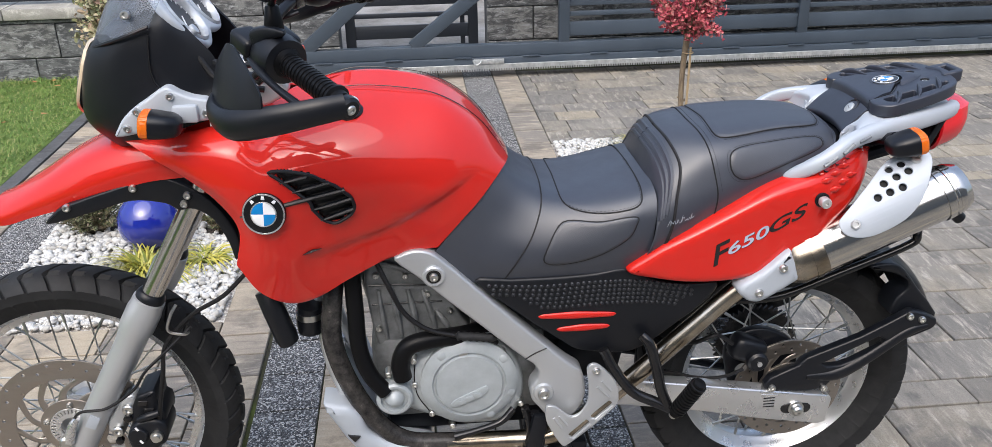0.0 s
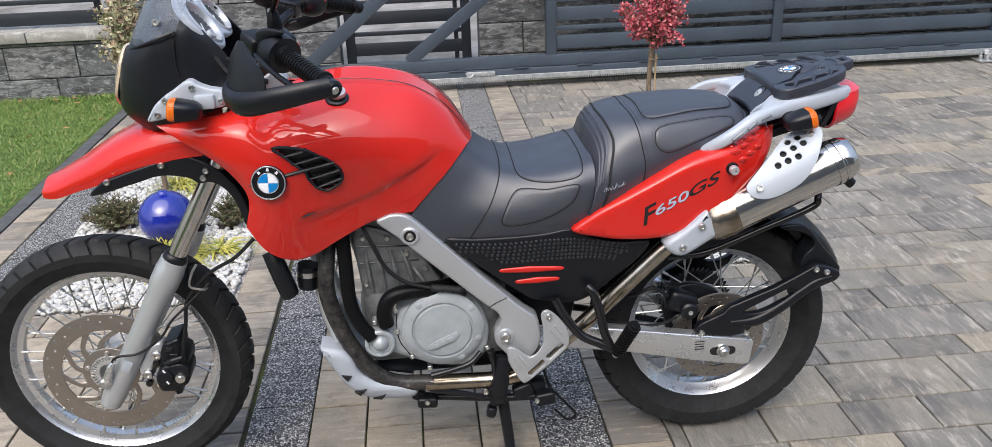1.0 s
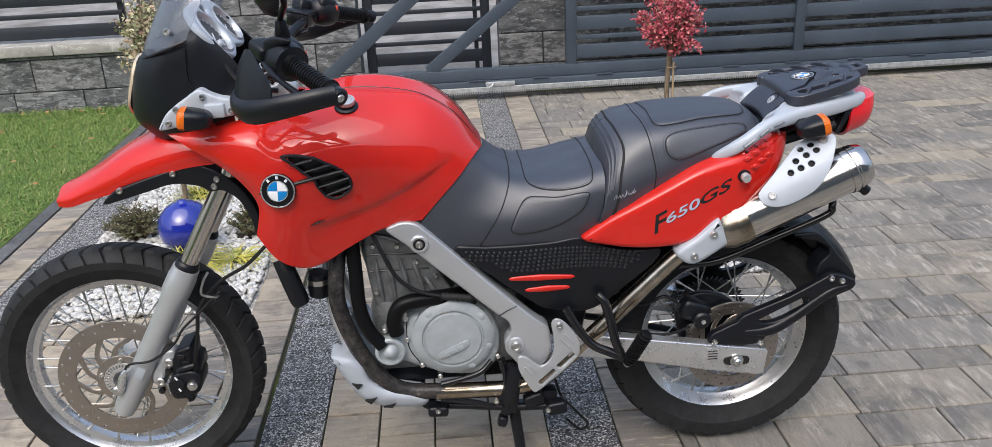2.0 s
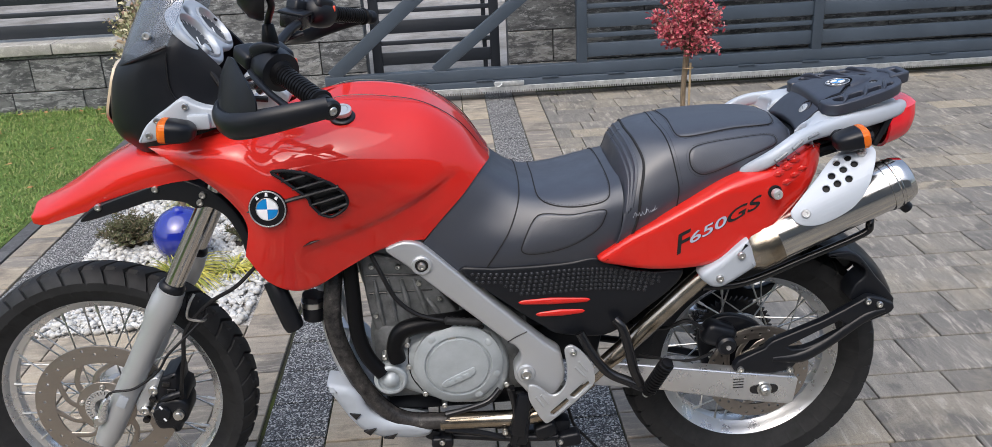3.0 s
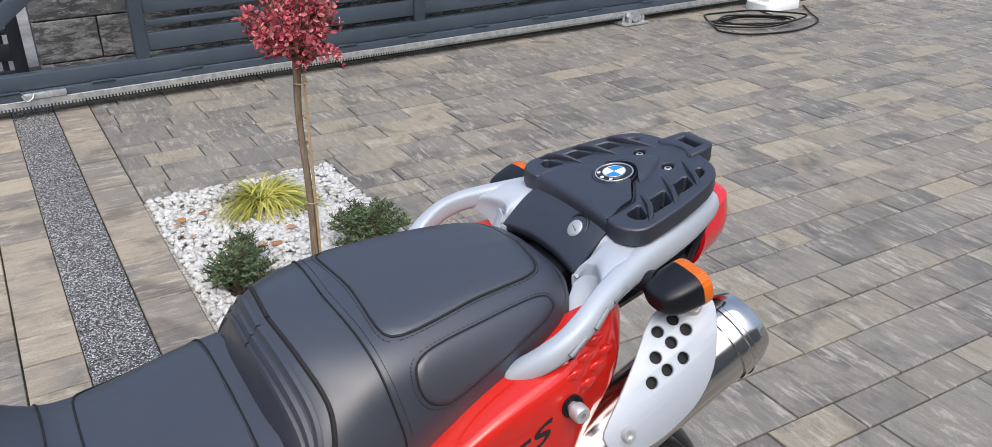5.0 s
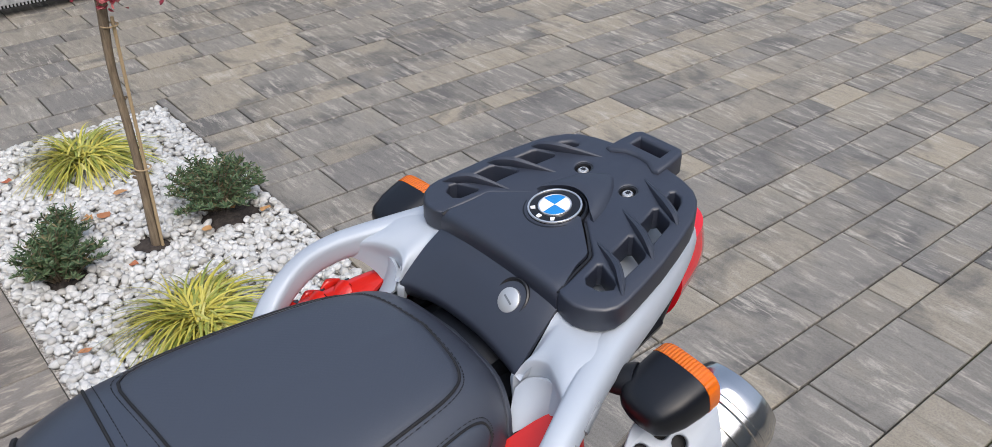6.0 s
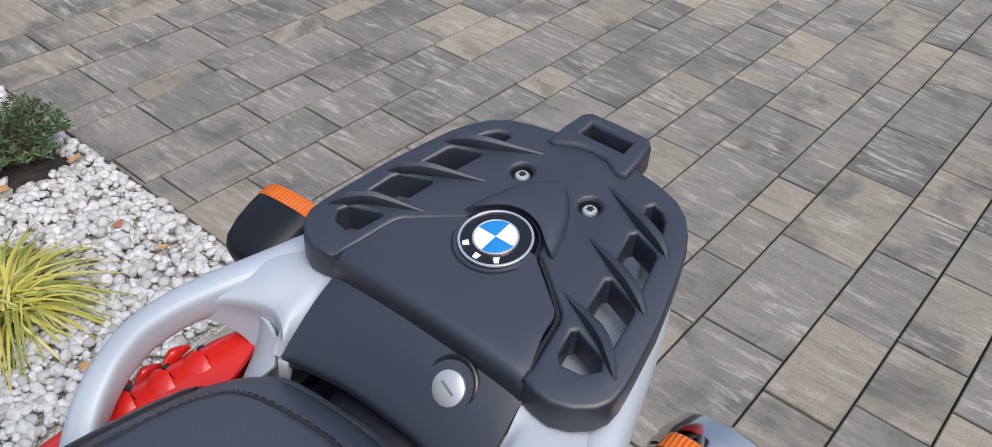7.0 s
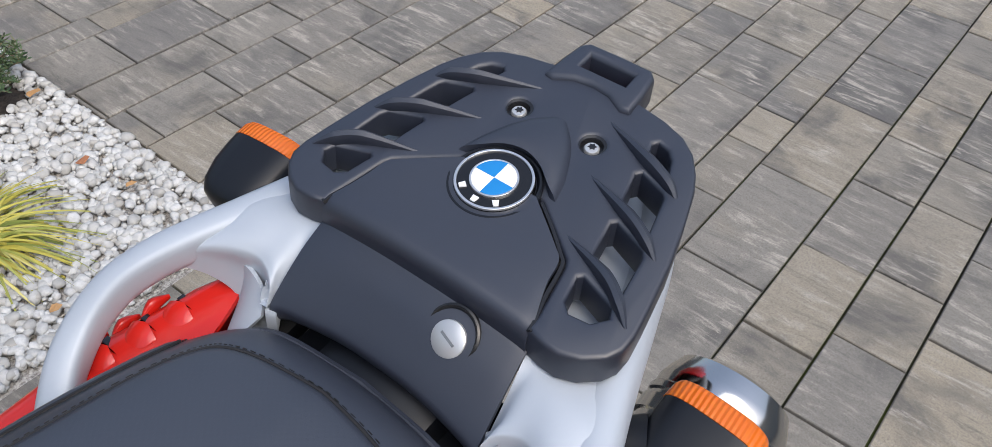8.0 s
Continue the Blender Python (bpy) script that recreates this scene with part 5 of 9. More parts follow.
def roundel(at, axis, r, parent, tilt=0.0):
    turn = Vector((0, 0, 1)).rotation_difference(Vector(axis)).to_matrix().to_4x4()
    to = Matrix.Translation(at) @ turn @ pose(0, 0, 0, 0, 0, tilt)
    bm = bmesh.new()
    lathe(bm, [(r, -0.004), (r, 0.002), (r * 0.96, 0.004), (r * 0.3, 0.0046), (0.0005, 0.0047)], (0, 0, 0), (0, 0, 1), 40)
    bm.transform(to)
    d = part("badge", bm, BLACK_GLOSS, parent, "round black badge with blue and white quarters")
    part("badge_ring", plate([ring2(0, 0, r * 0.97, 48), ring2(0, 0, r * 0.9, 48)], 0.002, 0.0004, to @ Matrix.Translation((0, 0, 0.0042))), ALU, d)
    part("badge_inner_ring", plate([ring2(0, 0, r * 0.6, 40), ring2(0, 0, r * 0.55, 40)], 0.002, 0.0003, to @ Matrix.Translation((0, 0, 0.005))), ALU, d)
    for k in range(4):
        q = [(0, 0)] + [(r * 0.55 * math.cos(a), r * 0.55 * math.sin(a)) for a in (math.pi / 2 * k + math.pi / 2 * j / 8 for j in range(9))]
        part("badge_quarter", plate([q], 0.0016, 0.0002, to @ Matrix.Translation((0, 0, 0.0052))), BLUE if k % 2 else WHITE, d)
    for a in (50, 90, 130):
        c, s = math.cos(radians(a)), math.sin(radians(a))
        q = [(r * 0.77 * c + u * s + v * c, r * 0.77 * s - u * c + v * s) for u, v in ((-r * 0.085, -r * 0.085), (r * 0.085, -r * 0.085), (r * 0.06, r * 0.085), (-r * 0.06, r * 0.085))]
        part("badge_mark", plate([q], 0.0012, 0.0002, to @ Matrix.Translation((0, 0, 0.0048))), WHITE, d)
    return d


roundel((-0.2715, -0.2255, 0.832), (-0.05, -1, 0.12), 0.037, tank_l, -5)
# side vent with fins
vent_at = lambda x, z: -0.2215 + 0.1 * max(0, x + 0.18) + 0.06 * max(0, z - 0.86)
for s in (1, -1):
    vent = part("side_vent", panel(round2(VENT, 1), lambda x, z: vent_at(x, z) + 0.016, 0.006, 0.03, 0), DECAL, moto, "black air vent with slanted fins")
    part("vent_frame", tube(bmesh.new(), [(x, vent_at(x, z) - 0.0005, z) for x, z in VENT], 0.0032, 8, 3, True), BLACK, vent)
    for pts in ([(-0.24, 0.883), (-0.213, 0.888), (-0.194, 0.892)], [(-0.221, 0.866), (-0.19, 0.872), (-0.159, 0.879)], [(-0.313, 0.826), (-0.239, 0.843), (-0.188, 0.854), (-0.134, 0.864)], [(-0.193, 0.832), (-0.161, 0.838), (-0.124, 0.847)], [(-0.179, 0.812), (-0.152, 0.819), (-0.122, 0.828)]):
        n = len(pts)
        part("fin", tube(bmesh.new(), [(x, vent_at(x, z) + (0.002 if k else -0.001), z) for k, (x, z) in enumerate(pts)], [0.0015] + [0.0042] * (n - 1), 8, 6, flat=1.6, up=(0, 1, 0)), BLACK, vent)
    if s < 0:
        for ob in [vent] + list(vent.children):
            ob.data = flip_y(ob.data, ob.name)
part("fairing_slot", tube(bmesh.new(), [(x, -0.209, z) for x, z in [(-0.218, 0.742), (-0.202, 0.749), (-0.184, 0.753)]], [0.001, 0.005, 0.001], 8, flat=0.5), DECAL, moto)

# seat
SEAT = [
    [(0.162, 0, 0.842), (0.158, -0.06, 0.845), (0.142, -0.112, 0.842), (0.1, -0.146, 0.802), (0.058, -0.16, 0.762), (0.012, -0.165, 0.708)],
    [(0.2, 0, 0.815), (0.198, -0.07, 0.812), (0.186, -0.118, 0.798), (0.148, -0.15, 0.752), (0.095, -0.166, 0.705), (0.05, -0.165, 0.652)],
    [(0.245, 0, 0.793), (0.243, -0.09, 0.788), (0.236, -0.135, 0.77), (0.21, -0.162, 0.725), (0.175, -0.17, 0.682), (0.14, -0.165, 0.643)],
    [(0.31, 0, 0.79), (0.31, -0.11, 0.785), (0.308, -0.155, 0.764), (0.3, -0.174, 0.72), (0.285, -0.174, 0.68), (0.268, -0.165, 0.643)],
    [(0.375, 0, 0.8), (0.375, -0.12, 0.795), (0.375, -0.164, 0.773), (0.37, -0.178, 0.733), (0.36, -0.178, 0.69), (0.35, -0.168, 0.648)],
    [(0.43, 0, 0.815), (0.43, -0.12, 0.806), (0.43, -0.16, 0.78), (0.425, -0.172, 0.74), (0.42, -0.172, 0.7), (0.41, -0.165, 0.66)],
]
PILLION = [
    [(0.425, 0, 0.8), (0.425, -0.07, 0.798), (0.43, -0.12, 0.78), (0.43, -0.165, 0.75), (0.42, -0.176, 0.705), (0.4, -0.17, 0.66)],
    [(0.426, 0, 0.826), (0.428, -0.07, 0.821), (0.432, -0.135, 0.793), (0.428, -0.175, 0.755), (0.42, -0.181, 0.71), (0.405, -0.174, 0.666)],
    [(0.438, 0, 0.862), (0.442, -0.075, 0.856), (0.45, -0.138, 0.824), (0.445, -0.172, 0.775), (0.444, -0.179, 0.73), (0.438, -0.174, 0.688)],
    [(0.47, 0, 0.887), (0.476, -0.085, 0.88), (0.486, -0.138, 0.85), (0.48, -0.165, 0.8), (0.482, -0.174, 0.755), (0.48, -0.17, 0.712)],
    [(0.545, 0, 0.895), (0.545, -0.09, 0.89), (0.545, -0.135, 0.868), (0.55, -0.157, 0.822), (0.552, -0.164, 0.785), (0.552, -0.16, 0.748)],
    [(0.65, 0, 0.902), (0.65, -0.085, 0.897), (0.65, -0.124, 0.874), (0.653, -0.143, 0.842), (0.655, -0.149, 0.818), (0.655, -0.146, 0.79)],
    [(0.745, 0, 0.899), (0.743, -0.075, 0.894), (0.74, -0.109, 0.873), (0.74, -0.124, 0.852), (0.74, -0.128, 0.838), (0.74, -0.125, 0.82)],
    [(0.797, 0, 0.884), (0.793, -0.065, 0.88), (0.786, -0.094, 0.863), (0.78, -0.105, 0.85), (0.778, -0.109, 0.84), (0.778, -0.105, 0.825)],
    [(0.812, 0, 0.842), (0.806, -0.055, 0.843), (0.797, -0.078, 0.838), (0.79, -0.088, 0.832), (0.789, -0.09, 0.826), (0.789, -0.088, 0.815)],
]


def full(rows):
    return [list(reversed(mirrored(r[1:]))) + r for r in rows]


def cushion(name, rows, label):
    g = surface(full(rows), 6, 7)
    return part(name, sheet(bmesh.new(), g, 0.004), LEATHER, moto, label, 60), rows


def on(rows, s, u):
    """The place on a cushion at station s and at u along the row, both in control-point steps, and the way out of it."""
    def at(a, b):
        b = abs(b)
        cols = [spline(r, 8) for r in rows]
        k = b * 8
        i = min(int(k), len(cols[0]) - 2)
        line = [c[i].lerp(c[i + 1], k - i) for c in cols]
        l8 = spline(line, 8)
        k = a * 8
        i = min(int(k), len(l8) - 2)
        return l8[i].lerp(l8[i + 1], k - i)
    p = at(s, u)
    ds = at(min(s + 0.05, len(rows) - 1), u) - at(max(s - 0.05, 0), u)
    du = at(s, min(abs(u) + 0.05, 5)) - at(s, max(abs(u) - 0.05, 0))
    n = ds.cross(du).normalized()
    if n.dot(Vector((0, -0.5, 1))) < 0:
        n = -n
    if u < 0:
        p, n = Vector((p.x, -p.y, p.z)), Vector((n.x, -n.y, n.z))
    return p, n


def seam(rows, path, parent, r=0.0014, lift=0.0008, closed=False, mat=None, name="seam", n=6):
    pts = []
    for s, u in [(p.x, p.y) for p in spline([(a, b, 0) for a, b in path], n, closed)]:
        p, nn = on(rows, max(0, min(s, len(rows) - 1)), max(-5, min(u, 5)))
        pts.append(p + nn * lift)
    return part(name, tube(bmesh.new(), pts, r, 6, 1, closed, smooth=False), mat or THREAD, parent)


def stitches(rows, path, parent, closed=False, n=14):
    """A row of single stitches beside a seam."""
    pts = []
    for s, u in [(p.x, p.y) for p in spline([(a, b, 0) for a, b in path], n, closed)]:
        p, nn = on(rows, max(0, min(s, len(rows) - 1)), max(-5, min(u, 5)))
        pts.append(p + nn * 0.0007)
    bm = bmesh.new()
    for a, b in zip(pts, pts[1:]):
        k = max(1, int((b - a).length / 0.0045))
        for i in range(k):
            tube(bm, [a.lerp(b, i / k), a.lerp(b, (i + 0.55) / k)], 0.00042, 4)
    part("stitching", bm, THREAD, parent)


def inset(rows, path, parent, mat, name, lift=0.0025, n=6):
    """A raised seat panel filling a closed path on a cushion."""
    loop = spline([(a, b, 0) for a, b in path], n, True)
    c = sum((Vector(p) for p in loop), Vector()) / len(loop)
    bm = bmesh.new()
    rings = []
    for k, (f, h) in enumerate(((1.0, 0.0), (0.97, 0.7), (0.9, 1.0), (0.7, 1.0), (0.45, 1.0), (0.2, 1.0))):
        ring = []
        for p in loop:
            q = c.lerp(p, f)
            pt, nn = on(rows, max(0, min(q.x, len(rows) - 1)), max(-5, min(q.y, 5)))
            ring.append(bm.verts.new(pt + nn * (lift * h + 0.0002)))
        rings.append(ring)
    for a, b in zip(rings, rings[1:]):
        for k in range(len(a)):
            bm.faces.new((a[k], a[(k + 1) % len(a)], b[(k + 1) % len(a)], b[k]))
    bm.faces.new(rings[-1])
    return part(name, bm, mat, parent, smooth=60)


rider, _ = cushion("rider_seat", SEAT, "black vinyl rider seat with stitched panels")
pillion, _ = cushion("pillion_seat", PILLION, "black vinyl pillion seat with stitched panels")
top_r = [(2.35, 1.55), (2.2, 0.0), (2.35, -1.55), (3.3, -1.95), (4.3, -1.9), (4.55, -1.2), (4.6, 0), (4.55, 1.2), (4.3, 1.9), (3.3, 1.95)]
seam(SEAT, top_r, rider, closed=True)
stitches(SEAT, [(2.35 + (s - 3.4) * 0.0 + (s - 2.35) * 0.98, u * 0.95) for s, u in top_r], rider, True, 10)
for w in (1, -1):
    side_r = [(2.35, w * 2.35), (3.3, w * 2.3), (4.25, w * 2.35), (4.3, w * 2.7), (4.05, w * 3.3), (3.2, w * 3.9), (2.55, w * 4.1), (2.3, w * 3.6)]
    inset(SEAT, side_r, rider, CARBON, "side_panel")
    seam(SEAT, side_r, rider, closed=True)
    seam(SEAT, [(1.55, w * 0.0), (1.6, w * 1.5), (1.75, w * 2.6), (1.85, w * 3.4), (2.0, w * 5)], rider)
    panel_p = [(4.4, w * 2.0), (5.2, w * 1.85), (6.0, w * 1.8), (6.3, w * 2.05), (6.2, w * 2.6), (5.4, w * 3.15), (4.6, w * 3.45), (4.3, w * 3.1), (4.22, w * 2.5)]
    inset(PILLION, panel_p, pillion, CARBON, "side_panel")
    seam(PILLION, panel_p, pillion, closed=True)
    stitches(PILLION, [(5.2 + (s - 5.2) * 1.06, 2.6 * w + (u - 2.6 * w) * 1.12) for s, u in panel_p], pillion, True, 8)
    seam(PILLION, [(3.75, w * 0.02), (3.8, w * 1.4), (3.85, w * 2.4), (3.9, w * 3.6), (3.85, w * 4.6)], pillion)
    stitches(PILLION, [(3.85, w * 0.02), (3.9, w * 1.4), (3.95, w * 2.4), (4.0, w * 3.6)], pillion)
    seam(PILLION, [(2.8, w * 0.02), (2.8, w * 1.2), (2.75, w * 2.2), (2.6, w * 3.2), (2.3, w * 4.2), (2.0, w * 5)], pillion, 0.003)
    for d in (0.0, 0.32, 0.6):
        seam(PILLION, [(2.45 - d, w * 0.02), (2.42 - d, w * 1.0), (2.35 - d, w * 1.75), (2.2 - d * 0.9, w * 2.5), (1.95 - d * 0.8, w * 3.2)], pillion, 0.005, -0.001, mat=LEATHER, name="rib")
top_p = [(4.15, 1.3), (4.1, 0), (4.15, -1.3), (5.2, -1.2), (6.0, -1.1), (6.35, -0.8), (6.5, 0), (6.35, 0.8), (6.0, 1.1), (5.2, 1.2)]
inset(PILLION, top_p, pillion, CARBON, "top_panel")
seam(PILLION, top_p, pillion, closed=True)
stitches(PILLION, [(5.3 + (s - 5.3) * 1.04, u * 1.07) for s, u in top_p], pillion, True, 10)
seam(PILLION, [(7.1, 4.8), (7.15, 2.5), (7.3, 1.2), (7.35, 0), (7.3, -1.2), (7.15, -2.5), (7.1, -4.8)], pillion, 0.0032, mat=LEATHER, name="piping")
bm = bmesh.new()
box(bm, (0.45, 0, 0.7), (0.64, 0.24, 0.1), 0.02, (0, -8, 0))
box(bm, (0.812, 0, 0.828), (0.115, 0.15, 0.036), 0.01)
part("seat_base", bm, BLACK, moto)
# signature on the seat, kept as a plain scrawl
bm = bmesh.new()
sx = [(0.446, 0.744), (0.451, 0.756), (0.452, 0.745), (0.453, 0.754), (0.456, 0.748), (0.459, 0.755), (0.461, 0.748), (0.464, 0.751), (0.465, 0.757), (0.468, 0.75), (0.471, 0.752), (0.474, 0.765), (0.472, 0.752), (0.476, 0.762), (0.479, 0.754), (0.482, 0.758), (0.484, 0.754), (0.487, 0.761), (0.488, 0.756), (0.491, 0.768), (0.49, 0.758), (0.495, 0.763)]
tube(bm, [(x, -0.1815 + 0.0, z) for x, z in sx], 0.0004, 4, 3)
part("embroidery", bm, SILVER_PLASTIC, pillion, "pale embroidered scrawl")

# ---- tail, exhaust, engine ----
tail_y = lambda x, z: -0.188 - 0.01 * math.sin(max(0, min(1, (x - 0.37) / 0.4)) * math.pi) + 0.3 * max(0, x - 0.735) + 0.5 * max(0, x - 0.812) + 0.28 * max(0, z - 0.8)
tail_pts = [(x, z) for x, y, z in [(0.374, -0.19, 0.66), (0.402, -0.192, 0.68), (0.442, -0.195, 0.706), (0.499, -0.197, 0.735), (0.57, -0.197, 0.772), (0.642, -0.193, 0.807), (0.731, -0.18, 0.83), (0.801, -0.163, 0.853), (0.836, -0.152, 0.858), (0.852, -0.15, 0.842), (0.839, -0.158, 0.802), (0.794, -0.172, 0.749), (0.723, -0.188, 0.69), (0.649, -0.194, 0.645), (0.575, -0.197, 0.628), (0.486, -0.197, 0.629), (0.421, -0.193, 0.64), (0.385, -0.19, 0.648)]]
TOP = [(x, z) for x, y, z in [(0.499, -0.197, 0.735), (0.57, -0.197, 0.772), (0.642, -0.193, 0.807), (0.731, -0.18, 0.83), (0.801, -0.163, 0.853), (0.832, -0.153, 0.858), (0.85, -0.14, 0.853)]]
shelf = []
for x, z in TOP:
    y = tail_y(x, z)
    inner = max(y + 0.006, -0.104 - 0.35 * max(0, x - 0.77))
    shelf.append([(x, y + 0.003, z - 0.012), (x, y + 0.006, z - 0.003), (x, y * 0.75 + inner * 0.25, z + 0.001), (x, y * 0.4 + inner * 0.6, z + 0.002), (x, inner, z + 0.002)])
bm = sheet(panel(tail_pts, tail_y, 0.02, 0.02, 0.012, 3), surface(shelf, 5, 5), 0.004, True)
tail_a, tail_b = both("tail_panel", bm, RED, moto, "red gloss tail side panel", 60)


def scoop(x, s, y, z, wide, long, high):
    """A pressed-out louvre: a half dome that starts flush and ends in an open lip."""
    bm = bmesh.new()
    rows = []
    for i in range(8):
        t = i / 7
        h = high * math.sin(t * math.pi / 2) ** 0.8
        w = wide / 2 * (0.35 + 0.65 * math.sin(t * math.pi / 2))
        rows.append([(x - long * 0.5 + long * t - 0.004 * abs(math.cos(a)) * t, s * (y + w * math.cos(a)), z - 0.003 + h * math.sin(a) - 0.004 * (1 - t)) for a in (math.pi * k / 12 for k in range(13))])
    return sheet(bm, [[Vector(p) for p in r] for r in rows], 0.0022, s > 0)


petals = [(0.739, 0.82), (0.759, 0.829), (0.778, 0.84), (0.758, 0.801), (0.776, 0.812), (0.794, 0.822)]
for s, par in ((1, tail_a), (-1, tail_b)):
    for x, z in petals:
        y = tail_y(x, z) - 0.0005
        part("louvre", tube(bmesh.new(), [(x - 0.012, s * y, z - 0.004), (x, s * (y - 0.002), z + 0.001), (x + 0.012, s * y, z + 0.002)], [0.002, 0.0068, 0.002], 12, 6, flat=0.6, up=(0, 1, 0)), RED, par, smooth=60)
    for x in (0.731, 0.756, 0.779):
        z = rise(x, TOP) - 0.002
        y = tail_y(x, z)
        part("louvre", scoop(x, s, y + 0.02, z + 0.002, 0.025, 0.018, 0.009), RED, par, smooth=60)
        # black plates stand in for the shade in the louvre's open mouth
        gap_pts = [(x + 0.0088, s * (y + 0.02 + 0.0118 * math.cos(a)), z + 0.001 + 0.0072 * max(0.0, math.sin(a))) for a in (math.pi * k / 12 for k in range(13))]
        bm = bmesh.new()
        bm.faces.new([bm.verts.new(p) for p in gap_pts])
        bmesh.ops.solidify(bm, geom=bm.faces[:], thickness=0.003)
        box(bm, (x + 0.0125, s * (y + 0.02), z + 0.0045), (0.0055, 0.022, 0.0016), 0.0004)
        part("louvre_gap", bm, DECAL, par)
    x, z = [(0.732, 0.785)][0]
    part("grommet", lathe(bmesh.new(), [(0.0135, -0.004), (0.0142, 0.002), (0.0115, 0.003), (0.0105, 0.001), (0.001, 0.001)], (x, s * (tail_y(x, z) - 0.001), z), (0, -s, 0), 20), BLACK, par)
    part("pannier_stud", lathe(bmesh.new(), [(0.007, 0), (0.007, 0.006), (0.0105, 0.008), (0.0105, 0.019), (0.009, 0.0215), (0.0035, 0.0215), (0.0035, 0.016), (0.001, 0.016)], (x, s * (tail_y(x, z) - 0.001), z), (0, -s, 0), 18), ZINCED, par)


def strip_text(bm, f):
    for v in bm.verts:
        v.co.y += f(v.co.x, v.co.z)
    return bm


(lx0, lz0), (lx1, lz1), (lx2, lz2) = [(0.53, 0.661), (0.56, 0.685), (0.7, 0.756)]
ang = math.degrees(math.atan2(lz2 - lz1, lx2 - lx1))
for txt, size, px, mat, sh, wide in (("F", 0.062, 0.0, DECAL, 0.45, 1.15), ("650", 0.031, 0.0325, DECAL, 0.3, 1.85), ("650", 0.031, 0.031, DECAL_SILVER, 0.3, 1.85), ("GS", 0.036, 0.113, DECAL, 0.4, 1.85)):
    c, s_ = math.cos(radians(ang)), math.sin(radians(ang))
    ox, oz = lx0 + px * c + 0.0 , lz0 + px * s_ + (0.008 if txt != "F" else 0.0)
    to = Matrix.Translation((ox, -0.0012 if mat is DECAL_SILVER else -0.0006, oz + (0.0012 if mat is DECAL_SILVER else 0.0))) @ pose(0, 0, 0, 90, 0, 0) @ pose(0, 0, 0, 0, 0, ang) @ Matrix.Diagonal((wide, 0.9, 1, 1))
    part("lettering", strip_text(lettering(txt, size, 0.0004, to, sh, 1.0), lambda x, z: tail_y(x, z)), mat, tail_a, "model lettering on the tail", 0)

# black dimpled side cover
cover_y = lambda x, z: -0.172 + 0.25 * max(0, 0.55 - z) * 0.5
cover_pts = [(0.086, 0.649), (0.155, 0.648), (0.242, 0.647), (0.316, 0.65), (0.367, 0.657), (0.404, 0.643), (0.448, 0.623), (0.508, 0.615), (0.556, 0.615), (0.542, 0.581), (0.487, 0.533), (0.434, 0.487), (0.389, 0.464), (0.328, 0.469), (0.283, 0.48), (0.253, 0.503), (0.181, 0.563)]
cov, cov_b = both("side_cover", panel(cover_pts, cover_y, 0.03, 0.025, 0.006, 3), BLACK, moto, "black plastic side cover with dimpled band")
bm = bmesh.new()
band = spline([(x, 0, z) for x, z in [(0.1, 0.64), (0.212, 0.631), (0.315, 0.633), (0.403, 0.629), (0.507, 0.61)]], 9)
for row in range(6):
    for k in range(1, len(band) - 1):
        if row > 2 and (k < 2 + row or k > 36 - row):
            continue
        p = band[k]
        x, z = p.x + (0.005 if row % 2 else 0) + 0.004 * row, p.z - 0.0092 * row - 0.001
        y = cover_y(x, z)
        r = 0.0044
        vs = [bm.verts.new((x + r * math.cos(a), y - 0.0003, z + r * math.sin(a))) for a in (0, 1.05, 2.1, 3.14, 4.19, 5.24)]
        top = [bm.verts.new((x + 0.0026 * math.cos(a), y - 0.0034, z + 0.0026 * math.sin(a))) for a in (0, 1.05, 2.1, 3.14, 4.19, 5.24)]
        for i in range(6):
            bm.faces.new((vs[i], vs[(i + 1) % 6], top[(i + 1) % 6], top[i]))
        bm.faces.new(top)
part("dimple_band", bm, BLACK_SATIN, cov, smooth=60)["kind"] = "stuff"
for pts in ([(0.217, 0.565), (0.276, 0.564), (0.347, 0.561)], [(0.253, 0.533), (0.295, 0.534), (0.336, 0.534)]):
    part("red_flash", tube(bmesh.new(), [(x, cover_y(x, z) - 0.001, z) for x, z in pts], [0.0052, 0.008, 0.0052], 12, 8, flat=0.55, up=(0, 1, 0)), RED, cov, "raised red flash")
    for (x, z), w in ((pts[0], -1), (pts[-1], 1)):
        part("flash_tip", tube(bmesh.new(), [(x, cover_y(x, z) - 0.001, z), (x + w * 0.006, cover_y(x, z) - 0.001, z), (x + w * 0.011, cover_y(x, z) - 0.0005, z)], [0.0052, 0.004, 0.0008], 12, 4, flat=0.55, up=(0, 1, 0)), RED, cov)

# frame spars
SPAR = [(-0.06, 0.706), (-0.046, 0.719), (-0.022, 0.725), (0.004, 0.72), (0.026, 0.703), (0.078, 0.65), (0.143, 0.582), (0.225, 0.5)] + [(0.266, 0.461), (0.29, 0.442), (0.297, 0.42), (0.3, 0.388), (0.292, 0.36), (0.274, 0.336), (0.25, 0.327), (0.222, 0.342), (0.206, 0.362), (0.192, 0.382), (0.191, 0.408), (0.203, 0.428), (0.205, 0.447), (0.194, 0.466)] + [(0.176, 0.48), (0.101, 0.552), (0.034, 0.616), (-0.018, 0.668)]
spar_a, spar_b = both("frame_spar", plate([round2(SPAR, 3)], 0.045, 0.006, side_at(-0.16)), SILVER, moto, "silver painted frame spar", 35)
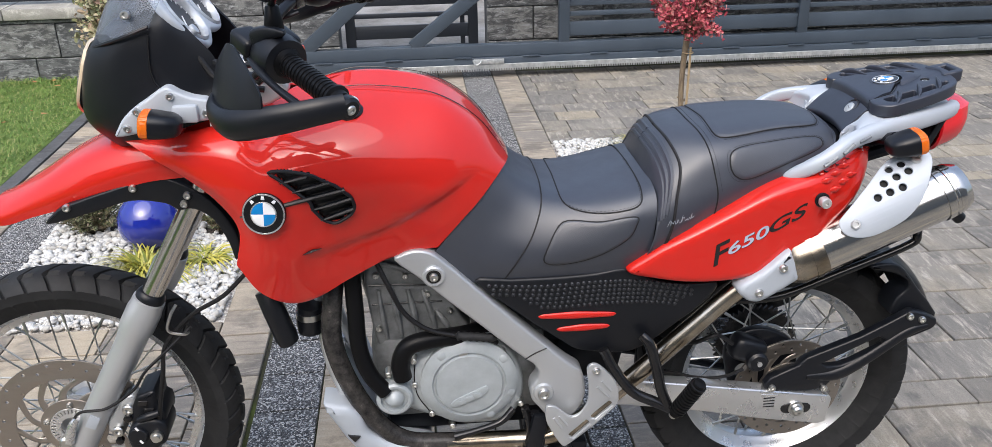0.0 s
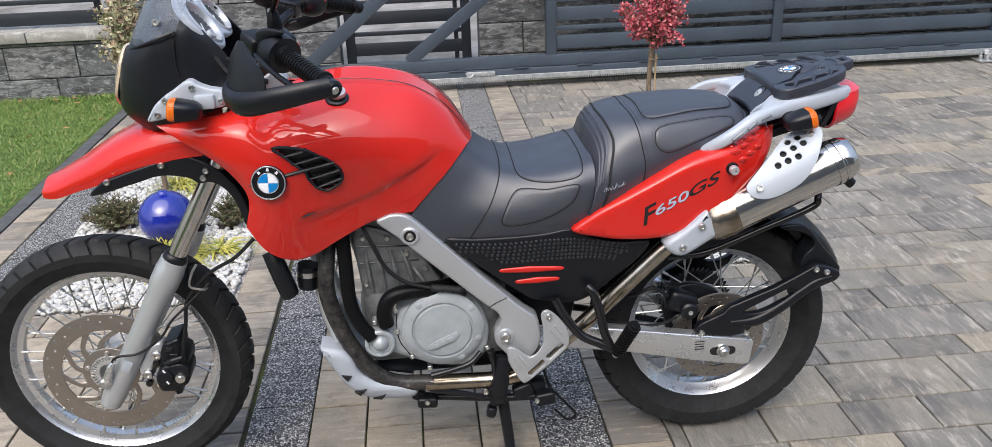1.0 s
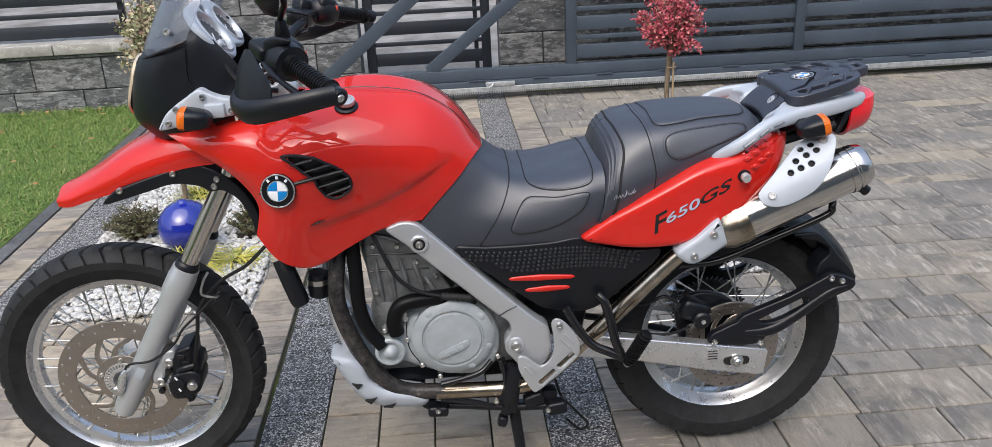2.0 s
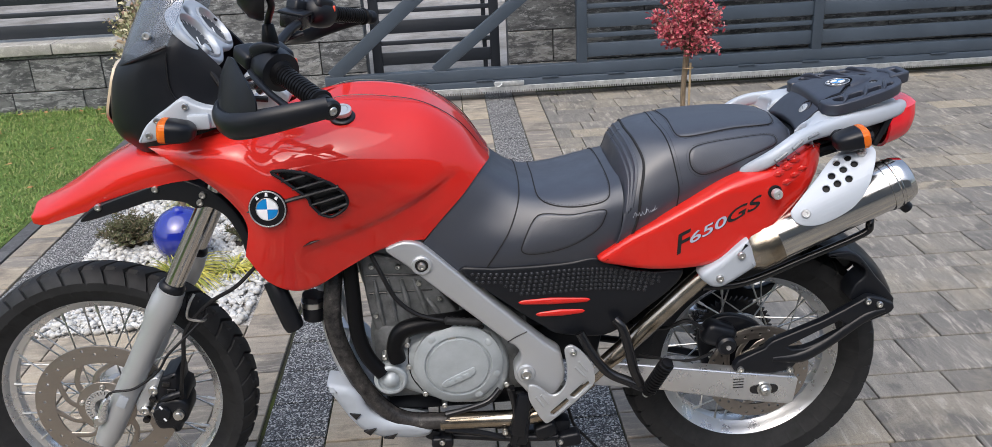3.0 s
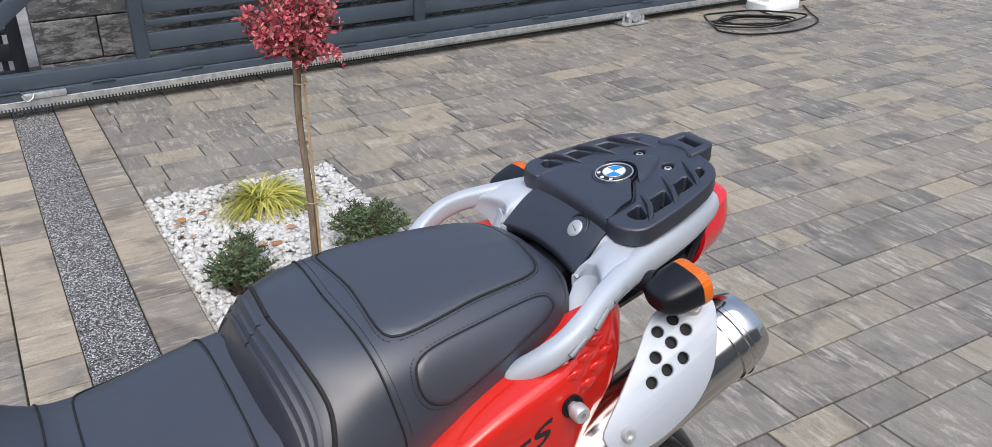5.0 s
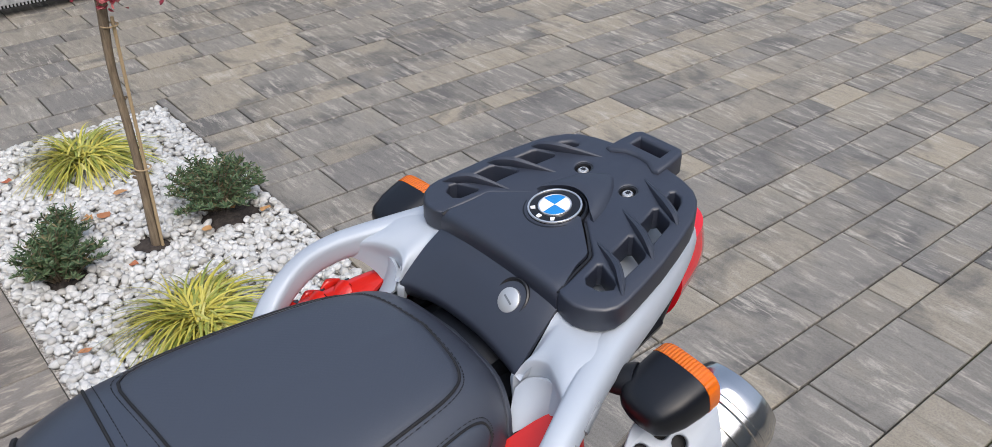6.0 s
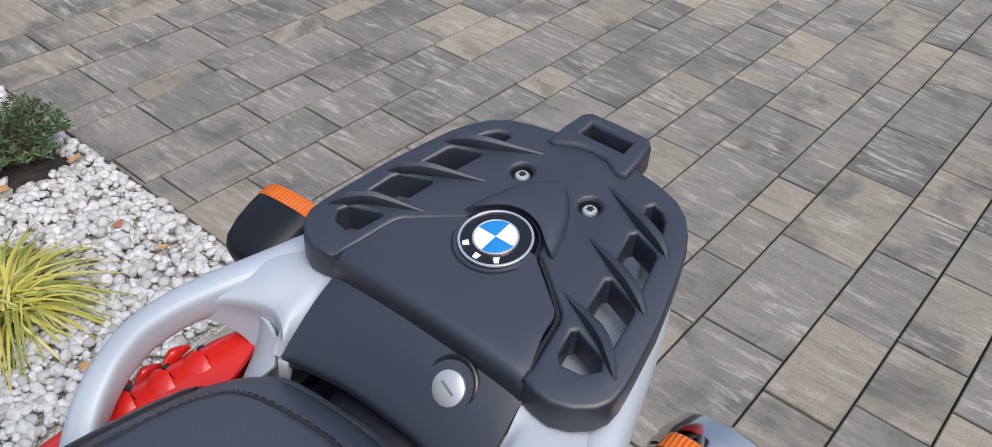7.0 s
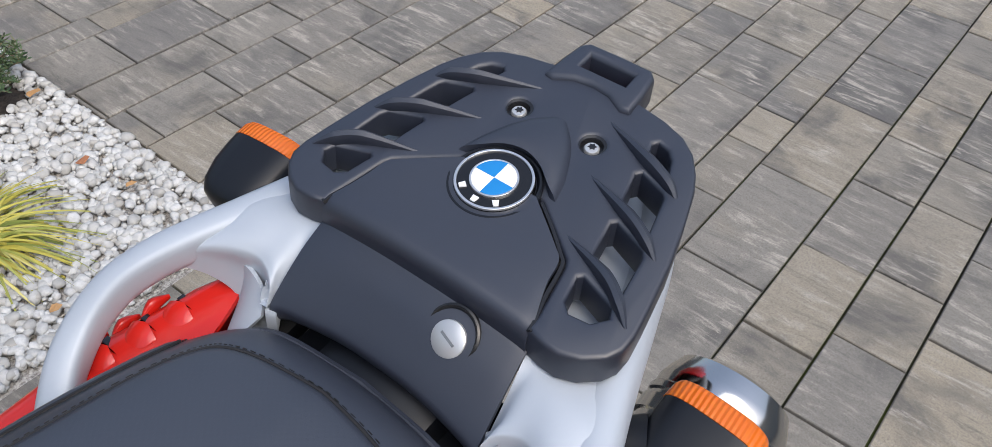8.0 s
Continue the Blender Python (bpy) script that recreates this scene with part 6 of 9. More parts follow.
for s, par in ((1, spar_a), (-1, spar_b)):
    x, z = [(0.01, 0.672)][0]
    part("pivot_boss", lathe(bmesh.new(), [(0.021, -0.004), (0.021, 0.004), (0.018, 0.006), (0.014, 0.005), (0.013, -0.002), (0.001, -0.002)], (x, s * -0.183, z), (0, -s, 0), 24), SILVER, par)
    part("boss_ring", lathe(bmesh.new(), [(0.0135, 0), (0.0135, 0.004), (0.001, 0.004)], (x, s * -0.183, z), (0, -s, 0), 20), BLACK_GLOSS, par)
    part("frame_bolt", bolt(bmesh.new(), (x, s * -0.187, z), 0.0085, 0.007, (0, -s, 0)), BOLT, par)
    x, z = [(0.215, 0.399)][0]
    part("pivot_boss", lathe(bmesh.new(), [(0.0205, -0.01), (0.0205, 0.003), (0.0185, 0.006), (0.0145, 0.0065)], (x, s * -0.182, z), (0, -s, 0), 24), SILVER, par)
    part("pivot_bolt", lathe(bmesh.new(), [(0.0125, 0), (0.0125, 0.007), (0.0105, 0.0095), (0.008, 0.0095), (0.007, 0.004), (0.001, 0.004)], (x, s * -0.186, z), (0, -s, 0), 18), BOLT, par)
for s, par in ((1, spar_a), (-1, spar_b)):
    part("spar_seam", tube(bmesh.new(), [(0.179, s * -0.1825, 0.478), (0.198, s * -0.1832, 0.49), (0.221, s * -0.1825, 0.5)], 0.0013, 6), DECAL, par)
# footrest guard plates
FP = [(0.298, 0.459), (0.31, 0.47), (0.326, 0.462), (0.345, 0.44), (0.359, 0.415), (0.363, 0.389), (0.357, 0.367), (0.314, 0.324), (0.264, 0.283), (0.249, 0.283), (0.23, 0.316), (0.218, 0.345), (0.218, 0.377), (0.237, 0.375), (0.255, 0.359), (0.27, 0.349), (0.288, 0.358), (0.301, 0.383), (0.302, 0.422)]
slot1 = [(0.308, 0.349), (0.343, 0.382), (0.349, 0.378), (0.351, 0.371), (0.317, 0.34), (0.309, 0.342)]
slot2 = [(0.264, 0.308), (0.299, 0.34), (0.305, 0.335), (0.305, 0.329), (0.272, 0.298), (0.264, 0.301)]
for s in (1, -1):
    bm = plate([round2(FP, 3), slot1, slot2], 0.008, 0.002, side_at(s * -0.2))
    fp = part("heel_guard", bm, SILVER, moto, "silver heel guard plate with slots")
    for x, z in [(0.316, 0.454)]:
        part("guard_bolt", bolt(bmesh.new(), (x, s * -0.204, z), 0.008, 0.006, (0, -s, 0)), BOLT, fp)
    for pts in ([(0.233, 0.35), (0.249, 0.324)], [(0.244, 0.354), (0.26, 0.33)], [(0.328, 0.43), (0.347, 0.405)], [(0.319, 0.417), (0.343, 0.39)], [(0.273, 0.295), (0.309, 0.329)], [(0.321, 0.336), (0.355, 0.37)]):
        part("guard_rib", tube(bmesh.new(), [(x, s * -0.204, z) for x, z in pts], 0.0028, 8), SILVER, fp)
# rear subframe and hidden structure
for s in (-1, 1):
    part("subframe_tube", tube(bmesh.new(), [(0.1, s * 0.1, 0.63), (0.45, s * 0.11, 0.68), (0.75, s * 0.1, 0.8), (0.97, s * 0.09, 0.86)], 0.013, 8), BLACK, moto)
    part("subframe_strut", tube(bmesh.new(), [(0.3, s * 0.12, 0.47), (0.5, s * 0.13, 0.6), (0.7, s * 0.12, 0.77)], 0.011, 8), BLACK, moto)
part("battery_box", box(bmesh.new(), (0.55, 0, 0.66), (0.4, 0.2, 0.1), 0.02, (0, -18, 0)), BLACK, moto)
part("tail_tray", box(bmesh.new(), (0.91, 0, 0.848), (0.24, 0.1, 0.06), 0.02, (0, -8, 0)), BLACK, moto)
part("gearbox", box(bmesh.new(), (0.35, 0, 0.55), (0.26, 0.24, 0.16), 0.02), BLACK, moto)
part("swingarm_pivot", box(bmesh.new(), (0.322, 0, 0.425), (0.15, 0.2, 0.12), 0.02, (0, 12, 0)), BLACK, moto)

# grab handles


def handle(s):
    """One casting: the grab rail, which loops out beside the seat, and the web that joins it to the tail cover."""
    rail = [(0.676, 0.139, 0.808), (0.681, 0.145, 0.817), (0.694, 0.155, 0.829), (0.713, 0.167, 0.844), (0.736, 0.1735, 0.86), (0.76, 0.172, 0.8755), (0.785, 0.163, 0.887), (0.81, 0.1525, 0.893), (0.84, 0.14, 0.897), (0.88, 0.125, 0.901), (0.93, 0.109, 0.905), (0.98, 0.092, 0.909), (1.035, 0.066, 0.912), (1.05, 0.045, 0.912)]
    size = [(0.006, 0.006), (0.011, 0.011), (0.0125, 0.013), (0.0125, 0.014), (0.012, 0.0135), (0.012, 0.0135), (0.012, 0.0135), (0.0125, 0.014), (0.013, 0.0155), (0.0135, 0.018), (0.0135, 0.019), (0.0135, 0.018), (0.012, 0.015), (0.008, 0.01)]
    line = spline([(x, s * y, z) for x, y, z in rail], 6)
    bm = bmesh.new()
    rings = []
    for i, c in enumerate(line):
        d = (line[min(i + 1, len(line) - 1)] - line[max(i - 1, 0)]).normalized()
        out = d.cross(Vector((0, 0, 1))).normalized()
        out = out if out.y * s > 0 else -out
        up = out.cross(d)
        up = up if up.z > 0 else -up
        f = min(i / 6, len(size) - 1.001)
        k = int(f)
        a, b = (size[k][j] + (size[k + 1][j] - size[k][j]) * (f - k) for j in (0, 1))
        ring = []
        for m in range(20):
            t = 2 * math.pi * m / 20
            cx, sz = math.cos(t), math.sin(t)
            # squarish section, its crown leaning in, its lower lip drawn out
            px = math.copysign(abs(cx) ** 0.62, cx) * a - 0.0025 * max(0.0, sz)
            pz = math.copysign(abs(sz) ** 0.75, sz) * b
            ring.append(bm.verts.new(c + out * px + up * (pz - b * 0.25)))
        rings.append(ring)
    for p, q in zip(rings, rings[1:]):
        for k in range(20):
            bm.faces.new((p[k], p[(k + 1) % 20], q[(k + 1) % 20], q[k]))
    bm.faces.new(rings[0])
    bm.faces.new(rings[-1])
    web = [[(0.786, 0.162, 0.879), (0.803, 0.142, 0.872), (0.812, 0.124, 0.86), (0.81, 0.11, 0.848), (0.802, 0.098, 0.838), (0.792, 0.09, 0.828)],
           [(0.786, 0.163, 0.88), (0.804, 0.141, 0.884), (0.817, 0.119, 0.881), (0.82, 0.102, 0.872), (0.8125, 0.089, 0.862), (0.804, 0.0835, 0.85)],
           [(0.787, 0.163, 0.881), (0.804, 0.141, 0.892), (0.816, 0.118, 0.895), (0.821, 0.102, 0.893), (0.8145, 0.087, 0.887), (0.8055, 0.0825, 0.874)],
           [(0.797, 0.16, 0.886), (0.809, 0.139, 0.897), (0.8195, 0.118, 0.901), (0.824, 0.102, 0.899), (0.8185, 0.0875, 0.893), (0.8085, 0.0825, 0.878)],
           [(0.818, 0.153, 0.893), (0.824, 0.135, 0.903), (0.83, 0.117, 0.907), (0.832, 0.101, 0.905), (0.828, 0.0885, 0.899), (0.816, 0.083, 0.88)],
           [(0.84, 0.143, 0.905), (0.843, 0.13, 0.91), (0.846, 0.115, 0.912), (0.847, 0.1, 0.912), (0.844, 0.088, 0.909), (0.836, 0.0815, 0.899)],
           [(0.87, 0.131, 0.911), (0.869, 0.12, 0.912), (0.868, 0.108, 0.913), (0.866, 0.097, 0.914), (0.861, 0.087, 0.915), (0.854, 0.079, 0.915)],
           [(0.9, 0.12, 0.912), (0.898, 0.11, 0.913), (0.895, 0.1, 0.914), (0.892, 0.09, 0.914), (0.888, 0.08, 0.914), (0.88, 0.072, 0.914)],
           [(0.96, 0.1, 0.914), (0.96, 0.09, 0.916), (0.96, 0.08, 0.917), (0.96, 0.068, 0.918), (0.96, 0.056, 0.919), (0.96, 0.045, 0.918)],
           [(1.04, 0.062, 0.913), (1.04, 0.053, 0.915), (1.04, 0.043, 0.916), (1.04, 0.034, 0.917), (1.04, 0.024, 0.918), (1.04, 0.015, 0.917)]]
    sheet(bm, surface([[(x, s * y, z) for x, y, z in r] for r in web], 5, 6), 0.007, s < 0)
    # its lower lip, which runs down to the inner edge of the red panel
    lip = [[(0.822, 0.125, 0.884), (0.8205, 0.108, 0.884), (0.8155, 0.0925, 0.877), (0.807, 0.0865, 0.866)],
           [(0.828, 0.129, 0.866), (0.817, 0.113, 0.866), (0.806, 0.101, 0.861), (0.794, 0.094, 0.852)],
           [(0.833, 0.131, 0.85), (0.812, 0.1165, 0.849), (0.796, 0.108, 0.845), (0.781, 0.101, 0.838)]]
    sheet(bm, surface([[(x, s * y, z) for x, y, z in r] for r in lip], 5, 5), 0.003, s < 0)
    h = part("grab_handle", bm, SILVER_PLASTIC, moto, "silver grey moulded pillion grab handle", 50)
    # slots are bars on the rail, their shade put in as a darker grey
    for x, y, z in ((0.742, 0.185, 0.856), (0.776, 0.1795, 0.877), (0.812, 0.1635, 0.889)):
        d = Vector((0.03, s * (-0.006 if x < 0.76 else -0.0125), 0.019 if x < 0.79 else 0.008)).normalized()
        c = Vector((x, s * y, z))
        part("slot", tube(bmesh.new(), [c - d * 0.014, c + d * 0.014], 0.0042, 10, flat=0.8), CAST, h)
    return h


handle(-1)
handle(1)

# luggage carrier


def carrier_z(x):
    """The carrier's top rises towards its tip."""
    return 0.9495 + (x - 0.93) * 0.165


def carrier():
    half = [(1.041, 0), (1.04, 0.035), (1.036, 0.056), (1.03, 0.073), (1.021, 0.085), (1.008, 0.0945), (0.995, 0.101), (0.97, 0.109), (0.94, 0.117), (0.905, 0.1235), (0.888, 0.126), (0.877, 0.1255), (0.868, 0.121), (0.859, 0.111), (0.854, 0.099), (0.8545, 0.088), (0.857, 0.0765)]
    notch = [(0.866, 0.0765), (0.902, 0.0695), (0.907, 0.067), (0.911, 0.062), (0.934, 0.032), (0.938, 0)]
    out = half + notch
    loop = out + [(x, -y) for x, y in reversed(out[1:-1])]
    slots = (((0.878, 0.089), (0.883, 0.083), (0.901, 0.079), (0.904, 0.082), (0.896, 0.106), (0.889, 0.109), (0.88, 0.102)),
             ((0.904, 0.106), (0.905, 0.101), (0.916, 0.078), (0.945, 0.073), (0.948, 0.076), (0.939, 0.099), (0.934, 0.102)),
             ((0.949, 0.096), (0.95, 0.091), (0.96, 0.07), (0.986, 0.064), (0.99, 0.067), (0.983, 0.086), (0.979, 0.089)),
             ((0.994, 0.083), (0.995, 0.079), (1.004, 0.062), (1.014, 0.059), (1.018, 0.062), (1.015, 0.071), (1.008, 0.077)))
    holes = []
    for s in (1, -1):
        for q in slots:
            q = [(x, s * y) for x, y in q]
            holes.append(q if s > 0 else q[::-1])
    holes += [ring2(0.991, s * 0.029, 0.0088, 24) for s in (1, -1)]
    bm = plate([loop] + [shrink(h, 0.0005) for h in holes], 0.023, 0.003, Matrix.Translation((0, 0, -0.0115)), 3)
    for v in bm.verts:
        v.co.z += carrier_z(v.co.x) - 0.07 * max(0, abs(v.co.y) - 0.095)
    c = part("luggage_carrier", bm, CARRIER, moto, "black plastic luggage carrier with slots and ribs", 40)
    for s in (1, -1):
        for pts in (((0.889, 0.119), (0.898, 0.108), (0.908, 0.092), (0.922, 0.057)), ((0.936, 0.109), (0.943, 0.098), (0.952, 0.08), (0.969, 0.042)), ((0.982, 0.096), (0.988, 0.086), (0.996, 0.067), (1.015, 0.026))):
            line = [(x, s * y, carrier_z(x) + z) for (x, y), z in zip(pts, (-0.003, 0.0005, 0.002, -0.002))]
            part("rib", tube(bmesh.new(), line, [0.0012, 0.004, 0.0042, 0.0012], 8, 6, flat=1.5), CARRIER, c)
        at = (0.991, s * 0.029, carrier_z(0.991) - 0.006)
        part("screw_well", lathe(bmesh.new(), [(0.0098, -0.004), (0.0098, 0.0052), (0.0078, 0.0045), (0.0068, 0.0008), (0.0005, 0.0008)], at, (-0.16, 0, 1), 24), DECAL, c)
        sc = part("carrier_screw", lathe(bmesh.new(), [(0.0053, -0.001), (0.0053, 0.0024), (0.0045, 0.0034), (0.0005, 0.0037)], at, (-0.16, 0, 1), 24), ZINCED, c, "bright torx screw")
        star = [(r * math.cos(math.pi * k / 6), r * math.sin(math.pi * k / 6)) for k, r in enumerate((0.0031, 0.0019) * 6)]
        part("torx_recess", plate([star], 0.001, 0.0002, Matrix.Translation(Vector(at) + Vector((0, 0, 0.0036))) @ pose(0, 0, 0, 0, -9, 0)), DECAL, sc)
    # raised lug at the tip
    lug = [(1.026, 0.034), (1.045, 0.033), (1.063, 0.0305), (1.069, 0.025), (1.0695, 0), (1.069, -0.025), (1.063, -0.0305), (1.045, -0.033), (1.026, -0.034), (1.0245, -0.027), (1.032, -0.014), (1.034, 0), (1.032, 0.014), (1.0245, 0.027)]
    bm = plate([lug, [(1.0455, 0.018), (1.0585, 0.0175), (1.0585, -0.0175), (1.0455, -0.018)]], 0.024, 0.004, Matrix.Translation((0, 0, -0.0085)), 3)
    for v in bm.verts:
        v.co.z += carrier_z(v.co.x)
    part("tip_loop", bm, CARRIER, c)
    return c


carrier_ob = carrier()
hump_g = [[(0.936, -0.036, -0.004), (0.94, -0.0305, 0.001), (0.952, -0.016, 0.003), (0.956, 0, 0.004), (0.952, 0.016, 0.003), (0.94, 0.0305, 0.001), (0.936, 0.036, -0.004)],
          [(0.955, -0.031, -0.004), (0.957, -0.024, 0.002), (0.962, -0.012, 0.0045), (0.964, 0, 0.0052), (0.962, 0.012, 0.0045), (0.957, 0.024, 0.002), (0.955, 0.031, -0.004)],
          [(0.978, -0.019, -0.004), (0.979, -0.014, 0.001), (0.98, -0.007, 0.0024), (0.98, 0, 0.0026), (0.98, 0.007, 0.0024), (0.979, 0.014, 0.001), (0.978, 0.019, -0.004)],
          [(0.995, -0.005, -0.005), (0.995, -0.003, -0.003), (0.995, -0.002, -0.002), (0.995, 0, -0.0018), (0.995, 0.002, -0.002), (0.995, 0.003, -0.003), (0.995, 0.005, -0.005)]]
part("badge_hump", sheet(bmesh.new(), [[Vector((p.x, p.y, p.z + carrier_z(p.x))) for p in r] for r in surface(hump_g, 5, 7)], 0.004), CARRIER, carrier_ob, smooth=60)
# tail cover between seat and carrier, flush with the carrier's top
COVER = []
for x, z, w, sweep, drop in ((0.84, 0.862, 0.076, 0.008, 0.009), (0.824, 0.8745, 0.0805, 0.008, 0.009), (0.8205, 0.8815, 0.0822, 0.0085, 0.009), (0.8228, 0.8865, 0.0822, 0.008, 0.0085), (0.833, 0.8985, 0.0812, 0.006, 0.0075), (0.844, 0.9105, 0.08, 0.003, 0.0065), (0.8555, 0.92, 0.0786, 0.001, 0.006), (0.8588, 0.9226, 0.0782, 0.0, 0.006), (0.8592, 0.9275, 0.078, 0.0, 0.006), (0.8592, 0.934, 0.0778, 0.0, 0.006), (0.8612, 0.9378, 0.0772, 0.0, 0.0055), (0.8655, 0.9392, 0.0758, 0.0, 0.0045), (0.876, 0.9408, 0.072, 0.0, 0.003), (0.888, 0.9427, 0.0683, 0.0, 0.0015), (0.902, 0.945, 0.0655, 0.0, 0.0008), (0.91, 0.9465, 0.0565, 0.0, 0.0006), (0.9315, 0.9502, 0.028, 0.0, 0.0)):
    COVER.append([(x - sweep * f, m * w, z - drop * f) for m, f in ((-1, 1.0), (-0.85, 0.6), (-0.4, 0.1), (0, 0.0), (0.4, 0.1), (0.85, 0.6), (1, 1.0))])
part("tail_cover", sheet(bmesh.new(), surface(COVER, 5, 6), 0.004), CARRIER, moto, "black tail cover with seat lock", 60)
# dark strip laid along the joint draws the shade of the gap
line = [(0.857, 0.0785), (0.865, 0.0765), (0.88, 0.0722), (0.902, 0.0678), (0.909, 0.062), (0.922, 0.0465), (0.9335, 0.031)]
for w in (1, -1):
    part("cover_seam", tube(bmesh.new(), [(x, w * y, carrier_z(x) - 0.0022) for x, y in line], 0.0021, 6, 4), DECAL, moto)
ax = Vector((-0.75, 0, 0.66)).normalized()
lp = Vector((0.8411, -0.0365, 0.9105))
# dark disc stands in for the shaded well round the lock
lk = part("seat_lock", lathe(bmesh.new(), [(0.018, -0.006), (0.0178, 0.0006), (0.0166, 0.0014), (0.0152, 0.0006), (0.0138, -0.0015), (0.001, -0.0015)], lp + Vector((0.0022, 0.0, 0.0025)), ax, 32), DECAL, moto, "seat lock on a disc darkened for its well's shade")
part("lock_face", lathe(bmesh.new(), [(0.0112, -0.002), (0.0112, 0.0022), (0.0105, 0.0028), (0.001, 0.003)], lp, ax, 24), ZINCED, lk, "round chrome key face")
bm = box(bmesh.new(), (0, 0, 0.0031), (0.0016, 0.0115, 0.0008))
bm.transform(Matrix.Translation(lp) @ Vector((0, 0, 1)).rotation_difference(ax).to_matrix().to_4x4() @ pose(0, 0, 0, 0, 0, -20))
part("key_slot", bm, CAST, lk)
bz = carrier_z(0.927)
part("badge_well", lathe(bmesh.new(), [(0.0305, -0.006), (0.0305, 0.003), (0.0293, 0.0042), (0.028, 0.0042), (0.0265, 0.002), (0.0265, -0.002)], (0.927, 0.0005, bz), (-0.16, 0, 1), 48, True), BLACK, carrier_ob, "raised collar round the badge")
roundel((0.927, 0.0005, bz + 0.0012), (-0.16, 0, 1), 0.0258, carrier_ob, 90)

# tail lamp, number-plate arm and rear indicators
TL = [[(1.01, y * 1.12, z - 0.004) for y, z in ((-0.075, 0.905), (-0.08, 0.87), (-0.06, 0.83), (0, 0.815), (0.06, 0.83), (0.08, 0.87), (0.075, 0.905))],
      [(1.062, y * 0.95, z - 0.004) for y, z in ((-0.07, 0.915), (-0.075, 0.88), (-0.055, 0.845), (0, 0.83), (0.055, 0.845), (0.075, 0.88), (0.07, 0.915))],
      [(1.083, y * 0.68, z - 0.002) for y, z in ((-0.06, 0.915), (-0.065, 0.89), (-0.045, 0.86), (0, 0.85), (0.045, 0.86), (0.065, 0.89), (0.06, 0.915))],
      [(1.088, y * 0.2, z) for y, z in ((-0.05, 0.91), (-0.05, 0.895), (-0.03, 0.88), (0, 0.875), (0.03, 0.88), (0.05, 0.895), (0.05, 0.91))]]
TL = [r + [(r[0][0], 0, r[0][2] + 0.004), r[0]] for r in TL]
bm = sheet(bmesh.new(), surface(TL, 5, 5), 0.006)
part("tail_lamp", bm, REDLENS, moto, "red tail lamp lens", 60)
bm = bmesh.new()
box(bm, (0.985, 0, 0.872), (0.07, 0.14, 0.056), 0.014)
box(bm, (0.995, -0.084, 0.866), (0.014, 0.01, 0.07), 0.004, (0, 25, 0))
part("lamp_bracket", bm, BLACK, moto)


def pod_rings(bm, stations, way):
    """A rounded-box body along x: stations (x, half width, half height)."""
    rings = []
    for x, a, b in stations:
        ring = []
        for k in range(28):
            t = 2 * math.pi * k / 28
            c, q = math.cos(t), math.sin(t)
            ring.append(bm.verts.new((way * x, math.copysign(abs(c) ** 0.6, c) * a, math.copysign(abs(q) ** 0.62, q) * b)))
        rings.append(ring)
    for p, q in zip(rings, rings[1:]):
        for k in range(28):
            bm.faces.new((p[k], p[(k + 1) % 28], q[(k + 1) % 28], q[k]))
    bm.faces.new(rings[0])
    bm.faces.new(rings[-1])
    return bm


def indicator(at, s, rear, label):
    """A black pod with a ribbed amber lens, on a short rubber stalk."""
    way = 1 if rear else -1
    lean = pose(*at, 0, (-14 if rear else 8), s * way * 4)
    bm = pod_rings(bmesh.new(), ((-0.037, 0.011, 0.008), (-0.034, 0.02, 0.0125), (-0.027, 0.0255, 0.0165), (-0.012, 0.0298, 0.0195), (0.004, 0.0312, 0.0212), (0.0125, 0.0314, 0.0215)), way)
    bm.transform(lean)
    pod = part("indicator", bm, BLACK, moto, label, 50)
    bm = pod_rings(bmesh.new(), ((0.0128, 0.0317, 0.0218), (0.0225, 0.0314, 0.0214), (0.0262, 0.0298, 0.02), (0.028, 0.027, 0.017), (0.0286, 0.018, 0.01)), way)
    bm.transform(lean)
    part("lens", bm, AMBER, pod, "amber ribbed lens", 50)
    a = Vector(at)
    bm = tube(bmesh.new(), [a + Vector((-0.012 * way, -s * 0.024, 0)), a + Vector((-0.022 * way, -s * 0.045, -0.005)), a + Vector((-0.026 * way, -s * 0.075, -0.016 if rear else 0.003))], [0.017, 0.0125, 0.0135], 14, flat=0.85)
    part("stalk", bm, BLACK, pod)


for s in (-1, 1):
    indicator((0.887, s * 0.178, 0.882), s, True, "rear indicator with black pod")

# exhaust
bm = bmesh.new()
tube(bm, [(-0.175, -0.1, 0.66), (-0.185, -0.13, 0.6), (-0.19, -0.14, 0.52), (-0.165, -0.14, 0.42), (-0.12, -0.14, 0.33), (-0.06, -0.14, 0.275), (0.04, -0.14, 0.262)], 0.0195, 16)
part("header_guard", bm, BURNT, moto, "black heat-stained header pipe")
bm = bmesh.new()
tube(bm, [(0.02, -0.14, 0.262), (0.12, -0.14, 0.258), (0.2, -0.142, 0.258), (0.27, -0.145, 0.276), (0.33, -0.148, 0.325), (0.42, -0.15, 0.41), (0.52, -0.155, 0.51), (0.6, -0.16, 0.59), (0.66, -0.16, 0.635)], 0.02, 18)
part("exhaust_pipe", bm, STEEL, moto, "heat-tinted steel exhaust pipe")
MUFF0, MUFF1 = Vector((0.705, -0.165, 0.652)), Vector((1.005, -0.165, 0.785))
mdir = (MUFF1 - MUFF0).normalized()
ml = (MUFF1 - MUFF0).length
bm = bmesh.new()
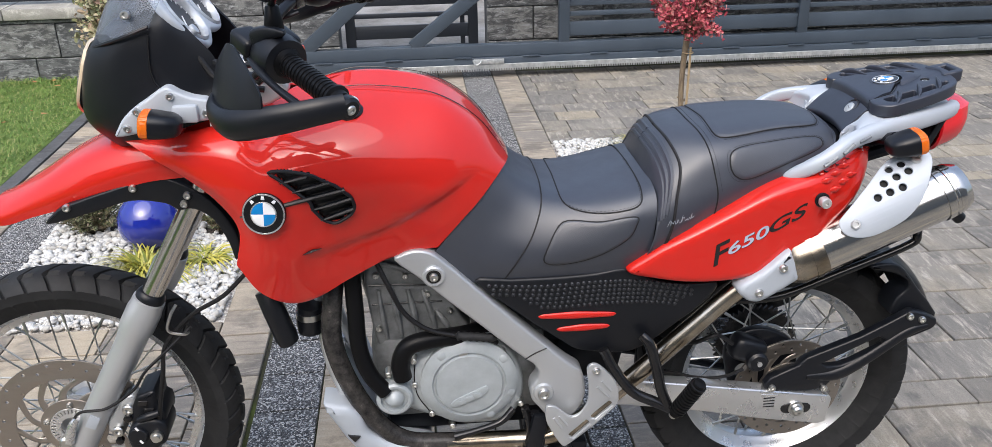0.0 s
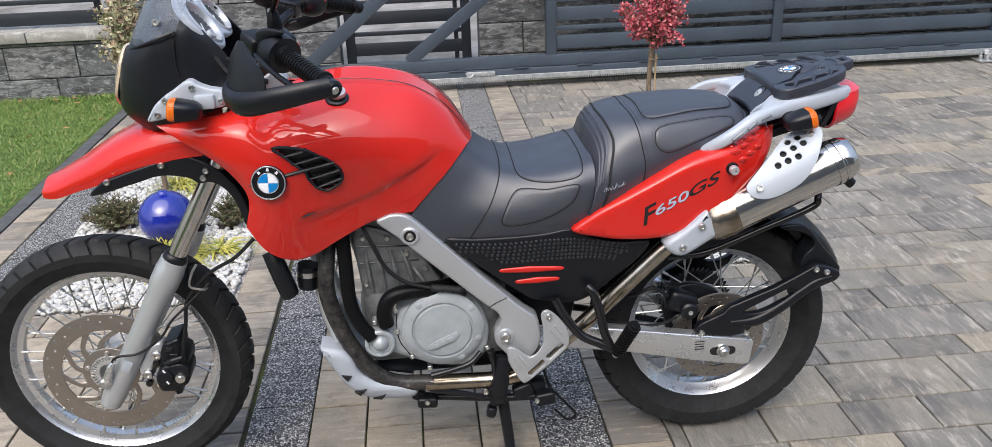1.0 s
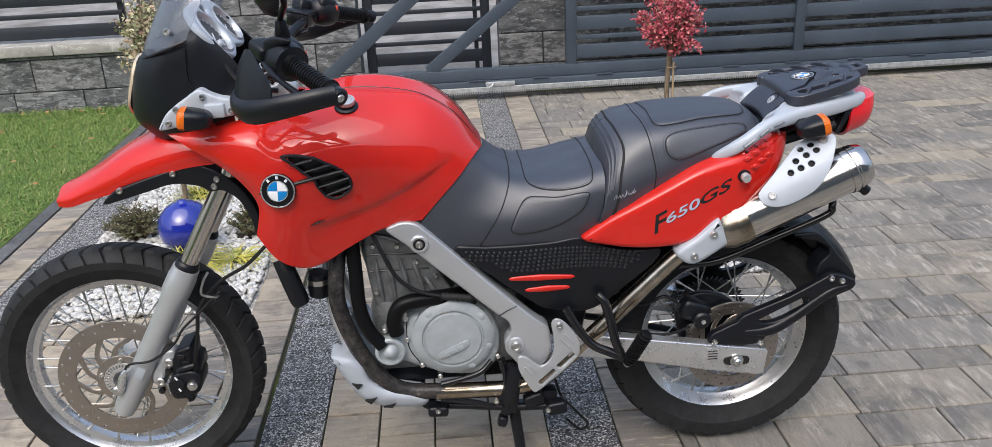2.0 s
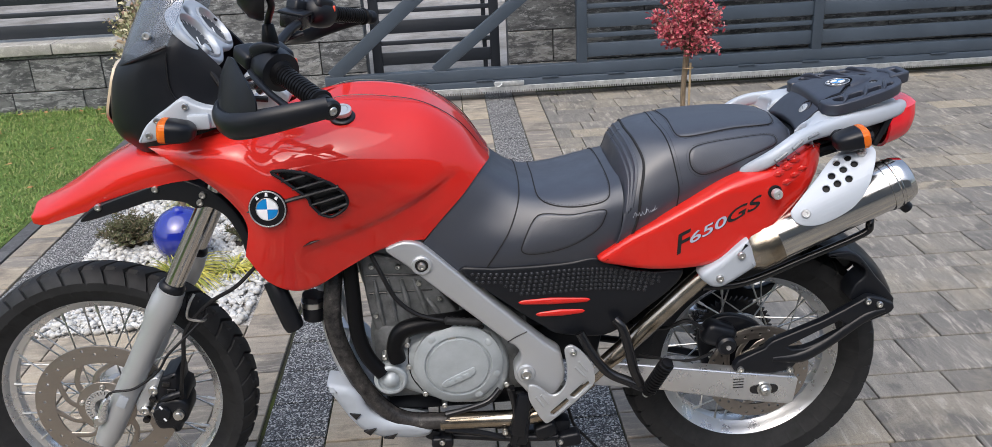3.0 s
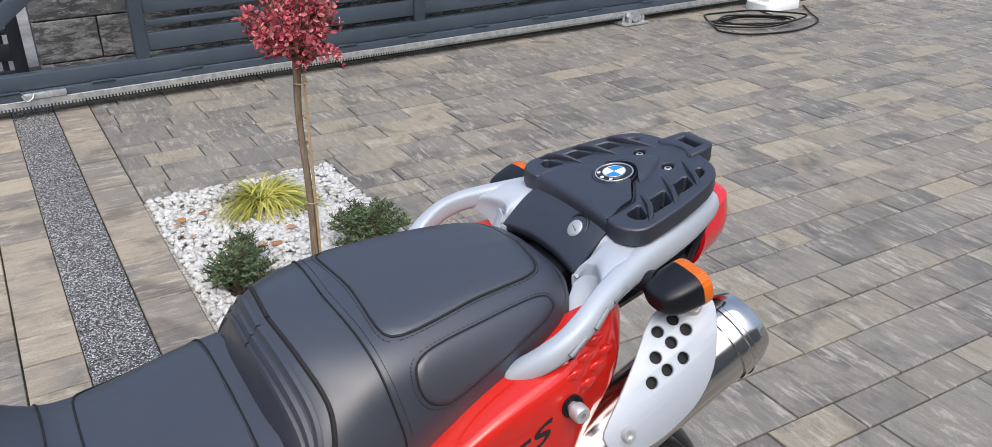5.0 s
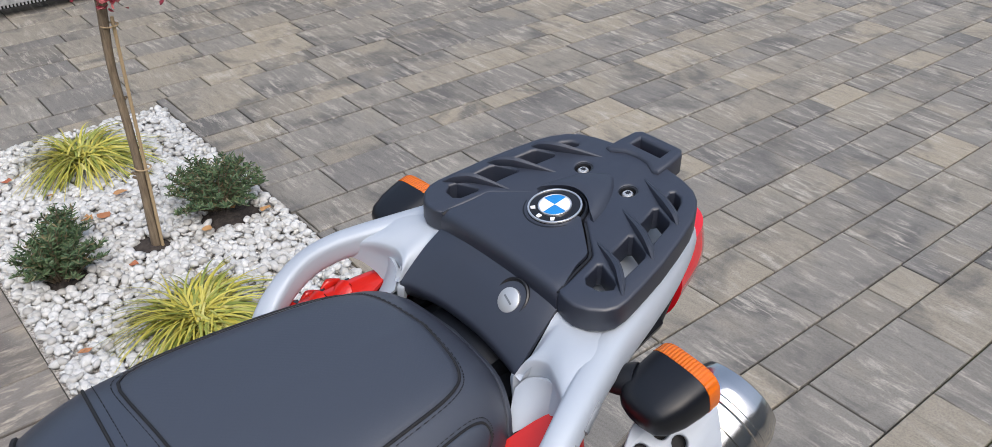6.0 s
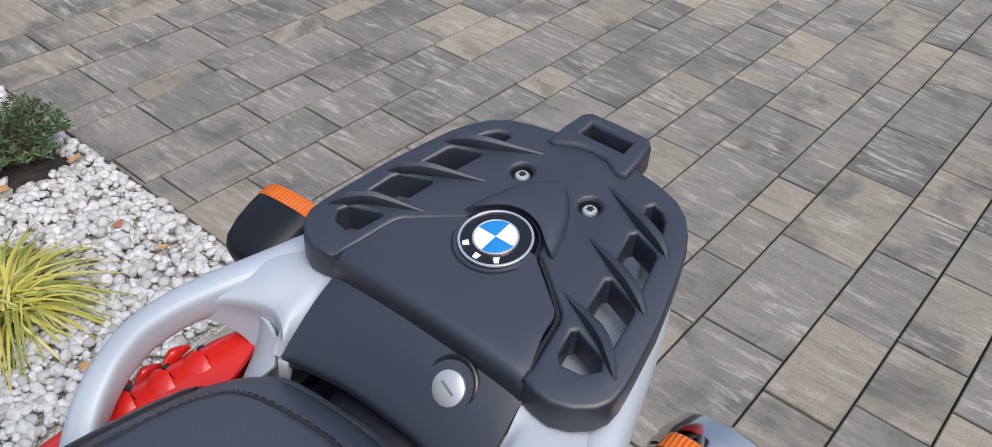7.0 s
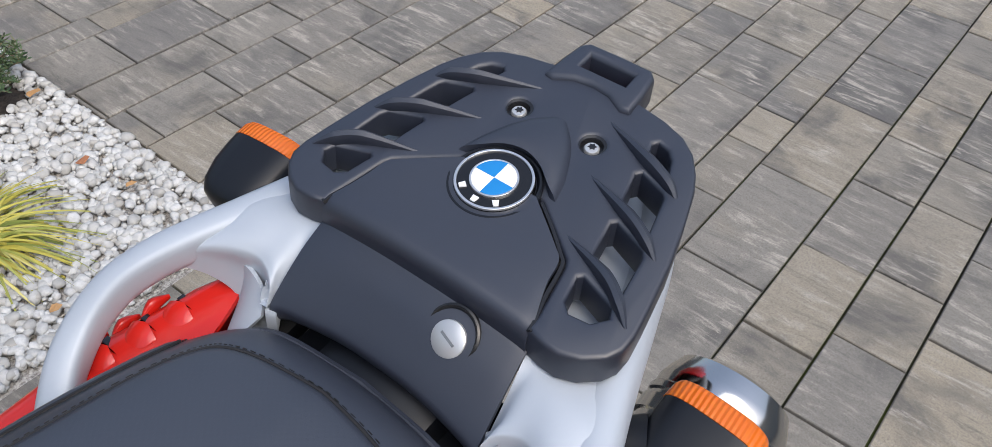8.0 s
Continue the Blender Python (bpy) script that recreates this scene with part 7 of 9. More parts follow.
lathe(bm, [(0.03, -0.07), (0.034, -0.03), (0.0465, -0.005), (0.0505, 0.002), (0.0505, ml * 0.93), (0.0522, ml * 0.935), (0.0522, ml * 0.95), (0.0505, ml * 0.955), (0.0505, ml * 0.98), (0.0485, ml), (0.043, ml + 0.012), (0.035, ml + 0.016), (0.02, ml + 0.008), (0.018, ml - 0.03), (0.001, ml - 0.03)], MUFF0, mdir, 40)
muff = part("muffler", bm, CHROME, moto, "polished steel muffler", 30)
# cone and front strap are coloured brown to imitate the ground's reflection
part("muffler_cone", lathe(bmesh.new(), [(0.026, -0.075), (0.035, -0.035), (0.0475, -0.007), (0.0515, 0.001), (0.0515, 0.05), (0.0505, 0.05)], MUFF0, mdir, 40), STEEL, muff, "steel front cone, browned for the ground it mirrors", 30)
for h in (0.03, ml * 0.9):
    part("strap", lathe(bmesh.new(), [(0.0505, -0.006), (0.053, -0.006), (0.053, 0.006), (0.0505, 0.006)], MUFF0 + mdir * h, mdir, 40, True), CHROME if h > 0.1 else STEEL, muff)
part("tail_pipe", tube(bmesh.new(), [MUFF1 + Vector((-0.03, -0.01, -0.055)), MUFF1 + Vector((0.0, -0.01, -0.05)), MUFF1 + Vector((0.018, -0.01, -0.062))], 0.012, 12), BLACK, muff)
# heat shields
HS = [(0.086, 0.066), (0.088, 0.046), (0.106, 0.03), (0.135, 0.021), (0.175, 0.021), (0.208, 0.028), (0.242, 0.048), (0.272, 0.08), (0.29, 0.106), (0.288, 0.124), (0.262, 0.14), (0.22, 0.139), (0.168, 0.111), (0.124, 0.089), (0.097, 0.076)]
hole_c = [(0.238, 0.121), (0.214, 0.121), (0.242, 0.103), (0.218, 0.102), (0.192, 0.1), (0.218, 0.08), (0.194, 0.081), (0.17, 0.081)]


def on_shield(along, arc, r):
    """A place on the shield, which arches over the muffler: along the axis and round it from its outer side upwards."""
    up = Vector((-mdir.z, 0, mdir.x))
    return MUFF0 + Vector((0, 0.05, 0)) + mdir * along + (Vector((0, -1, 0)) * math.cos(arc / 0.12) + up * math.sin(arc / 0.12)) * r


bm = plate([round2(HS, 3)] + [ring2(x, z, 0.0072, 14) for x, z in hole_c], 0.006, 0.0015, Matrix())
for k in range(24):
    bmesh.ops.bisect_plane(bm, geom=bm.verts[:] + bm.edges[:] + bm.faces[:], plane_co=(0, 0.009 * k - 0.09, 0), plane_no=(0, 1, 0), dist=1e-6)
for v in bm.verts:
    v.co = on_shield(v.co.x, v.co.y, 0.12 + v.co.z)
# dark sheet added behind the holes so that they look shaded
shade_sheet = plate([shrink(round2(HS, 3), 0.006)], 0.002, 0.0005, Matrix())
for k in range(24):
    bmesh.ops.bisect_plane(shade_sheet, geom=shade_sheet.verts[:] + shade_sheet.edges[:] + shade_sheet.faces[:], plane_co=(0, 0.009 * k - 0.09, 0), plane_no=(0, 1, 0), dist=1e-6)
for v in shade_sheet.verts:
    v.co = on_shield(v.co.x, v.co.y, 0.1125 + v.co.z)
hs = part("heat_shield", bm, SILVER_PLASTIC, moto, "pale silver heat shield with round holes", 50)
part("shield_liner", shade_sheet, RUBBER, hs, "dark sheet added for the shade behind the holes", 50)
for a, b in [(0.112, 0.054), (0.266, 0.116)]:
    n = on_shield(a, b, 1.0) - on_shield(a, b, 0.0)
    part("shield_bolt", bolt(bmesh.new(), on_shield(a, b, 0.1235), 0.009, 0.006, tuple(n)), ZINCED, hs)
SS = [(0.583, 0.619), (0.628, 0.65), (0.673, 0.689), (0.683, 0.68), (0.699, 0.636), (0.688, 0.622), (0.638, 0.591), (0.616, 0.587), (0.598, 0.595)]
ss = part("heat_shield", panel(SS, lambda x, z: -0.213, 0.03, 0.02, 0.01, 3), SILVER_PLASTIC, moto, "small silver heat shield over the exhaust pipe", 60)
for x, z in [(0.664, 0.659), (0.622, 0.61)]:
    part("shield_bolt", bolt(bmesh.new(), (x, -0.214, z), 0.0085, 0.006), BOLT, ss)
bm = bmesh.new()
tube(bm, [(0.605, -0.15, 0.56), (0.697, -0.15, 0.564), (0.818, -0.15, 0.609), (0.944, -0.15, 0.659), (0.959, -0.15, 0.682), (0.962, -0.13, 0.706), (0.953, -0.12, 0.71)], 0.0085, 10)
part("luggage_bar", bm, BLACK_GLOSS, moto, "black tubular bar under the muffler")

# pillion footrest bracket and peg
bm = bmesh.new()
tube(bm, [(0.409, -0.18, 0.514), (0.423, -0.19, 0.498), (0.436, -0.2, 0.452), (0.445, -0.21, 0.406), (0.459, -0.215, 0.37)], 0.011, 10)
tube(bm, [(0.334, -0.18, 0.487), (0.355, -0.19, 0.445), (0.391, -0.2, 0.397), (0.434, -0.21, 0.376), (0.464, -0.215, 0.362)], 0.011, 10)
peg_b = part("footrest_bracket", bm, BLACK_GLOSS, moto, "black tubular pillion footrest bracket")
p0, p1 = [Vector(q) for q in [(0.475, -0.225, 0.36), (0.513, -0.27, 0.469)]]
d = (p1 - p0).normalized()
prof = [(0.008, -0.012), (0.012, -0.008), (0.012, 0.0)]
for k in range(11):
    h = 0.004 + k * 0.0085
    prof += [(0.0165, h), (0.0165, h + 0.004), (0.013, h + 0.005), (0.013, h + 0.008)]
prof += [(0.012, 0.1), (0.004, 0.102)]
peg = part("pillion_footrest", lathe(bmesh.new(), prof, p0, d, 16), GRIP, peg_b, "ribbed rubber pillion footrest")
part("peg_pin", bolt(bmesh.new(), p0 - d * 0.006, 0.009, 0.012, tuple(-d)), BOLT, peg_b)

# swingarm
SW = [(0.328, 0.405), (0.366, 0.404), (0.514, 0.38), (0.672, 0.352), (0.822, 0.327), (0.829, 0.318), (0.822, 0.26), (0.806, 0.256), (0.676, 0.28), (0.515, 0.318), (0.366, 0.343), (0.327, 0.346)]
sw_a, sw_b = both("swingarm", plate([SW], 0.034, 0.005, side_at(-0.15)), ALU, moto, "silver aluminium swingarm", 30)
for s, par in ((1, sw_a), (-1, sw_b)):
    part("adjuster_slot", plate([round2([(REAR_AXLE.x - 0.034, REAR_AXLE.z - 0.012), (REAR_AXLE.x + 0.018, REAR_AXLE.z - 0.014), (REAR_AXLE.x + 0.018, REAR_AXLE.z + 0.007), (REAR_AXLE.x - 0.034, REAR_AXLE.z + 0.008)], 4)], 0.003, 0.001, side_at(s * -0.1675)), DECAL, par)
    part("axle_nut", lathe(bmesh.new(), [(0.0165, -0.002), (0.0165, 0.003), (0.0125, 0.004), (0.0122, 0.013), (0.009, 0.017), (0.006, 0.019), (0.0025, 0.019), (0.0025, 0.013), (0.001, 0.013)], (REAR_AXLE.x - 0.008, s * -0.168, REAR_AXLE.z - 0.002), (0, -s, 0), 18), BOLT, par, "bright rear axle nut")
    bm = bmesh.new()
    x, z = [(0.69, 0.323)][0]
    box(bm, (x, s * -0.1675, z), (0.036, 0.0015, 0.036), 0.0004, (0, 5, 0))
    part("rating_label", bm, ALU, par, "small printed label")
    for k in range(4):
        part("label_bar", box(bmesh.new(), (x + 0.001, s * -0.1685, z + 0.01 - 0.007 * k), (0.024, 0.001, 0.0022)), DECAL, par)
bm = bmesh.new()
tube(bm, [(REAR_AXLE.x, -0.16, REAR_AXLE.z), (REAR_AXLE.x, 0.16, REAR_AXLE.z)], 0.012, 12)
part("axle", bm, BOLT, moto)
bm = bmesh.new()
tube(bm, [FRONT_AXLE + Vector((0, -0.12, 0)), FRONT_AXLE + Vector((0, 0.12, 0))], 0.011, 12)
part("axle", bm, BOLT, moto)
# chain and sprocket on the far side, rear caliper
bm = bmesh.new()
n = 46
loop = [(REAR_AXLE.x + (0.09 if k % 2 else 0.101) * math.cos(2 * math.pi * k / (2 * n)), REAR_AXLE.z + (0.09 if k % 2 else 0.101) * math.sin(2 * math.pi * k / (2 * n))) for k in range(2 * n)]
part("sprocket", plate([loop, ring2(REAR_AXLE.x, REAR_AXLE.z, 0.05, 30)], 0.007, 0.0008, side_at(0.09)), BURNT, moto, "dark rear chain sprocket", 20)
bm = bmesh.new()
tube(bm, [(0.74, 0.09, 0.43), (0.5, 0.085, 0.43), (0.28, 0.08, 0.42)], 0.009, 6)
tube(bm, [(0.74, 0.09, 0.23), (0.5, 0.085, 0.3), (0.28, 0.08, 0.35)], 0.009, 6)
part("chain", bm, BLACK, moto, "black drive chain")
part("caliper_bracket", plate([round2([(0.622, 0.4), (0.648, 0.437), (0.694, 0.448), (0.745, 0.43), (0.775, 0.4), (0.783, 0.335), (0.745, 0.295), (0.69, 0.29), (0.641, 0.31), (0.628, 0.35)], 3), ring2(0.665, 0.345, 0.018, 18)], 0.02, 0.005, side_at(-0.072)), BLACK, moto, "black caliper bracket beside the hub")
rc = part("rear_caliper", box(bmesh.new(), (0.66, -0.1, 0.415), (0.075, 0.05, 0.055), 0.016, (0, 20, 0), 3), BLACK, moto, "black rear brake caliper")
part("caliper_pot", lathe(bmesh.new(), [(0.022, 0), (0.022, 0.016), (0.017, 0.021), (0.008, 0.021)], (0.672, -0.12, 0.4), (0, -1, 0), 20), BLACK, rc)
part("caliper_disc_mark", lathe(bmesh.new(), [(0.0055, 0), (0.0055, 0.003), (0.003, 0.003)], (0.673, -0.142, 0.4), (0, -1, 0), 16), ALU, rc)
bm = bmesh.new()
tube(bm, [(0.62, -0.12, 0.44), (0.58, -0.13, 0.47), (0.54, -0.12, 0.45), (0.5, -0.1, 0.44)], 0.0045, 8)
tube(bm, [(0.64, -0.14, 0.39), (0.6, -0.14, 0.375), (0.55, -0.13, 0.37), (0.48, -0.11, 0.38)], 0.0035, 8)
part("rear_brake_hose", bm, CABLE, moto)
# rear hugger mudguard with its forked arms
ARM = [(0.683, 0.351), (0.692, 0.377), (0.75, 0.403), (0.765, 0.42), (0.873, 0.462), (0.955, 0.506), (0.978, 0.514), (1.028, 0.493), (1.027, 0.473), (1.003, 0.461), (0.923, 0.427), (0.856, 0.373), (0.825, 0.362), (0.812, 0.345), (0.77, 0.338), (0.722, 0.343)]
gap = [(0.798, 0.403), (0.912, 0.459), (0.927, 0.45), (0.926, 0.437), (0.861, 0.404), (0.838, 0.396), (0.811, 0.395)]
for s in (1, -1):
    arm = part("mudguard_arm", plate([round2(ARM, 2), gap], 0.022, 0.005, side_at(s * -0.152)), BLACK, moto, "black forked mudguard arm")
    for x, z in [(0.696, 0.355), (0.808, 0.345), (0.968, 0.504), (0.995, 0.495)]:
        part("arm_bolt", bolt(bmesh.new(), (x, s * -0.164, z), 0.0075, 0.006, (0, -s, 0)), BOLT, arm)
    bm = bmesh.new()
    tube(bm, [(x, s * -0.162, z) for x, z in [(0.768, 0.374), (0.832, 0.375), (0.893, 0.408), (0.968, 0.463), (1.011, 0.478)]], [0.006, 0.014, 0.012, 0.011, 0.006], 10, flat=0.5, up=(0, 1, 0))
    part("arm_rib", bm, BLACK, arm)
g = []
for k in range(9):
    a = radians(27 + 6.6 * k)
    R = 0.352
    cx, cz = REAR_AXLE.x, REAR_AXLE.z
    w = 0.1 if k > 1 else 0.075 + 0.012 * k
    g.append([(cx + R * 0.95 * math.cos(a), -w, cz + R * 0.95 * math.sin(a)), (cx + R * math.cos(a), -w * 0.85, cz + R * math.sin(a)), (cx + R * 1.03 * math.cos(a), -w * 0.4, cz + R * 1.03 * math.sin(a)), (cx + R * 1.035 * math.cos(a), 0, cz + R * 1.035 * math.sin(a)),
              (cx + R * 1.03 * math.cos(a), w * 0.4, cz + R * 1.03 * math.sin(a)), (cx + R * math.cos(a), w * 0.85, cz + R * math.sin(a)), (cx + R * 0.95 * math.cos(a), w, cz + R * 0.95 * math.sin(a))])
part("rear_mudguard", sheet(bmesh.new(), surface(g, 4, 4), 0.004), BLACK, moto, "black rear hugger mudguard", 60)
GS_ = [(0.93, 0.612), (0.96, 0.594), (0.996, 0.548), (1.044, 0.49), (1.033, 0.463), (0.991, 0.477), (0.945, 0.494), (0.951, 0.531), (0.971, 0.55), (0.966, 0.57), (0.935, 0.589), (0.892, 0.599), (0.884, 0.609)]
both("mudguard_cheek", panel(GS_, lambda x, z: -0.135, 0.05, 0.03, 0.006, 2), BLACK, moto)

# engine
bm = bmesh.new()
box(bm, (0.06, 0, 0.41), (0.36, 0.24, 0.2), 0.03)
box(bm, (-0.04, 0, 0.6), (0.17, 0.2, 0.24), 0.02, (0, -12, 0))
box(bm, (-0.05, 0, 0.72), (0.15, 0.17, 0.08), 0.02, (0, -12, 0))
part("crankcase", bm, CAST, moto, "cast grey engine block")
part("oil_sump", box(bmesh.new(), (0.08, 0, 0.315), (0.36, 0.2, 0.1), 0.02), BLACK, moto)
part("gear_lever", tube(bmesh.new(), [(0.158, -0.16, 0.348), (0.129, -0.17, 0.325), (0.079, -0.18, 0.315), (0.035, -0.185, 0.308)], [0.008, 0.007, 0.0065, 0.009], 10), BLACK_GLOSS, moto, "black gear lever")
part("shift_linkage", tube(bmesh.new(), [(0.181, -0.16, 0.35), (0.19, -0.165, 0.299), (0.182, -0.165, 0.245)], [0.013, 0.011, 0.009], 10, flat=0.6), BLACK_GLOSS, moto)
head = part("cylinder_head", panel([(-0.12, 0.674), (-0.072, 0.692), (-0.015, 0.676), (0.021, 0.615), (0.064, 0.539), (0.092, 0.486), (0.061, 0.479), (-0.03, 0.49), (-0.084, 0.45), (-0.105, 0.486), (-0.118, 0.571)], lambda x, z: -0.112, 0.04, 0.03, 0.006, 2), CAST, moto, "cast grey cylinder and head")
for line in ([(-0.116, -0.114, 0.624), (-0.063, -0.116, 0.624), (0.002, -0.114, 0.618)], [(-0.111, -0.114, 0.582), (-0.037, -0.116, 0.583), (0.025, -0.114, 0.581)]):
    part("gasket_line", tube(bmesh.new(), line, 0.0014, 6), DECAL, head)
for line in ([(-0.07, -0.113, 0.614), (-0.065, -0.118, 0.57), (-0.058, -0.113, 0.507)], [(-0.041, -0.113, 0.611), (-0.032, -0.118, 0.567), (-0.024, -0.113, 0.504)], [(-0.014, -0.113, 0.609), (0, -0.118, 0.565), (0.014, -0.113, 0.504)], [(-0.097, -0.113, 0.613), (-0.093, -0.118, 0.556), (-0.086, -0.113, 0.503)], [(0.012, -0.113, 0.561), (0.028, -0.118, 0.536), (0.047, -0.113, 0.498)], [(-0.094, -0.113, 0.673), (-0.06, -0.118, 0.663), (-0.029, -0.113, 0.646)]):
    part("cylinder_rib", tube(bmesh.new(), line, [0.004, 0.0065, 0.004], 8, 5), CAST, head)
for q in ([(-0.1, -0.113, 0.645)], [(-0.044, -0.113, 0.641)], [(-0.003, -0.113, 0.599)], [(-0.101, -0.113, 0.528)], [(0.039, -0.113, 0.559)]):
    part("head_bolt", bolt(bmesh.new(), q[0], 0.006, 0.007), BOLT, head)
CL = [(-0.039, 0.467), (0, 0.485), (0.045, 0.504), (0.09, 0.514), (0.134, 0.497), (0.165, 0.457), (0.181, 0.405), (0.176, 0.353), (0.153, 0.316), (0.102, 0.304), (0.049, 0.312), (-0.004, 0.331), (-0.04, 0.347), (-0.08, 0.373), (-0.088, 0.412), (-0.07, 0.444)]
clutch = part("clutch_cover", panel(CL, lambda x, z: -0.15, 0.06, 0.03, 0.02, 3), ENGINE, moto, "grey painted clutch cover", 60)
(cx, cz), (ex, ez) = [(0.07, 0.418), (0.169, 0.418)]
cr = abs(ex - cx) * 0.98
part("round_boss", lathe(bmesh.new(), [(cr, -0.005), (cr, 0.003), (cr - 0.01, 0.01), (cr * 0.76, 0.0125), (cr * 0.735, 0.008), (cr * 0.7, 0.008), (cr * 0.675, 0.0135), (0.001, 0.0145)], (cx, -0.155, cz), (0, -1, 0), 48), ENGINE, clutch, smooth=30)
bm = plate([round2([(cx - 0.03, cz - 0.048), (cx + 0.03, cz - 0.022), (cx + 0.034, cz - 0.004), (cx + 0.02, cz - 0.008), (cx - 0.034, cz - 0.034)], 3)], 0.004, 0.001, side_at(-0.1705))
part("emblem_pad", bm, ENGINE, clutch)
for a in (-62, -18, 38, 128):
    u = Vector((math.cos(radians(a)), 0, math.sin(radians(a))))
    part("cover_lobe", lathe(bmesh.new(), [(0.001, 0.0016), (0.007, 0.0014), (0.0105, -0.001)], Vector((cx, -0.165, cz)) + u * (cr * 0.87), (0, -1, 0), 16), ENGINE, clutch, smooth=50)
part("case_joint", tube(bmesh.new(), [(-0.035, -0.1515, 0.466), (-0.038, -0.1515, 0.43), (-0.033, -0.1515, 0.39), (-0.012, -0.1515, 0.352)], 0.0012, 6), DECAL, clutch)
for dx, w in ((-0.017, 0.012), (0.0, 0.013), (0.017, 0.013)):
    part("emblem_bar", box(bmesh.new(), (cx + dx, -0.1735, cz - 0.029 + dx * 0.42), (w, 0.002, 0.012), 0.0006, (0, -22, 0)), ENGINE, clutch)
for x, z in [(0.074, 0.5), (0.139, 0.477), (0.016, 0.466), (-0.037, 0.473), (-0.038, 0.418), (-0.007, 0.347), (0.134, 0.316), (0.173, 0.356), (0.033, 0.313), (-0.088, 0.446)]:
    bm = bmesh.new()
    lathe(bm, [(0.0068, -0.02), (0.0062, 0.003), (0.005, 0.0042), (0.003, 0.0042), (0.003, 0.001), (0.001, 0.001)], (x, -0.154, z), (0, -1, 0), 14)
    part("case_bolt", bm, BOLT, clutch)
pump = part("water_pump", lathe(bmesh.new(), [(0.036, -0.02), (0.036, 0.006), (0.032, 0.01), (0.027, 0.01), (0.026, 0.003), (0.02, 0.004), (0.012, 0.016), (0.001, 0.02)], (*[Vector(q) for q in [(-0.079, -0.16, 0.395)]][0],), (0, -1, 0), 28), ENGINE, moto, "round water pump cover", 40)
bm = bmesh.new()
lathe(bm, [(0.018, 0), (0.018, 0.016), (0.014, 0.02), (0.008, 0.02)], [(0.11, -0.13, 0.486)][0], (0.1, -0.4, 1), 10)
part("oil_filler", bm, ENGINE, moto)
bm = bmesh.new()
tube(bm, [(-0.06, -0.16, 0.441), (-0.063, -0.162, 0.476), (-0.046, -0.16, 0.51), (-0.005, -0.155, 0.52), (0.062, -0.14, 0.517), (0.109, -0.1, 0.505)], 0.0185, 14)
part("coolant_hose", bm, GRIP, moto, "thick black coolant hose")
bm = bmesh.new()
tube(bm, [(-0.143, -0.13, 0.67), (-0.142, -0.14, 0.587), (-0.14, -0.15, 0.509), (-0.124, -0.158, 0.454), (-0.095, -0.162, 0.411)], 0.0165, 14)
part("coolant_hose", bm, GRIP, moto, "thick black coolant hose")
bm = bmesh.new()
tube(bm, [(-0.097, -0.15, 0.695), (-0.075, -0.165, 0.648), (-0.05, -0.17, 0.593), (-0.01, -0.17, 0.554), (0.047, -0.165, 0.532), (0.091, -0.16, 0.525), (0.128, -0.15, 0.5)], 0.0048, 8)
part("clutch_cable", bm, CABLE, moto)
bm = bmesh.new()
box(bm, (0.06, -0.155, 0.484), (0.018, 0.02, 0.02), 0.003)
part("cable_stop", bm, BOLT, moto)
bm = bmesh.new()
tube(bm, [(-0.23, -0.1, 0.583), (-0.234, -0.1, 0.551), (-0.236, -0.1, 0.526)], [0.026, 0.027, 0.024], 14)
tube(bm, [(-0.309, -0.12, 0.631), (-0.295, -0.13, 0.594), (-0.279, -0.13, 0.536), (-0.274, -0.13, 0.521)], [0.02, 0.022, 0.022, 0.02], 12)
part("horn", bm, BLACK, moto, "black plastic horn and duct")
part("clamp", lathe(bmesh.new(), [(0.026, -0.006), (0.0285, -0.006), (0.0285, 0.006), (0.026, 0.006)], [(-0.232, -0.1, 0.565)][0], (0, 0, 1), 24, True), BOLT, moto)
# radiator behind the shroud
part("radiator", box(bmesh.new(), (-0.24, 0, 0.72), (0.05, 0.24, 0.2), 0.006, (0, -12, 0)), BLACK, moto)
# frame cradle and bash plate
bm = bmesh.new()
for s in (-1, 1):
    tube(bm, [(-0.22, s * 0.05, 0.66), (-0.2, s * 0.1, 0.45), (-0.13, s * 0.11, 0.3), (-0.03, s * 0.11, 0.25), (0.2, s * 0.11, 0.24), (0.3, s * 0.12, 0.33)], 0.014, 10)
part("frame_cradle", bm, SILVER, moto)
BP = [(-0.219, 0.39), (-0.194, 0.386), (-0.168, 0.378), (-0.147, 0.354), (-0.134, 0.314), (-0.097, 0.287), (-0.038, 0.272), (-0.009, 0.259), (0.001, 0.241), (-0.02, 0.224), (-0.082, 0.228), (-0.128, 0.242), (-0.17, 0.285), (-0.198, 0.336), (-0.216, 0.372)]
SL = [[(-0.176, 0.318), (-0.152, 0.314), (-0.164, 0.301)], [(-0.15, 0.269), (-0.122, 0.274), (-0.136, 0.257)], [(-0.107, 0.24), (-0.077, 0.251), (-0.087, 0.236)]]
for s in (1, -1):
    bm = panel(BP, lambda x, z: -0.165 + 0.35 * max(0, 0.27 - z), 0.05, 0.02, 0.016, 3)
    bash = part("bash_plate", bm, SILVER_PLASTIC, moto, "silver plastic bash plate with triangular slots", 60)
    for pts in SL:
        part("slot", plate([pts], 0.008, 0.001, side_at(-0.1655 + 0.35 * max(0, 0.27 - pts[0][1]))), DECAL, bash)
    if s < 0:
        for ob in [bash] + list(bash.children):
            ob.data = flip_y(ob.data, ob.name)
BELLY = []
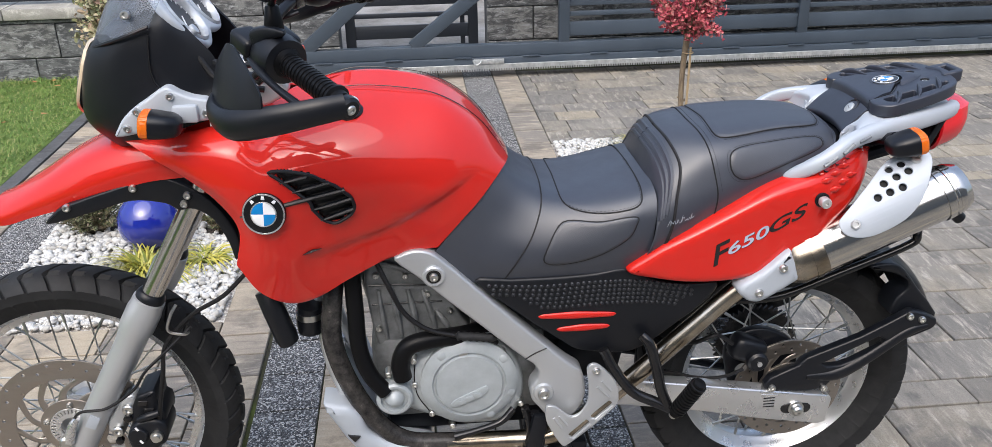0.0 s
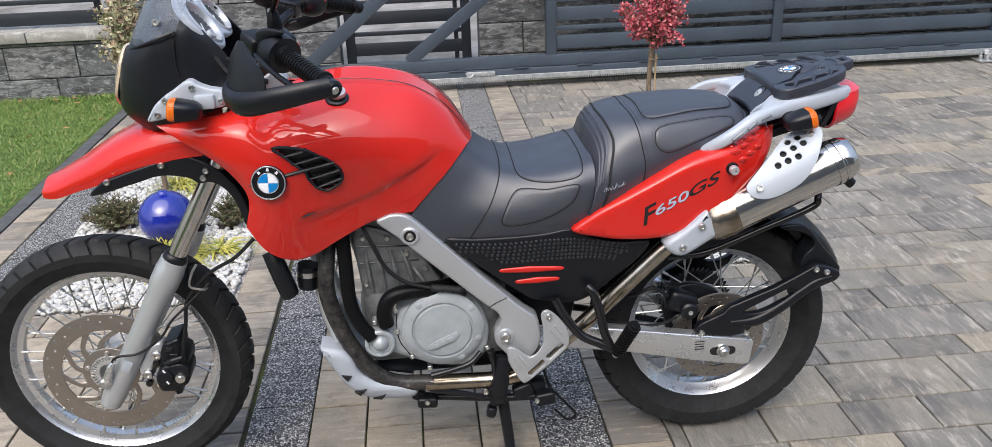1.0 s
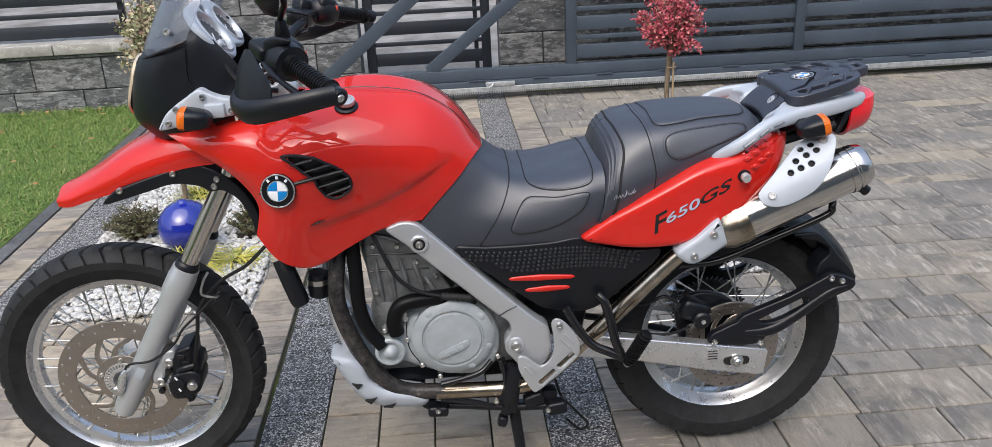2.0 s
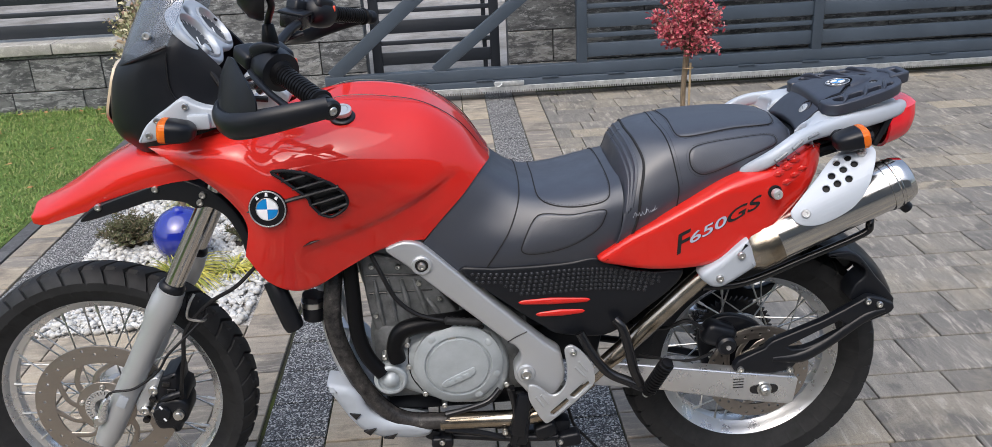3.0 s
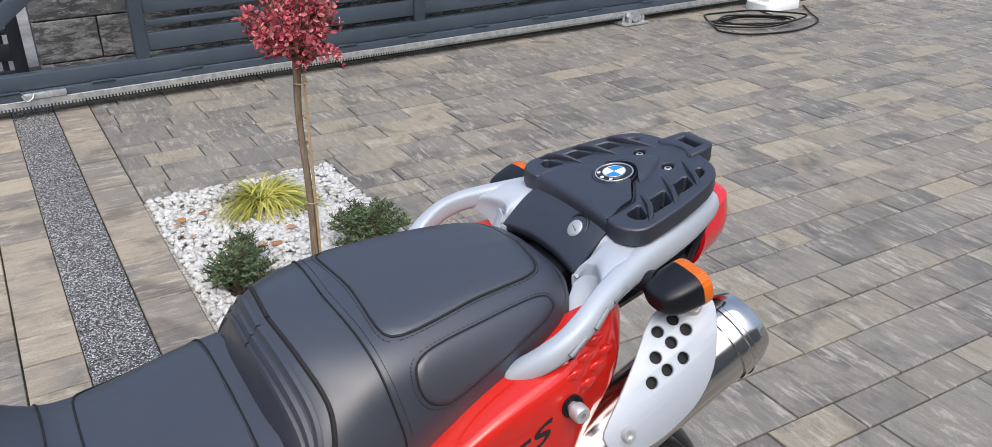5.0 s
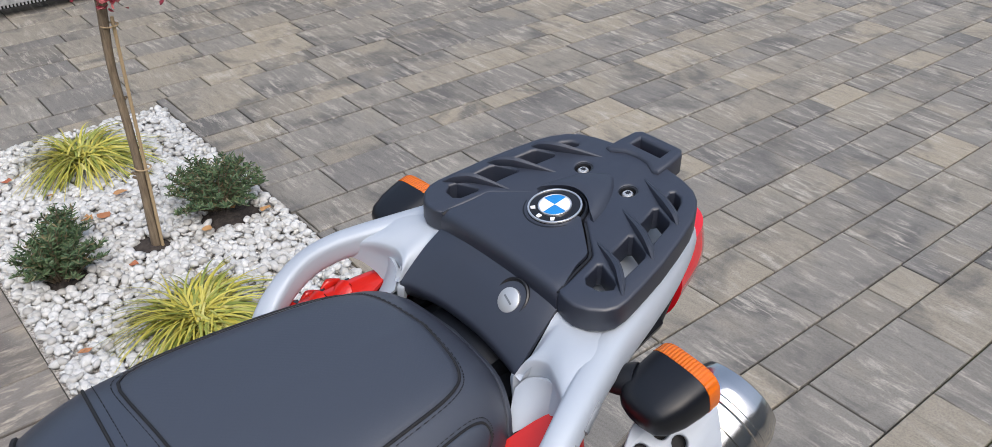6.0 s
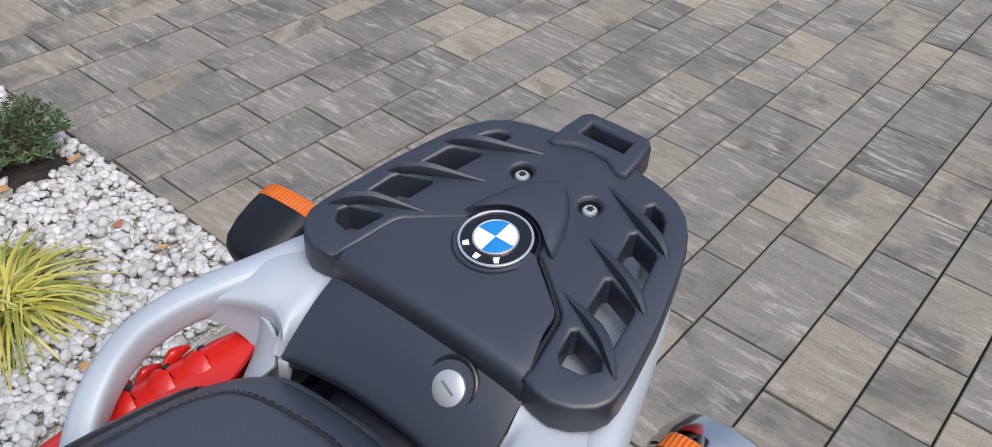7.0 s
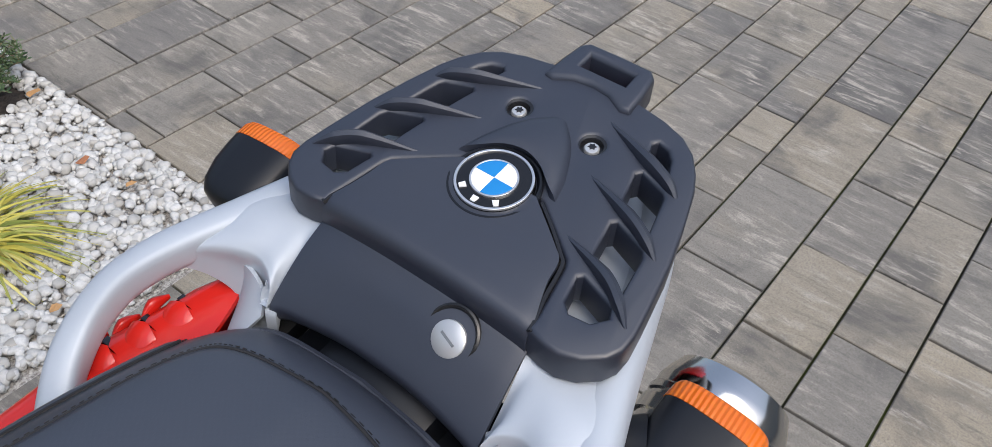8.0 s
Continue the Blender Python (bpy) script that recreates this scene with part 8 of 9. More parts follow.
for x, z1, w in ((-0.2, 0.36, 0.13), (-0.165, 0.295, 0.13), (-0.12, 0.255, 0.13), (-0.06, 0.232, 0.125), (-0.01, 0.232, 0.12)):
    BELLY.append([(x, -w, z1 + 0.004), (x, -w * 0.3, z1), (x, 0, z1), (x, w * 0.3, z1), (x, w, z1 + 0.004)])
part("bash_plate_belly", sheet(bmesh.new(), surface(BELLY, 4, 4), 0.006), SILVER_PLASTIC, moto, "silver plastic belly of the bash plate", 60)
# stand, levers
bm = bmesh.new()
for s in (-1, 1):
    tube(bm, [(0.2, s * 0.1, 0.26), (0.215, s * 0.13, 0.12), (0.225, s * 0.16, 0.012)], [0.016, 0.014, 0.013], 10)
    box(bm, (0.228, s * 0.165, 0.008), (0.06, 0.03, 0.014), 0.004)
tube(bm, [(0.212, -0.12, 0.16), (0.212, 0.12, 0.16)], 0.012, 8)
part("centre_stand", bm, BLACK, moto, "black tubular centre stand")
bm = bmesh.new()
tube(bm, [(0.009, -0.1, 0.198), (0.075, -0.13, 0.211), (0.185, -0.15, 0.21), (0.28, -0.15, 0.204), (0.328, -0.15, 0.199)], 0.0095, 10)
box(bm, (0.29, -0.13, 0.225), (0.05, 0.04, 0.04), 0.01)
tube(bm, [(0.2, -0.15, 0.33), (0.2, -0.165, 0.27), (0.185, -0.16, 0.2)], [0.012, 0.018, 0.012], 8)
tube(bm, [(0.03, -0.15, 0.247), (0.107, -0.155, 0.234), (0.161, -0.158, 0.217)], 0.007, 8)
stand = part("side_stand", bm, BLACK, moto, "black folded side stand")
for (x, y, z), size, tip in zip([(0.021, -0.13, 0.206), (0, -0.12, 0.22), (0.203, -0.165, 0.24), (0.186, -0.15, 0.243), (0.257, -0.15, 0.227), (0.311, -0.155, 0.204), (0.178, -0.14, 0.166)],
                                ((0.05, 0.04, 0.028), (0.03, 0.03, 0.03), (0.03, 0.02, 0.075), (0.024, 0.03, 0.05), (0.05, 0.03, 0.035), (0.05, 0.035, 0.034), (0.024, 0.03, 0.03)), (4, 30, 8, 35, -20, -8, 15)):
    part("stand_joint", box(bmesh.new(), (x, y, z), size, 0.008, (0, tip, 0), 3), BLACK, stand)
for x, y, z in [(0.164, -0.168, 0.24), (0.288, -0.172, 0.206), (0.021, -0.152, 0.214)]:
    part("stand_bolt", bolt(bmesh.new(), (x, y, z), 0.007, 0.006, (0, -1, 0)), BOLT, stand)
bm = bmesh.new()
box(bm, (0.202, -0.172, 0.285), (0.035, 0.02, 0.11), 0.008, (0, 12, 0))
part("stand_bracket", bm, BLACK, moto)
bm = bmesh.new()
tube(bm, [(0.311, -0.14, 0.272), (0.325, -0.13, 0.218), (0.347, -0.13, 0.188), (0.373, -0.12, 0.15), (0.394, -0.12, 0.12), (0.373, -0.12, 0.106), (0.34, -0.12, 0.14)], 0.0035, 6)
part("stand_cable", bm, CABLE, moto)
# shock spring seen between the frame
bm = bmesh.new()
coil = [(0.33 + 0.1 * t / 40 + 0.03 * math.cos(t * 0.9), 0.03 * math.sin(t * 0.9), 0.42 + 0.16 * t / 40) for t in range(41)]
tube(bm, coil, 0.005, 6, 2)
part("shock_spring", bm, BLACK, moto)

# ribbed boot of the clutch cable
bm = bmesh.new()
lathe(bm, [(0.001, 0)] + [(0.0075 if k % 2 else 0.0095, 0.006 + k * 0.0062) for k in range(12)] + [(0.004, 0.082), (0.001, 0.083)], (0.045, -0.168, 0.533), (0.99, 0, -0.14), 14)
part("cable_boot", bm, RUBBER, moto, "black ribbed rubber boot", smooth=40)

# ---- nose, screen, cockpit ----
COWL = [
    [(-0.555, 0, 0.912), (-0.548, -0.05, 0.914), (-0.53, -0.088, 0.92), (-0.5, -0.118, 0.93), (-0.44, -0.13, 0.95), (-0.35, -0.13, 0.975)],
    [(-0.592, 0, 0.955), (-0.584, -0.06, 0.957), (-0.56, -0.1, 0.962), (-0.51, -0.133, 0.972), (-0.43, -0.143, 0.99), (-0.335, -0.138, 1.005)],
    [(-0.596, 0, 1.0), (-0.588, -0.062, 1.0), (-0.563, -0.105, 1.005), (-0.51, -0.138, 1.013), (-0.43, -0.146, 1.025), (-0.325, -0.125, 1.03)],
    [(-0.578, 0, 1.06), (-0.572, -0.065, 1.062), (-0.55, -0.108, 1.068), (-0.5, -0.138, 1.078), (-0.43, -0.143, 1.09), (-0.34, -0.118, 1.08)],
    [(-0.555, 0, 1.1), (-0.548, -0.065, 1.103), (-0.527, -0.106, 1.11), (-0.48, -0.134, 1.122), (-0.42, -0.135, 1.135), (-0.375, -0.115, 1.125)],
    [(-0.52, 0, 1.13), (-0.512, -0.06, 1.135), (-0.492, -0.1, 1.14), (-0.455, -0.125, 1.15), (-0.41, -0.12, 1.155), (-0.395, -0.1, 1.15)],
]
cowl_ob = part("headlamp_cowl", sheet(bmesh.new(), surface(full(COWL), 5, 6), 0.004), BLACK, moto, "black plastic headlamp cowl", 60)
part("panel_gap", tube(bmesh.new(), [(-0.434, -0.1445, 1.125), (-0.437, -0.1465, 1.095), (-0.438, -0.148, 1.065), (-0.43, -0.149, 1.04), (-0.41, -0.148, 1.03)], 0.0016, 6), DECAL, cowl_ob)
LENS = [[(x - 0.004, y * 1.0, z) for x, y, z in ((-0.592, -0.035, 0.968), (-0.595, 0, 0.965), (-0.592, 0.035, 0.968))],
        [(x - 0.006, y, z) for x, y, z in ((-0.582, -0.075, 1.0), (-0.6, 0, 1.0), (-0.582, 0.075, 1.0))],
        [(x - 0.006, y, z) for x, y, z in ((-0.564, -0.078, 1.055), (-0.585, 0, 1.055), (-0.564, 0.078, 1.055))],
        [(x - 0.004, y, z) for x, y, z in ((-0.56, -0.06, 1.085), (-0.567, 0, 1.09), (-0.56, 0.06, 1.085))]]
part("headlamp_lens", sheet(bmesh.new(), surface(LENS, 8, 6), 0.005), CREAM, cowl_ob, "warm clear headlamp lens", 60)
SCREEN = [
    [(-0.562, 0, 1.085), (-0.55, -0.075, 1.092), (-0.52, -0.118, 1.105), (-0.475, -0.146, 1.122), (-0.43, -0.148, 1.138)],
    [(-0.535, 0, 1.14), (-0.525, -0.07, 1.145), (-0.498, -0.11, 1.155), (-0.455, -0.135, 1.168), (-0.41, -0.138, 1.176)],
    [(-0.495, 0, 1.21), (-0.486, -0.06, 1.213), (-0.462, -0.095, 1.218), (-0.425, -0.118, 1.223), (-0.385, -0.12, 1.226)],
    [(-0.45, 0, 1.285), (-0.442, -0.04, 1.285), (-0.425, -0.065, 1.283), (-0.395, -0.08, 1.28), (-0.36, -0.085, 1.275)],
]
scr = part("windscreen", sheet(bmesh.new(), surface(full(SCREEN), 5, 6), 0.004), SMOKE, moto, "smoked clear windscreen", 60)
scr.visible_shadow = False
part("screen_edge", tube(bmesh.new(), full(SCREEN)[0], 0.0035, 6), BLACK, scr)
for s in (-1, 1):
    part("screen_bolt", bolt(bmesh.new(), (-0.462, s * 0.148, 1.158), 0.008, 0.006, (0, s, 0.2)), BOLT, scr)
    cheek = panel([(-0.508, 0.96), (-0.502, 0.976), (-0.489, 0.994), (-0.469, 1.01), (-0.451, 1.021), (-0.423, 1.039), (-0.41, 1.041), (-0.396, 1.032), (-0.375, 1.023), (-0.347, 1.015), (-0.347, 0.986), (-0.376, 0.98), (-0.413, 0.976), (-0.472, 0.964)], lambda x, z: -0.168, 0.02, 0.03, 0.005, 3)
    ck = part("cowl_side_plate", cheek, SILVER_PLASTIC, moto, "silver side plate with indicator")
    if s > 0:
        ck.data = flip_y(ck.data, "cowl_side_plate")
    for x, z in [(-0.486, 0.975), (-0.466, 1.003), (-0.409, 1.027), (-0.354, 0.996)]:
        part("plate_bolt", bolt(bmesh.new(), (x, s * 0.169, z), 0.0065, 0.005, (0, s, 0)), BOLT, ck)
    x, z = [(-0.387, 0.997)][0]
    part("stalk_socket", box(bmesh.new(), (x, s * 0.171, z), (0.042, 0.016, 0.03), 0.005), SILVER_PLASTIC, ck)
    x, z = [(-0.423, 0.992)][0]
    indicator((x, s * 0.21, z), s, False, "front indicator with black pod")

# instruments: a silver surround with two round dials, tilted towards the rider
C0 = Vector((-0.398, 0, 1.138))
DN, DV = Vector((0.8, 0, 0.6)), Vector((-0.6, 0, 0.8))
dash = Matrix(((0, DV.x, DN.x, C0.x), (1, 0, 0, 0), (0, DV.z, DN.z, C0.z), (0, 0, 0, 1)))
DIALS = ((-0.06, -0.002, 0.05), (0.062, -0.004, 0.044))
outl = round2([(-0.126, 0.0), (-0.118, 0.042), (-0.08, 0.068), (-0.03, 0.072), (0, 0.076), (0.03, 0.072), (0.08, 0.066), (0.115, 0.038), (0.122, -0.005), (0.103, -0.042), (0.064, -0.06), (0.02, -0.054), (0, -0.05), (-0.02, -0.058), (-0.064, -0.068), (-0.107, -0.044)], 4)
cl = part("instrument_panel", plate([outl] + [ring2(x, y, r, 36) for x, y, r in DIALS] + [ring2(0.004, 0.048, 0.016, 20, 0.6), ring2(0.0, -0.012, 0.008, 16)], 0.016, 0.005, dash), SILVER_PLASTIC, moto, "silver instrument surround with round dials", 50)
bm = bmesh.new()
plate_in = plate([[(x * 0.93, y * 0.93) for x, y in outl]], 0.05, 0.01, dash @ Matrix.Translation((0, 0, -0.03)))
part("panel_housing", plate_in, BLACK, cl)
for x, y, r in DIALS:
    c = dash @ Vector((x, y, 0))
    bm = lathe(bmesh.new(), [(r + 0.003, 0.004), (r + 0.005, 0.009), (r + 0.001, 0.012), (r - 0.003, 0.008), (r - 0.004, -0.002)], c, DN, 40, True)
    part("dial_bezel", bm, SILVER, cl, "silver dial bezel", 50)
    part("dial_face", lathe(bmesh.new(), [(r, -0.004), (r, -0.001), (0.001, -0.001)], c, DN, 32), DIAL, cl)
    part("dial_needle", tube(bmesh.new(), [c + DN * 0.002, dash @ Vector((x - r * 0.5, y - r * 0.4, 0.003))], 0.0012, 5), WHITE, cl)
    for k in range(15):
        a = math.pi * (-0.2 + 1.4 * k / 14)
        q0, q1 = (dash @ Vector((x + r * f * math.cos(a), y + r * f * math.sin(a), 0.0005)) for f in (0.72, 0.86))
        part("dial_tick", tube(bmesh.new(), [q0, q1], 0.0009, 4), WHITE, cl)
part("trip_knob", lathe(bmesh.new(), [(0.01, 0), (0.009, 0.012), (0.004, 0.013)], dash @ Vector((-0.1, -0.03, 0.005)), DN, 14), SILVER_PLASTIC, cl)

# clutter between screen and bars
part("lever_shroud", panel([(-0.242, 1.153), (-0.234, 1.162), (-0.213, 1.166), (-0.187, 1.162), (-0.19, 1.153), (-0.215, 1.148), (-0.226, 1.133), (-0.232, 1.122), (-0.238, 1.134)], lambda x, z: -0.3 - 0.5 * (x + 0.28), 0.01, 0.03, 0.004, 2), BLACK, moto, "black lever shroud")
for line in ([(-0.246, -0.3, 1.087), (-0.225, -0.3, 1.103), (-0.204, -0.3, 1.121), (-0.185, -0.31, 1.138)], [(-0.247, -0.27, 1.069), (-0.226, -0.27, 1.088), (-0.207, -0.28, 1.101), (-0.186, -0.3, 1.12)], [(-0.332, -0.15, 1.076), (-0.291, -0.2, 1.074), (-0.258, -0.25, 1.076), (-0.238, -0.28, 1.081)], [(-0.364, -0.12, 1.08), (-0.341, -0.13, 1.048), (-0.31, -0.14, 1.033), (-0.261, -0.13, 1.022)]):
    part("control_cable", tube(bmesh.new(), line, 0.006, 8), CABLE, moto)
part("cable_joint", tube(bmesh.new(), [(-0.238, -0.28, 1.081), (-0.224, -0.285, 1.093), (-0.209, -0.29, 1.109)], [0.011, 0.014, 0.01], 10), BLACK_GLOSS, moto)
part("yoke_bracket", panel([(-0.29, 1.021), (-0.27, 1.033), (-0.247, 1.043), (-0.227, 1.034), (-0.221, 1.017), (-0.239, 1.001), (-0.268, 0.99), (-0.292, 0.989)], lambda x, z: -0.125, 0.02, 0.03, 0.006, 3), SILVER, moto, "silver fork bracket")
res = part("brake_reservoir", box(bmesh.new(), [(-0.252, 0.25, 1.113)][0], (0.06, 0.045, 0.035), 0.006, (0, 10, -20), 2), BLACK_GLOSS, moto, "black brake fluid reservoir on the far bar")
part("reservoir_lid", box(bmesh.new(), [(-0.25, 0.25, 1.131)][0], (0.066, 0.05, 0.008), 0.003, (0, 10, -20), 2), BLACK, res)

# triple clamp and handlebar
bm = bmesh.new()
box(bm, (-0.315, 0, 1.0), (0.07, 0.24, 0.03), 0.01, (0, -28, 0))
box(bm, (-0.3, 0, 1.03), (0.05, 0.08, 0.05), 0.01)
part("top_yoke", bm, SILVER, moto, "silver fork yoke")
HALF_BAR = [(-0.103, -0.452, 1.08), (-0.15, -0.39, 1.1), (-0.2, -0.32, 1.115), (-0.25, -0.21, 1.105), (-0.282, -0.11, 1.075), (-0.29, -0.04, 1.06)]
BAR = HALF_BAR + mirrored(HALF_BAR[::-1])
bar = part("handlebar", tube(bmesh.new(), BAR, 0.011, 12), BLACK, moto, "black tubular handlebar")
for s in (-1, 1):
    g0, g1 = Vector((-0.188, s * 0.335, 1.113)), Vector((-0.105, s * 0.45, 1.081))
    d = (g1 - g0).normalized()
    L = (g1 - g0).length
    prof = [(0.02, -0.01), (0.023, -0.008), (0.023, 0.0), (0.018, 0.004)]
    for k in range(14):
        h = 0.006 + k * L * 0.058
        prof += [(0.0178, h), (0.0178, h + L * 0.03), (0.0162, h + L * 0.035), (0.0162, h + L * 0.055)]
    prof += [(0.017, L * 0.86), (0.021, L * 0.87), (0.021, L * 0.9), (0.0165, L * 0.92), (0.016, L), (0.004, L + 0.003)]
    part("grip", lathe(bmesh.new(), prof, g0, d, 20), GRIP, bar, "ribbed rubber grip")
    bm = bmesh.new()
    lathe(bm, [(0.015, -0.07), (0.03, -0.06), (0.036, -0.045), (0.037, -0.02), (0.034, -0.004), (0.022, -0.001)], g0, d, 24)
    box(bm, g0 - d * 0.04 + Vector((0.012, 0, 0.018)), (0.05, 0.045, 0.03), 0.01, (0, 20, s * 50), 3)
    part("switch_block", bm, BLACK, bar, "black switch block")
    part("switch", box(bmesh.new(), g0 - d * 0.035 + Vector((0.038, 0, 0.005)), (0.01, 0.012, 0.014), 0.003), ORANGE, bar, "orange-red switch")
    part("bar_end_weight", lathe(bmesh.new(), [(0.014, 0), (0.017, 0.004), (0.017, 0.016), (0.013, 0.02), (0.007, 0.02), (0.006, 0.014), (0.001, 0.014)], g1 + d * 0.002, d, 20), BLACK, bar)
    part("bar_end_screw", bolt(bmesh.new(), g1 + d * 0.02, 0.0075, 0.004, tuple(d)), BOLT, bar)
    # lever
    lv = [g0 - d * 0.06 + Vector((-0.03, 0, 0.0)), g0 + Vector((-0.045, 0, -0.004)), g0 + d * 0.06 + Vector((-0.05, 0, -0.008)), g0 + d * 0.12 + Vector((-0.045, 0, -0.012))]
    part("lever", tube(bmesh.new(), lv, [0.008, 0.0075, 0.006, 0.007], 10, flat=0.7), BLACK, bar, "black hand lever")
    bm = bmesh.new()
    box(bm, g0 - d * 0.055 + Vector((-0.028, 0, 0.012)), (0.05, 0.04, 0.03), 0.008, (0, 20, s * 50), 3)
    part("lever_clamp", bm, BLACK, bar)
    # hand guard
    hg = [(-0.1, -0.464, 1.082), (-0.14, -0.47, 1.077), (-0.197, -0.464, 1.066), (-0.252, -0.44, 1.054), (-0.283, -0.4, 1.054), (-0.295, -0.35, 1.062), (-0.272, -0.28, 1.086)]
    hg = hg if s < 0 else mirrored(hg)
    gd = part("hand_guard", tube(bmesh.new(), hg, [0.011, 0.012, 0.0135, 0.0145, 0.0135, 0.011, 0.008], 12, 6, flat=1.6, up=(0, 0, 1)), BLACK, moto, "black plastic hand guard")
    gs = [[(-0.212, -0.464, 1.066), (-0.25, -0.444, 1.05), (-0.283, -0.402, 1.046), (-0.303, -0.345, 1.05)], [(-0.21, -0.46, 1.098), (-0.244, -0.44, 1.09), (-0.274, -0.4, 1.086), (-0.293, -0.345, 1.088)],
          [(-0.222, -0.445, 1.124), (-0.245, -0.425, 1.122), (-0.27, -0.39, 1.119), (-0.284, -0.345, 1.119)], [(-0.246, -0.404, 1.153), (-0.25, -0.398, 1.156), (-0.256, -0.388, 1.156), (-0.263, -0.37, 1.15)]]
    gs = gs if s < 0 else [mirrored(r) for r in gs]
    part("deflector", sheet(bmesh.new(), surface(gs, 6, 6), 0.004), BLACK, gd, "curved wind deflector", 60)
    # mirror on its stem
    stem = [g0 - d * 0.03 + Vector((0.0, 0, 0.03)), g0 - d * 0.03 + Vector((0.0, 0, 0.075)), g0 + Vector((0.0, s * 0.012, 0.115)), g0 + Vector((-0.004, s * 0.03, 0.14))]
    mr = part("mirror", tube(bmesh.new(), stem, [0.0065, 0.006, 0.006, 0.006], 10), BLACK, moto, "black mirror on a stem")
    part("stem_boot", lathe(bmesh.new(), [(0.015, 0), (0.014, 0.02), (0.01, 0.042), (0.008, 0.044)], g0 - d * 0.03 + Vector((0, 0, 0.03)), (0, 0, 1), 16), GRIP, mr)
    mc = g0 + Vector((-0.012, s * 0.03, 0.15))
    max_ = Vector((0.93, s * -0.25, -0.1)).normalized()
    bm = lathe(bmesh.new(), [(0.001, -0.04), (0.03, -0.034), (0.05, -0.018), (0.056, 0.0), (0.055, 0.005), (0.051, 0.004)], (0, 0, 0), max_, 32)
    for v in bm.verts:
        v.co.y *= 1.15
    bm.transform(Matrix.Translation(mc))
    part("mirror_shell", bm, BLACK, mr, smooth=50)
    bm = lathe(bmesh.new(), [(0.051, 0.002), (0.051, 0.003), (0.001, 0.0035)], (0, 0, 0), max_, 32)
    for v in bm.verts:
        v.co.y *= 1.15
    bm.transform(Matrix.Translation(mc))
    part("mirror_glass", bm, GLASS, mr, "mirror glass")
for s, off in ((-1, 0), (-1, 0.015), (1, 0), (1, 0.012)):
    bm = bmesh.new()
    tube(bm, [(-0.23, s * 0.2, 1.09), (-0.29, s * (0.17 + off), 1.07), (-0.33, s * (0.1 + off), 1.02), (-0.32, s * 0.07, 0.95), (-0.28, s * 0.08, 0.86)], 0.0042, 7)
    part("control_cable", bm, CABLE, moto)
part("ignition_lock", lathe(bmesh.new(), [(0.018, 0), (0.018, 0.03), (0.014, 0.034), (0.004, 0.034)], (-0.285, 0, 1.045), (0.1, 0, 1), 18), BLACK, moto)

# ---- paving stones, laid last ----
STONES = {}


def stone_mesh(w, d, mat, name):
    """A paver with chamfered top edges, centred on x, y, its top at z = 0."""
    key = (round(w, 3), round(d, 3), name)
    if key not in STONES:
        g, c, h = 0.0026, 0.002, 0.03
        a, b = w / 2 - g, d / 2 - g
        v = [(sx * a, sy * b, -h) for sx, sy in ((-1, -1), (1, -1), (1, 1), (-1, 1))]
        v += [(sx * a, sy * b, -c) for sx, sy in ((-1, -1), (1, -1), (1, 1), (-1, 1))]
        v += [(sx * (a - c), sy * (b - c), 0) for sx, sy in ((-1, -1), (1, -1), (1, 1), (-1, 1))]
        f = [(8, 9, 10, 11)]
        for k in range(4):
            n = (k + 1) % 4
            f += [(k, n, n + 4, k + 4), (k + 4, n + 4, n + 8, k + 8)]
        STONES[key] = raw_mesh(name, v, f, mat)
    return STONES[key]


def lay(stones, mat, name, near, label, turn=lambda x: 0.0):
    """Stones (x, y, w, d): those inside `near` are parts of their own, the others one joined part."""
    rnd = random.Random(77)
    v, f, singles = [], [], 0
    for x, y, w, d in stones:
        me = stone_mesh(w, d, mat, name)
        m = pose(x, y, rnd.uniform(-0.0015, 0.0015), rnd.gauss(0, 0.14), rnd.gauss(0, 0.14), turn(x) + rnd.gauss(0, 0.06))
        if near(x, y) and singles < 300:
            ob = new(name, me)
            ob.parent = paving
            ob.matrix_local = m
            singles += 1
        else:
            o = len(v)
            v += [tuple(m @ q.co) for q in me.vertices]
            f += [tuple(o + i for i in p.vertices) for p in me.polygons]
    if v:
        ob = part(name + "_field", raw_mesh(name, v, f, mat), mat, paving, label)
        ob["kind"] = "stuff"


HEIGHTS = (0.19, 0.108, 0.188, 0.151, 0.152)  # the repeating run of course depths


def course_lines(y0, y1, at, fixed=()):
    """Joints between the courses from y0 to y1; a new run begins at `at`; fixed joints take the place of those near them."""
    lines, k = [at], 0
    while lines[-1] < y1:
        lines.append(lines[-1] + HEIGHTS[k % 5])
        k += 1
    k = -1
    while lines[0] > y0:
        lines.insert(0, lines[0] - HEIGHTS[k % 5])
        k -= 1
    return [min(fixed, key=lambda f: abs(f - y)) if fixed and min(abs(f - y) for f in fixed) < 0.06 else y for y in lines]


# joints that differ from the plain bond: course (counted from the line at 1.772) and where its stones end
JOINTS = {-2: (1.699, 1.929, 2.16, 2.452), -1: (1.842, 2.131, 2.423, 2.654, 2.884, 3.112), 0: (1.942, 2.323, 2.706, 2.995), 1: (2.14, 2.373, 2.539, 2.768, 2.986, 3.231), 2: (2.56, 2.845, 3.127), 3: (2.482, 2.7, 2.931),
          6: (1.583, 1.965), 7: (1.595, 1.821, 2.05), 8: (1.458, 1.685, 1.911), 9: (1.419, 1.796), 10: (1.599,)}


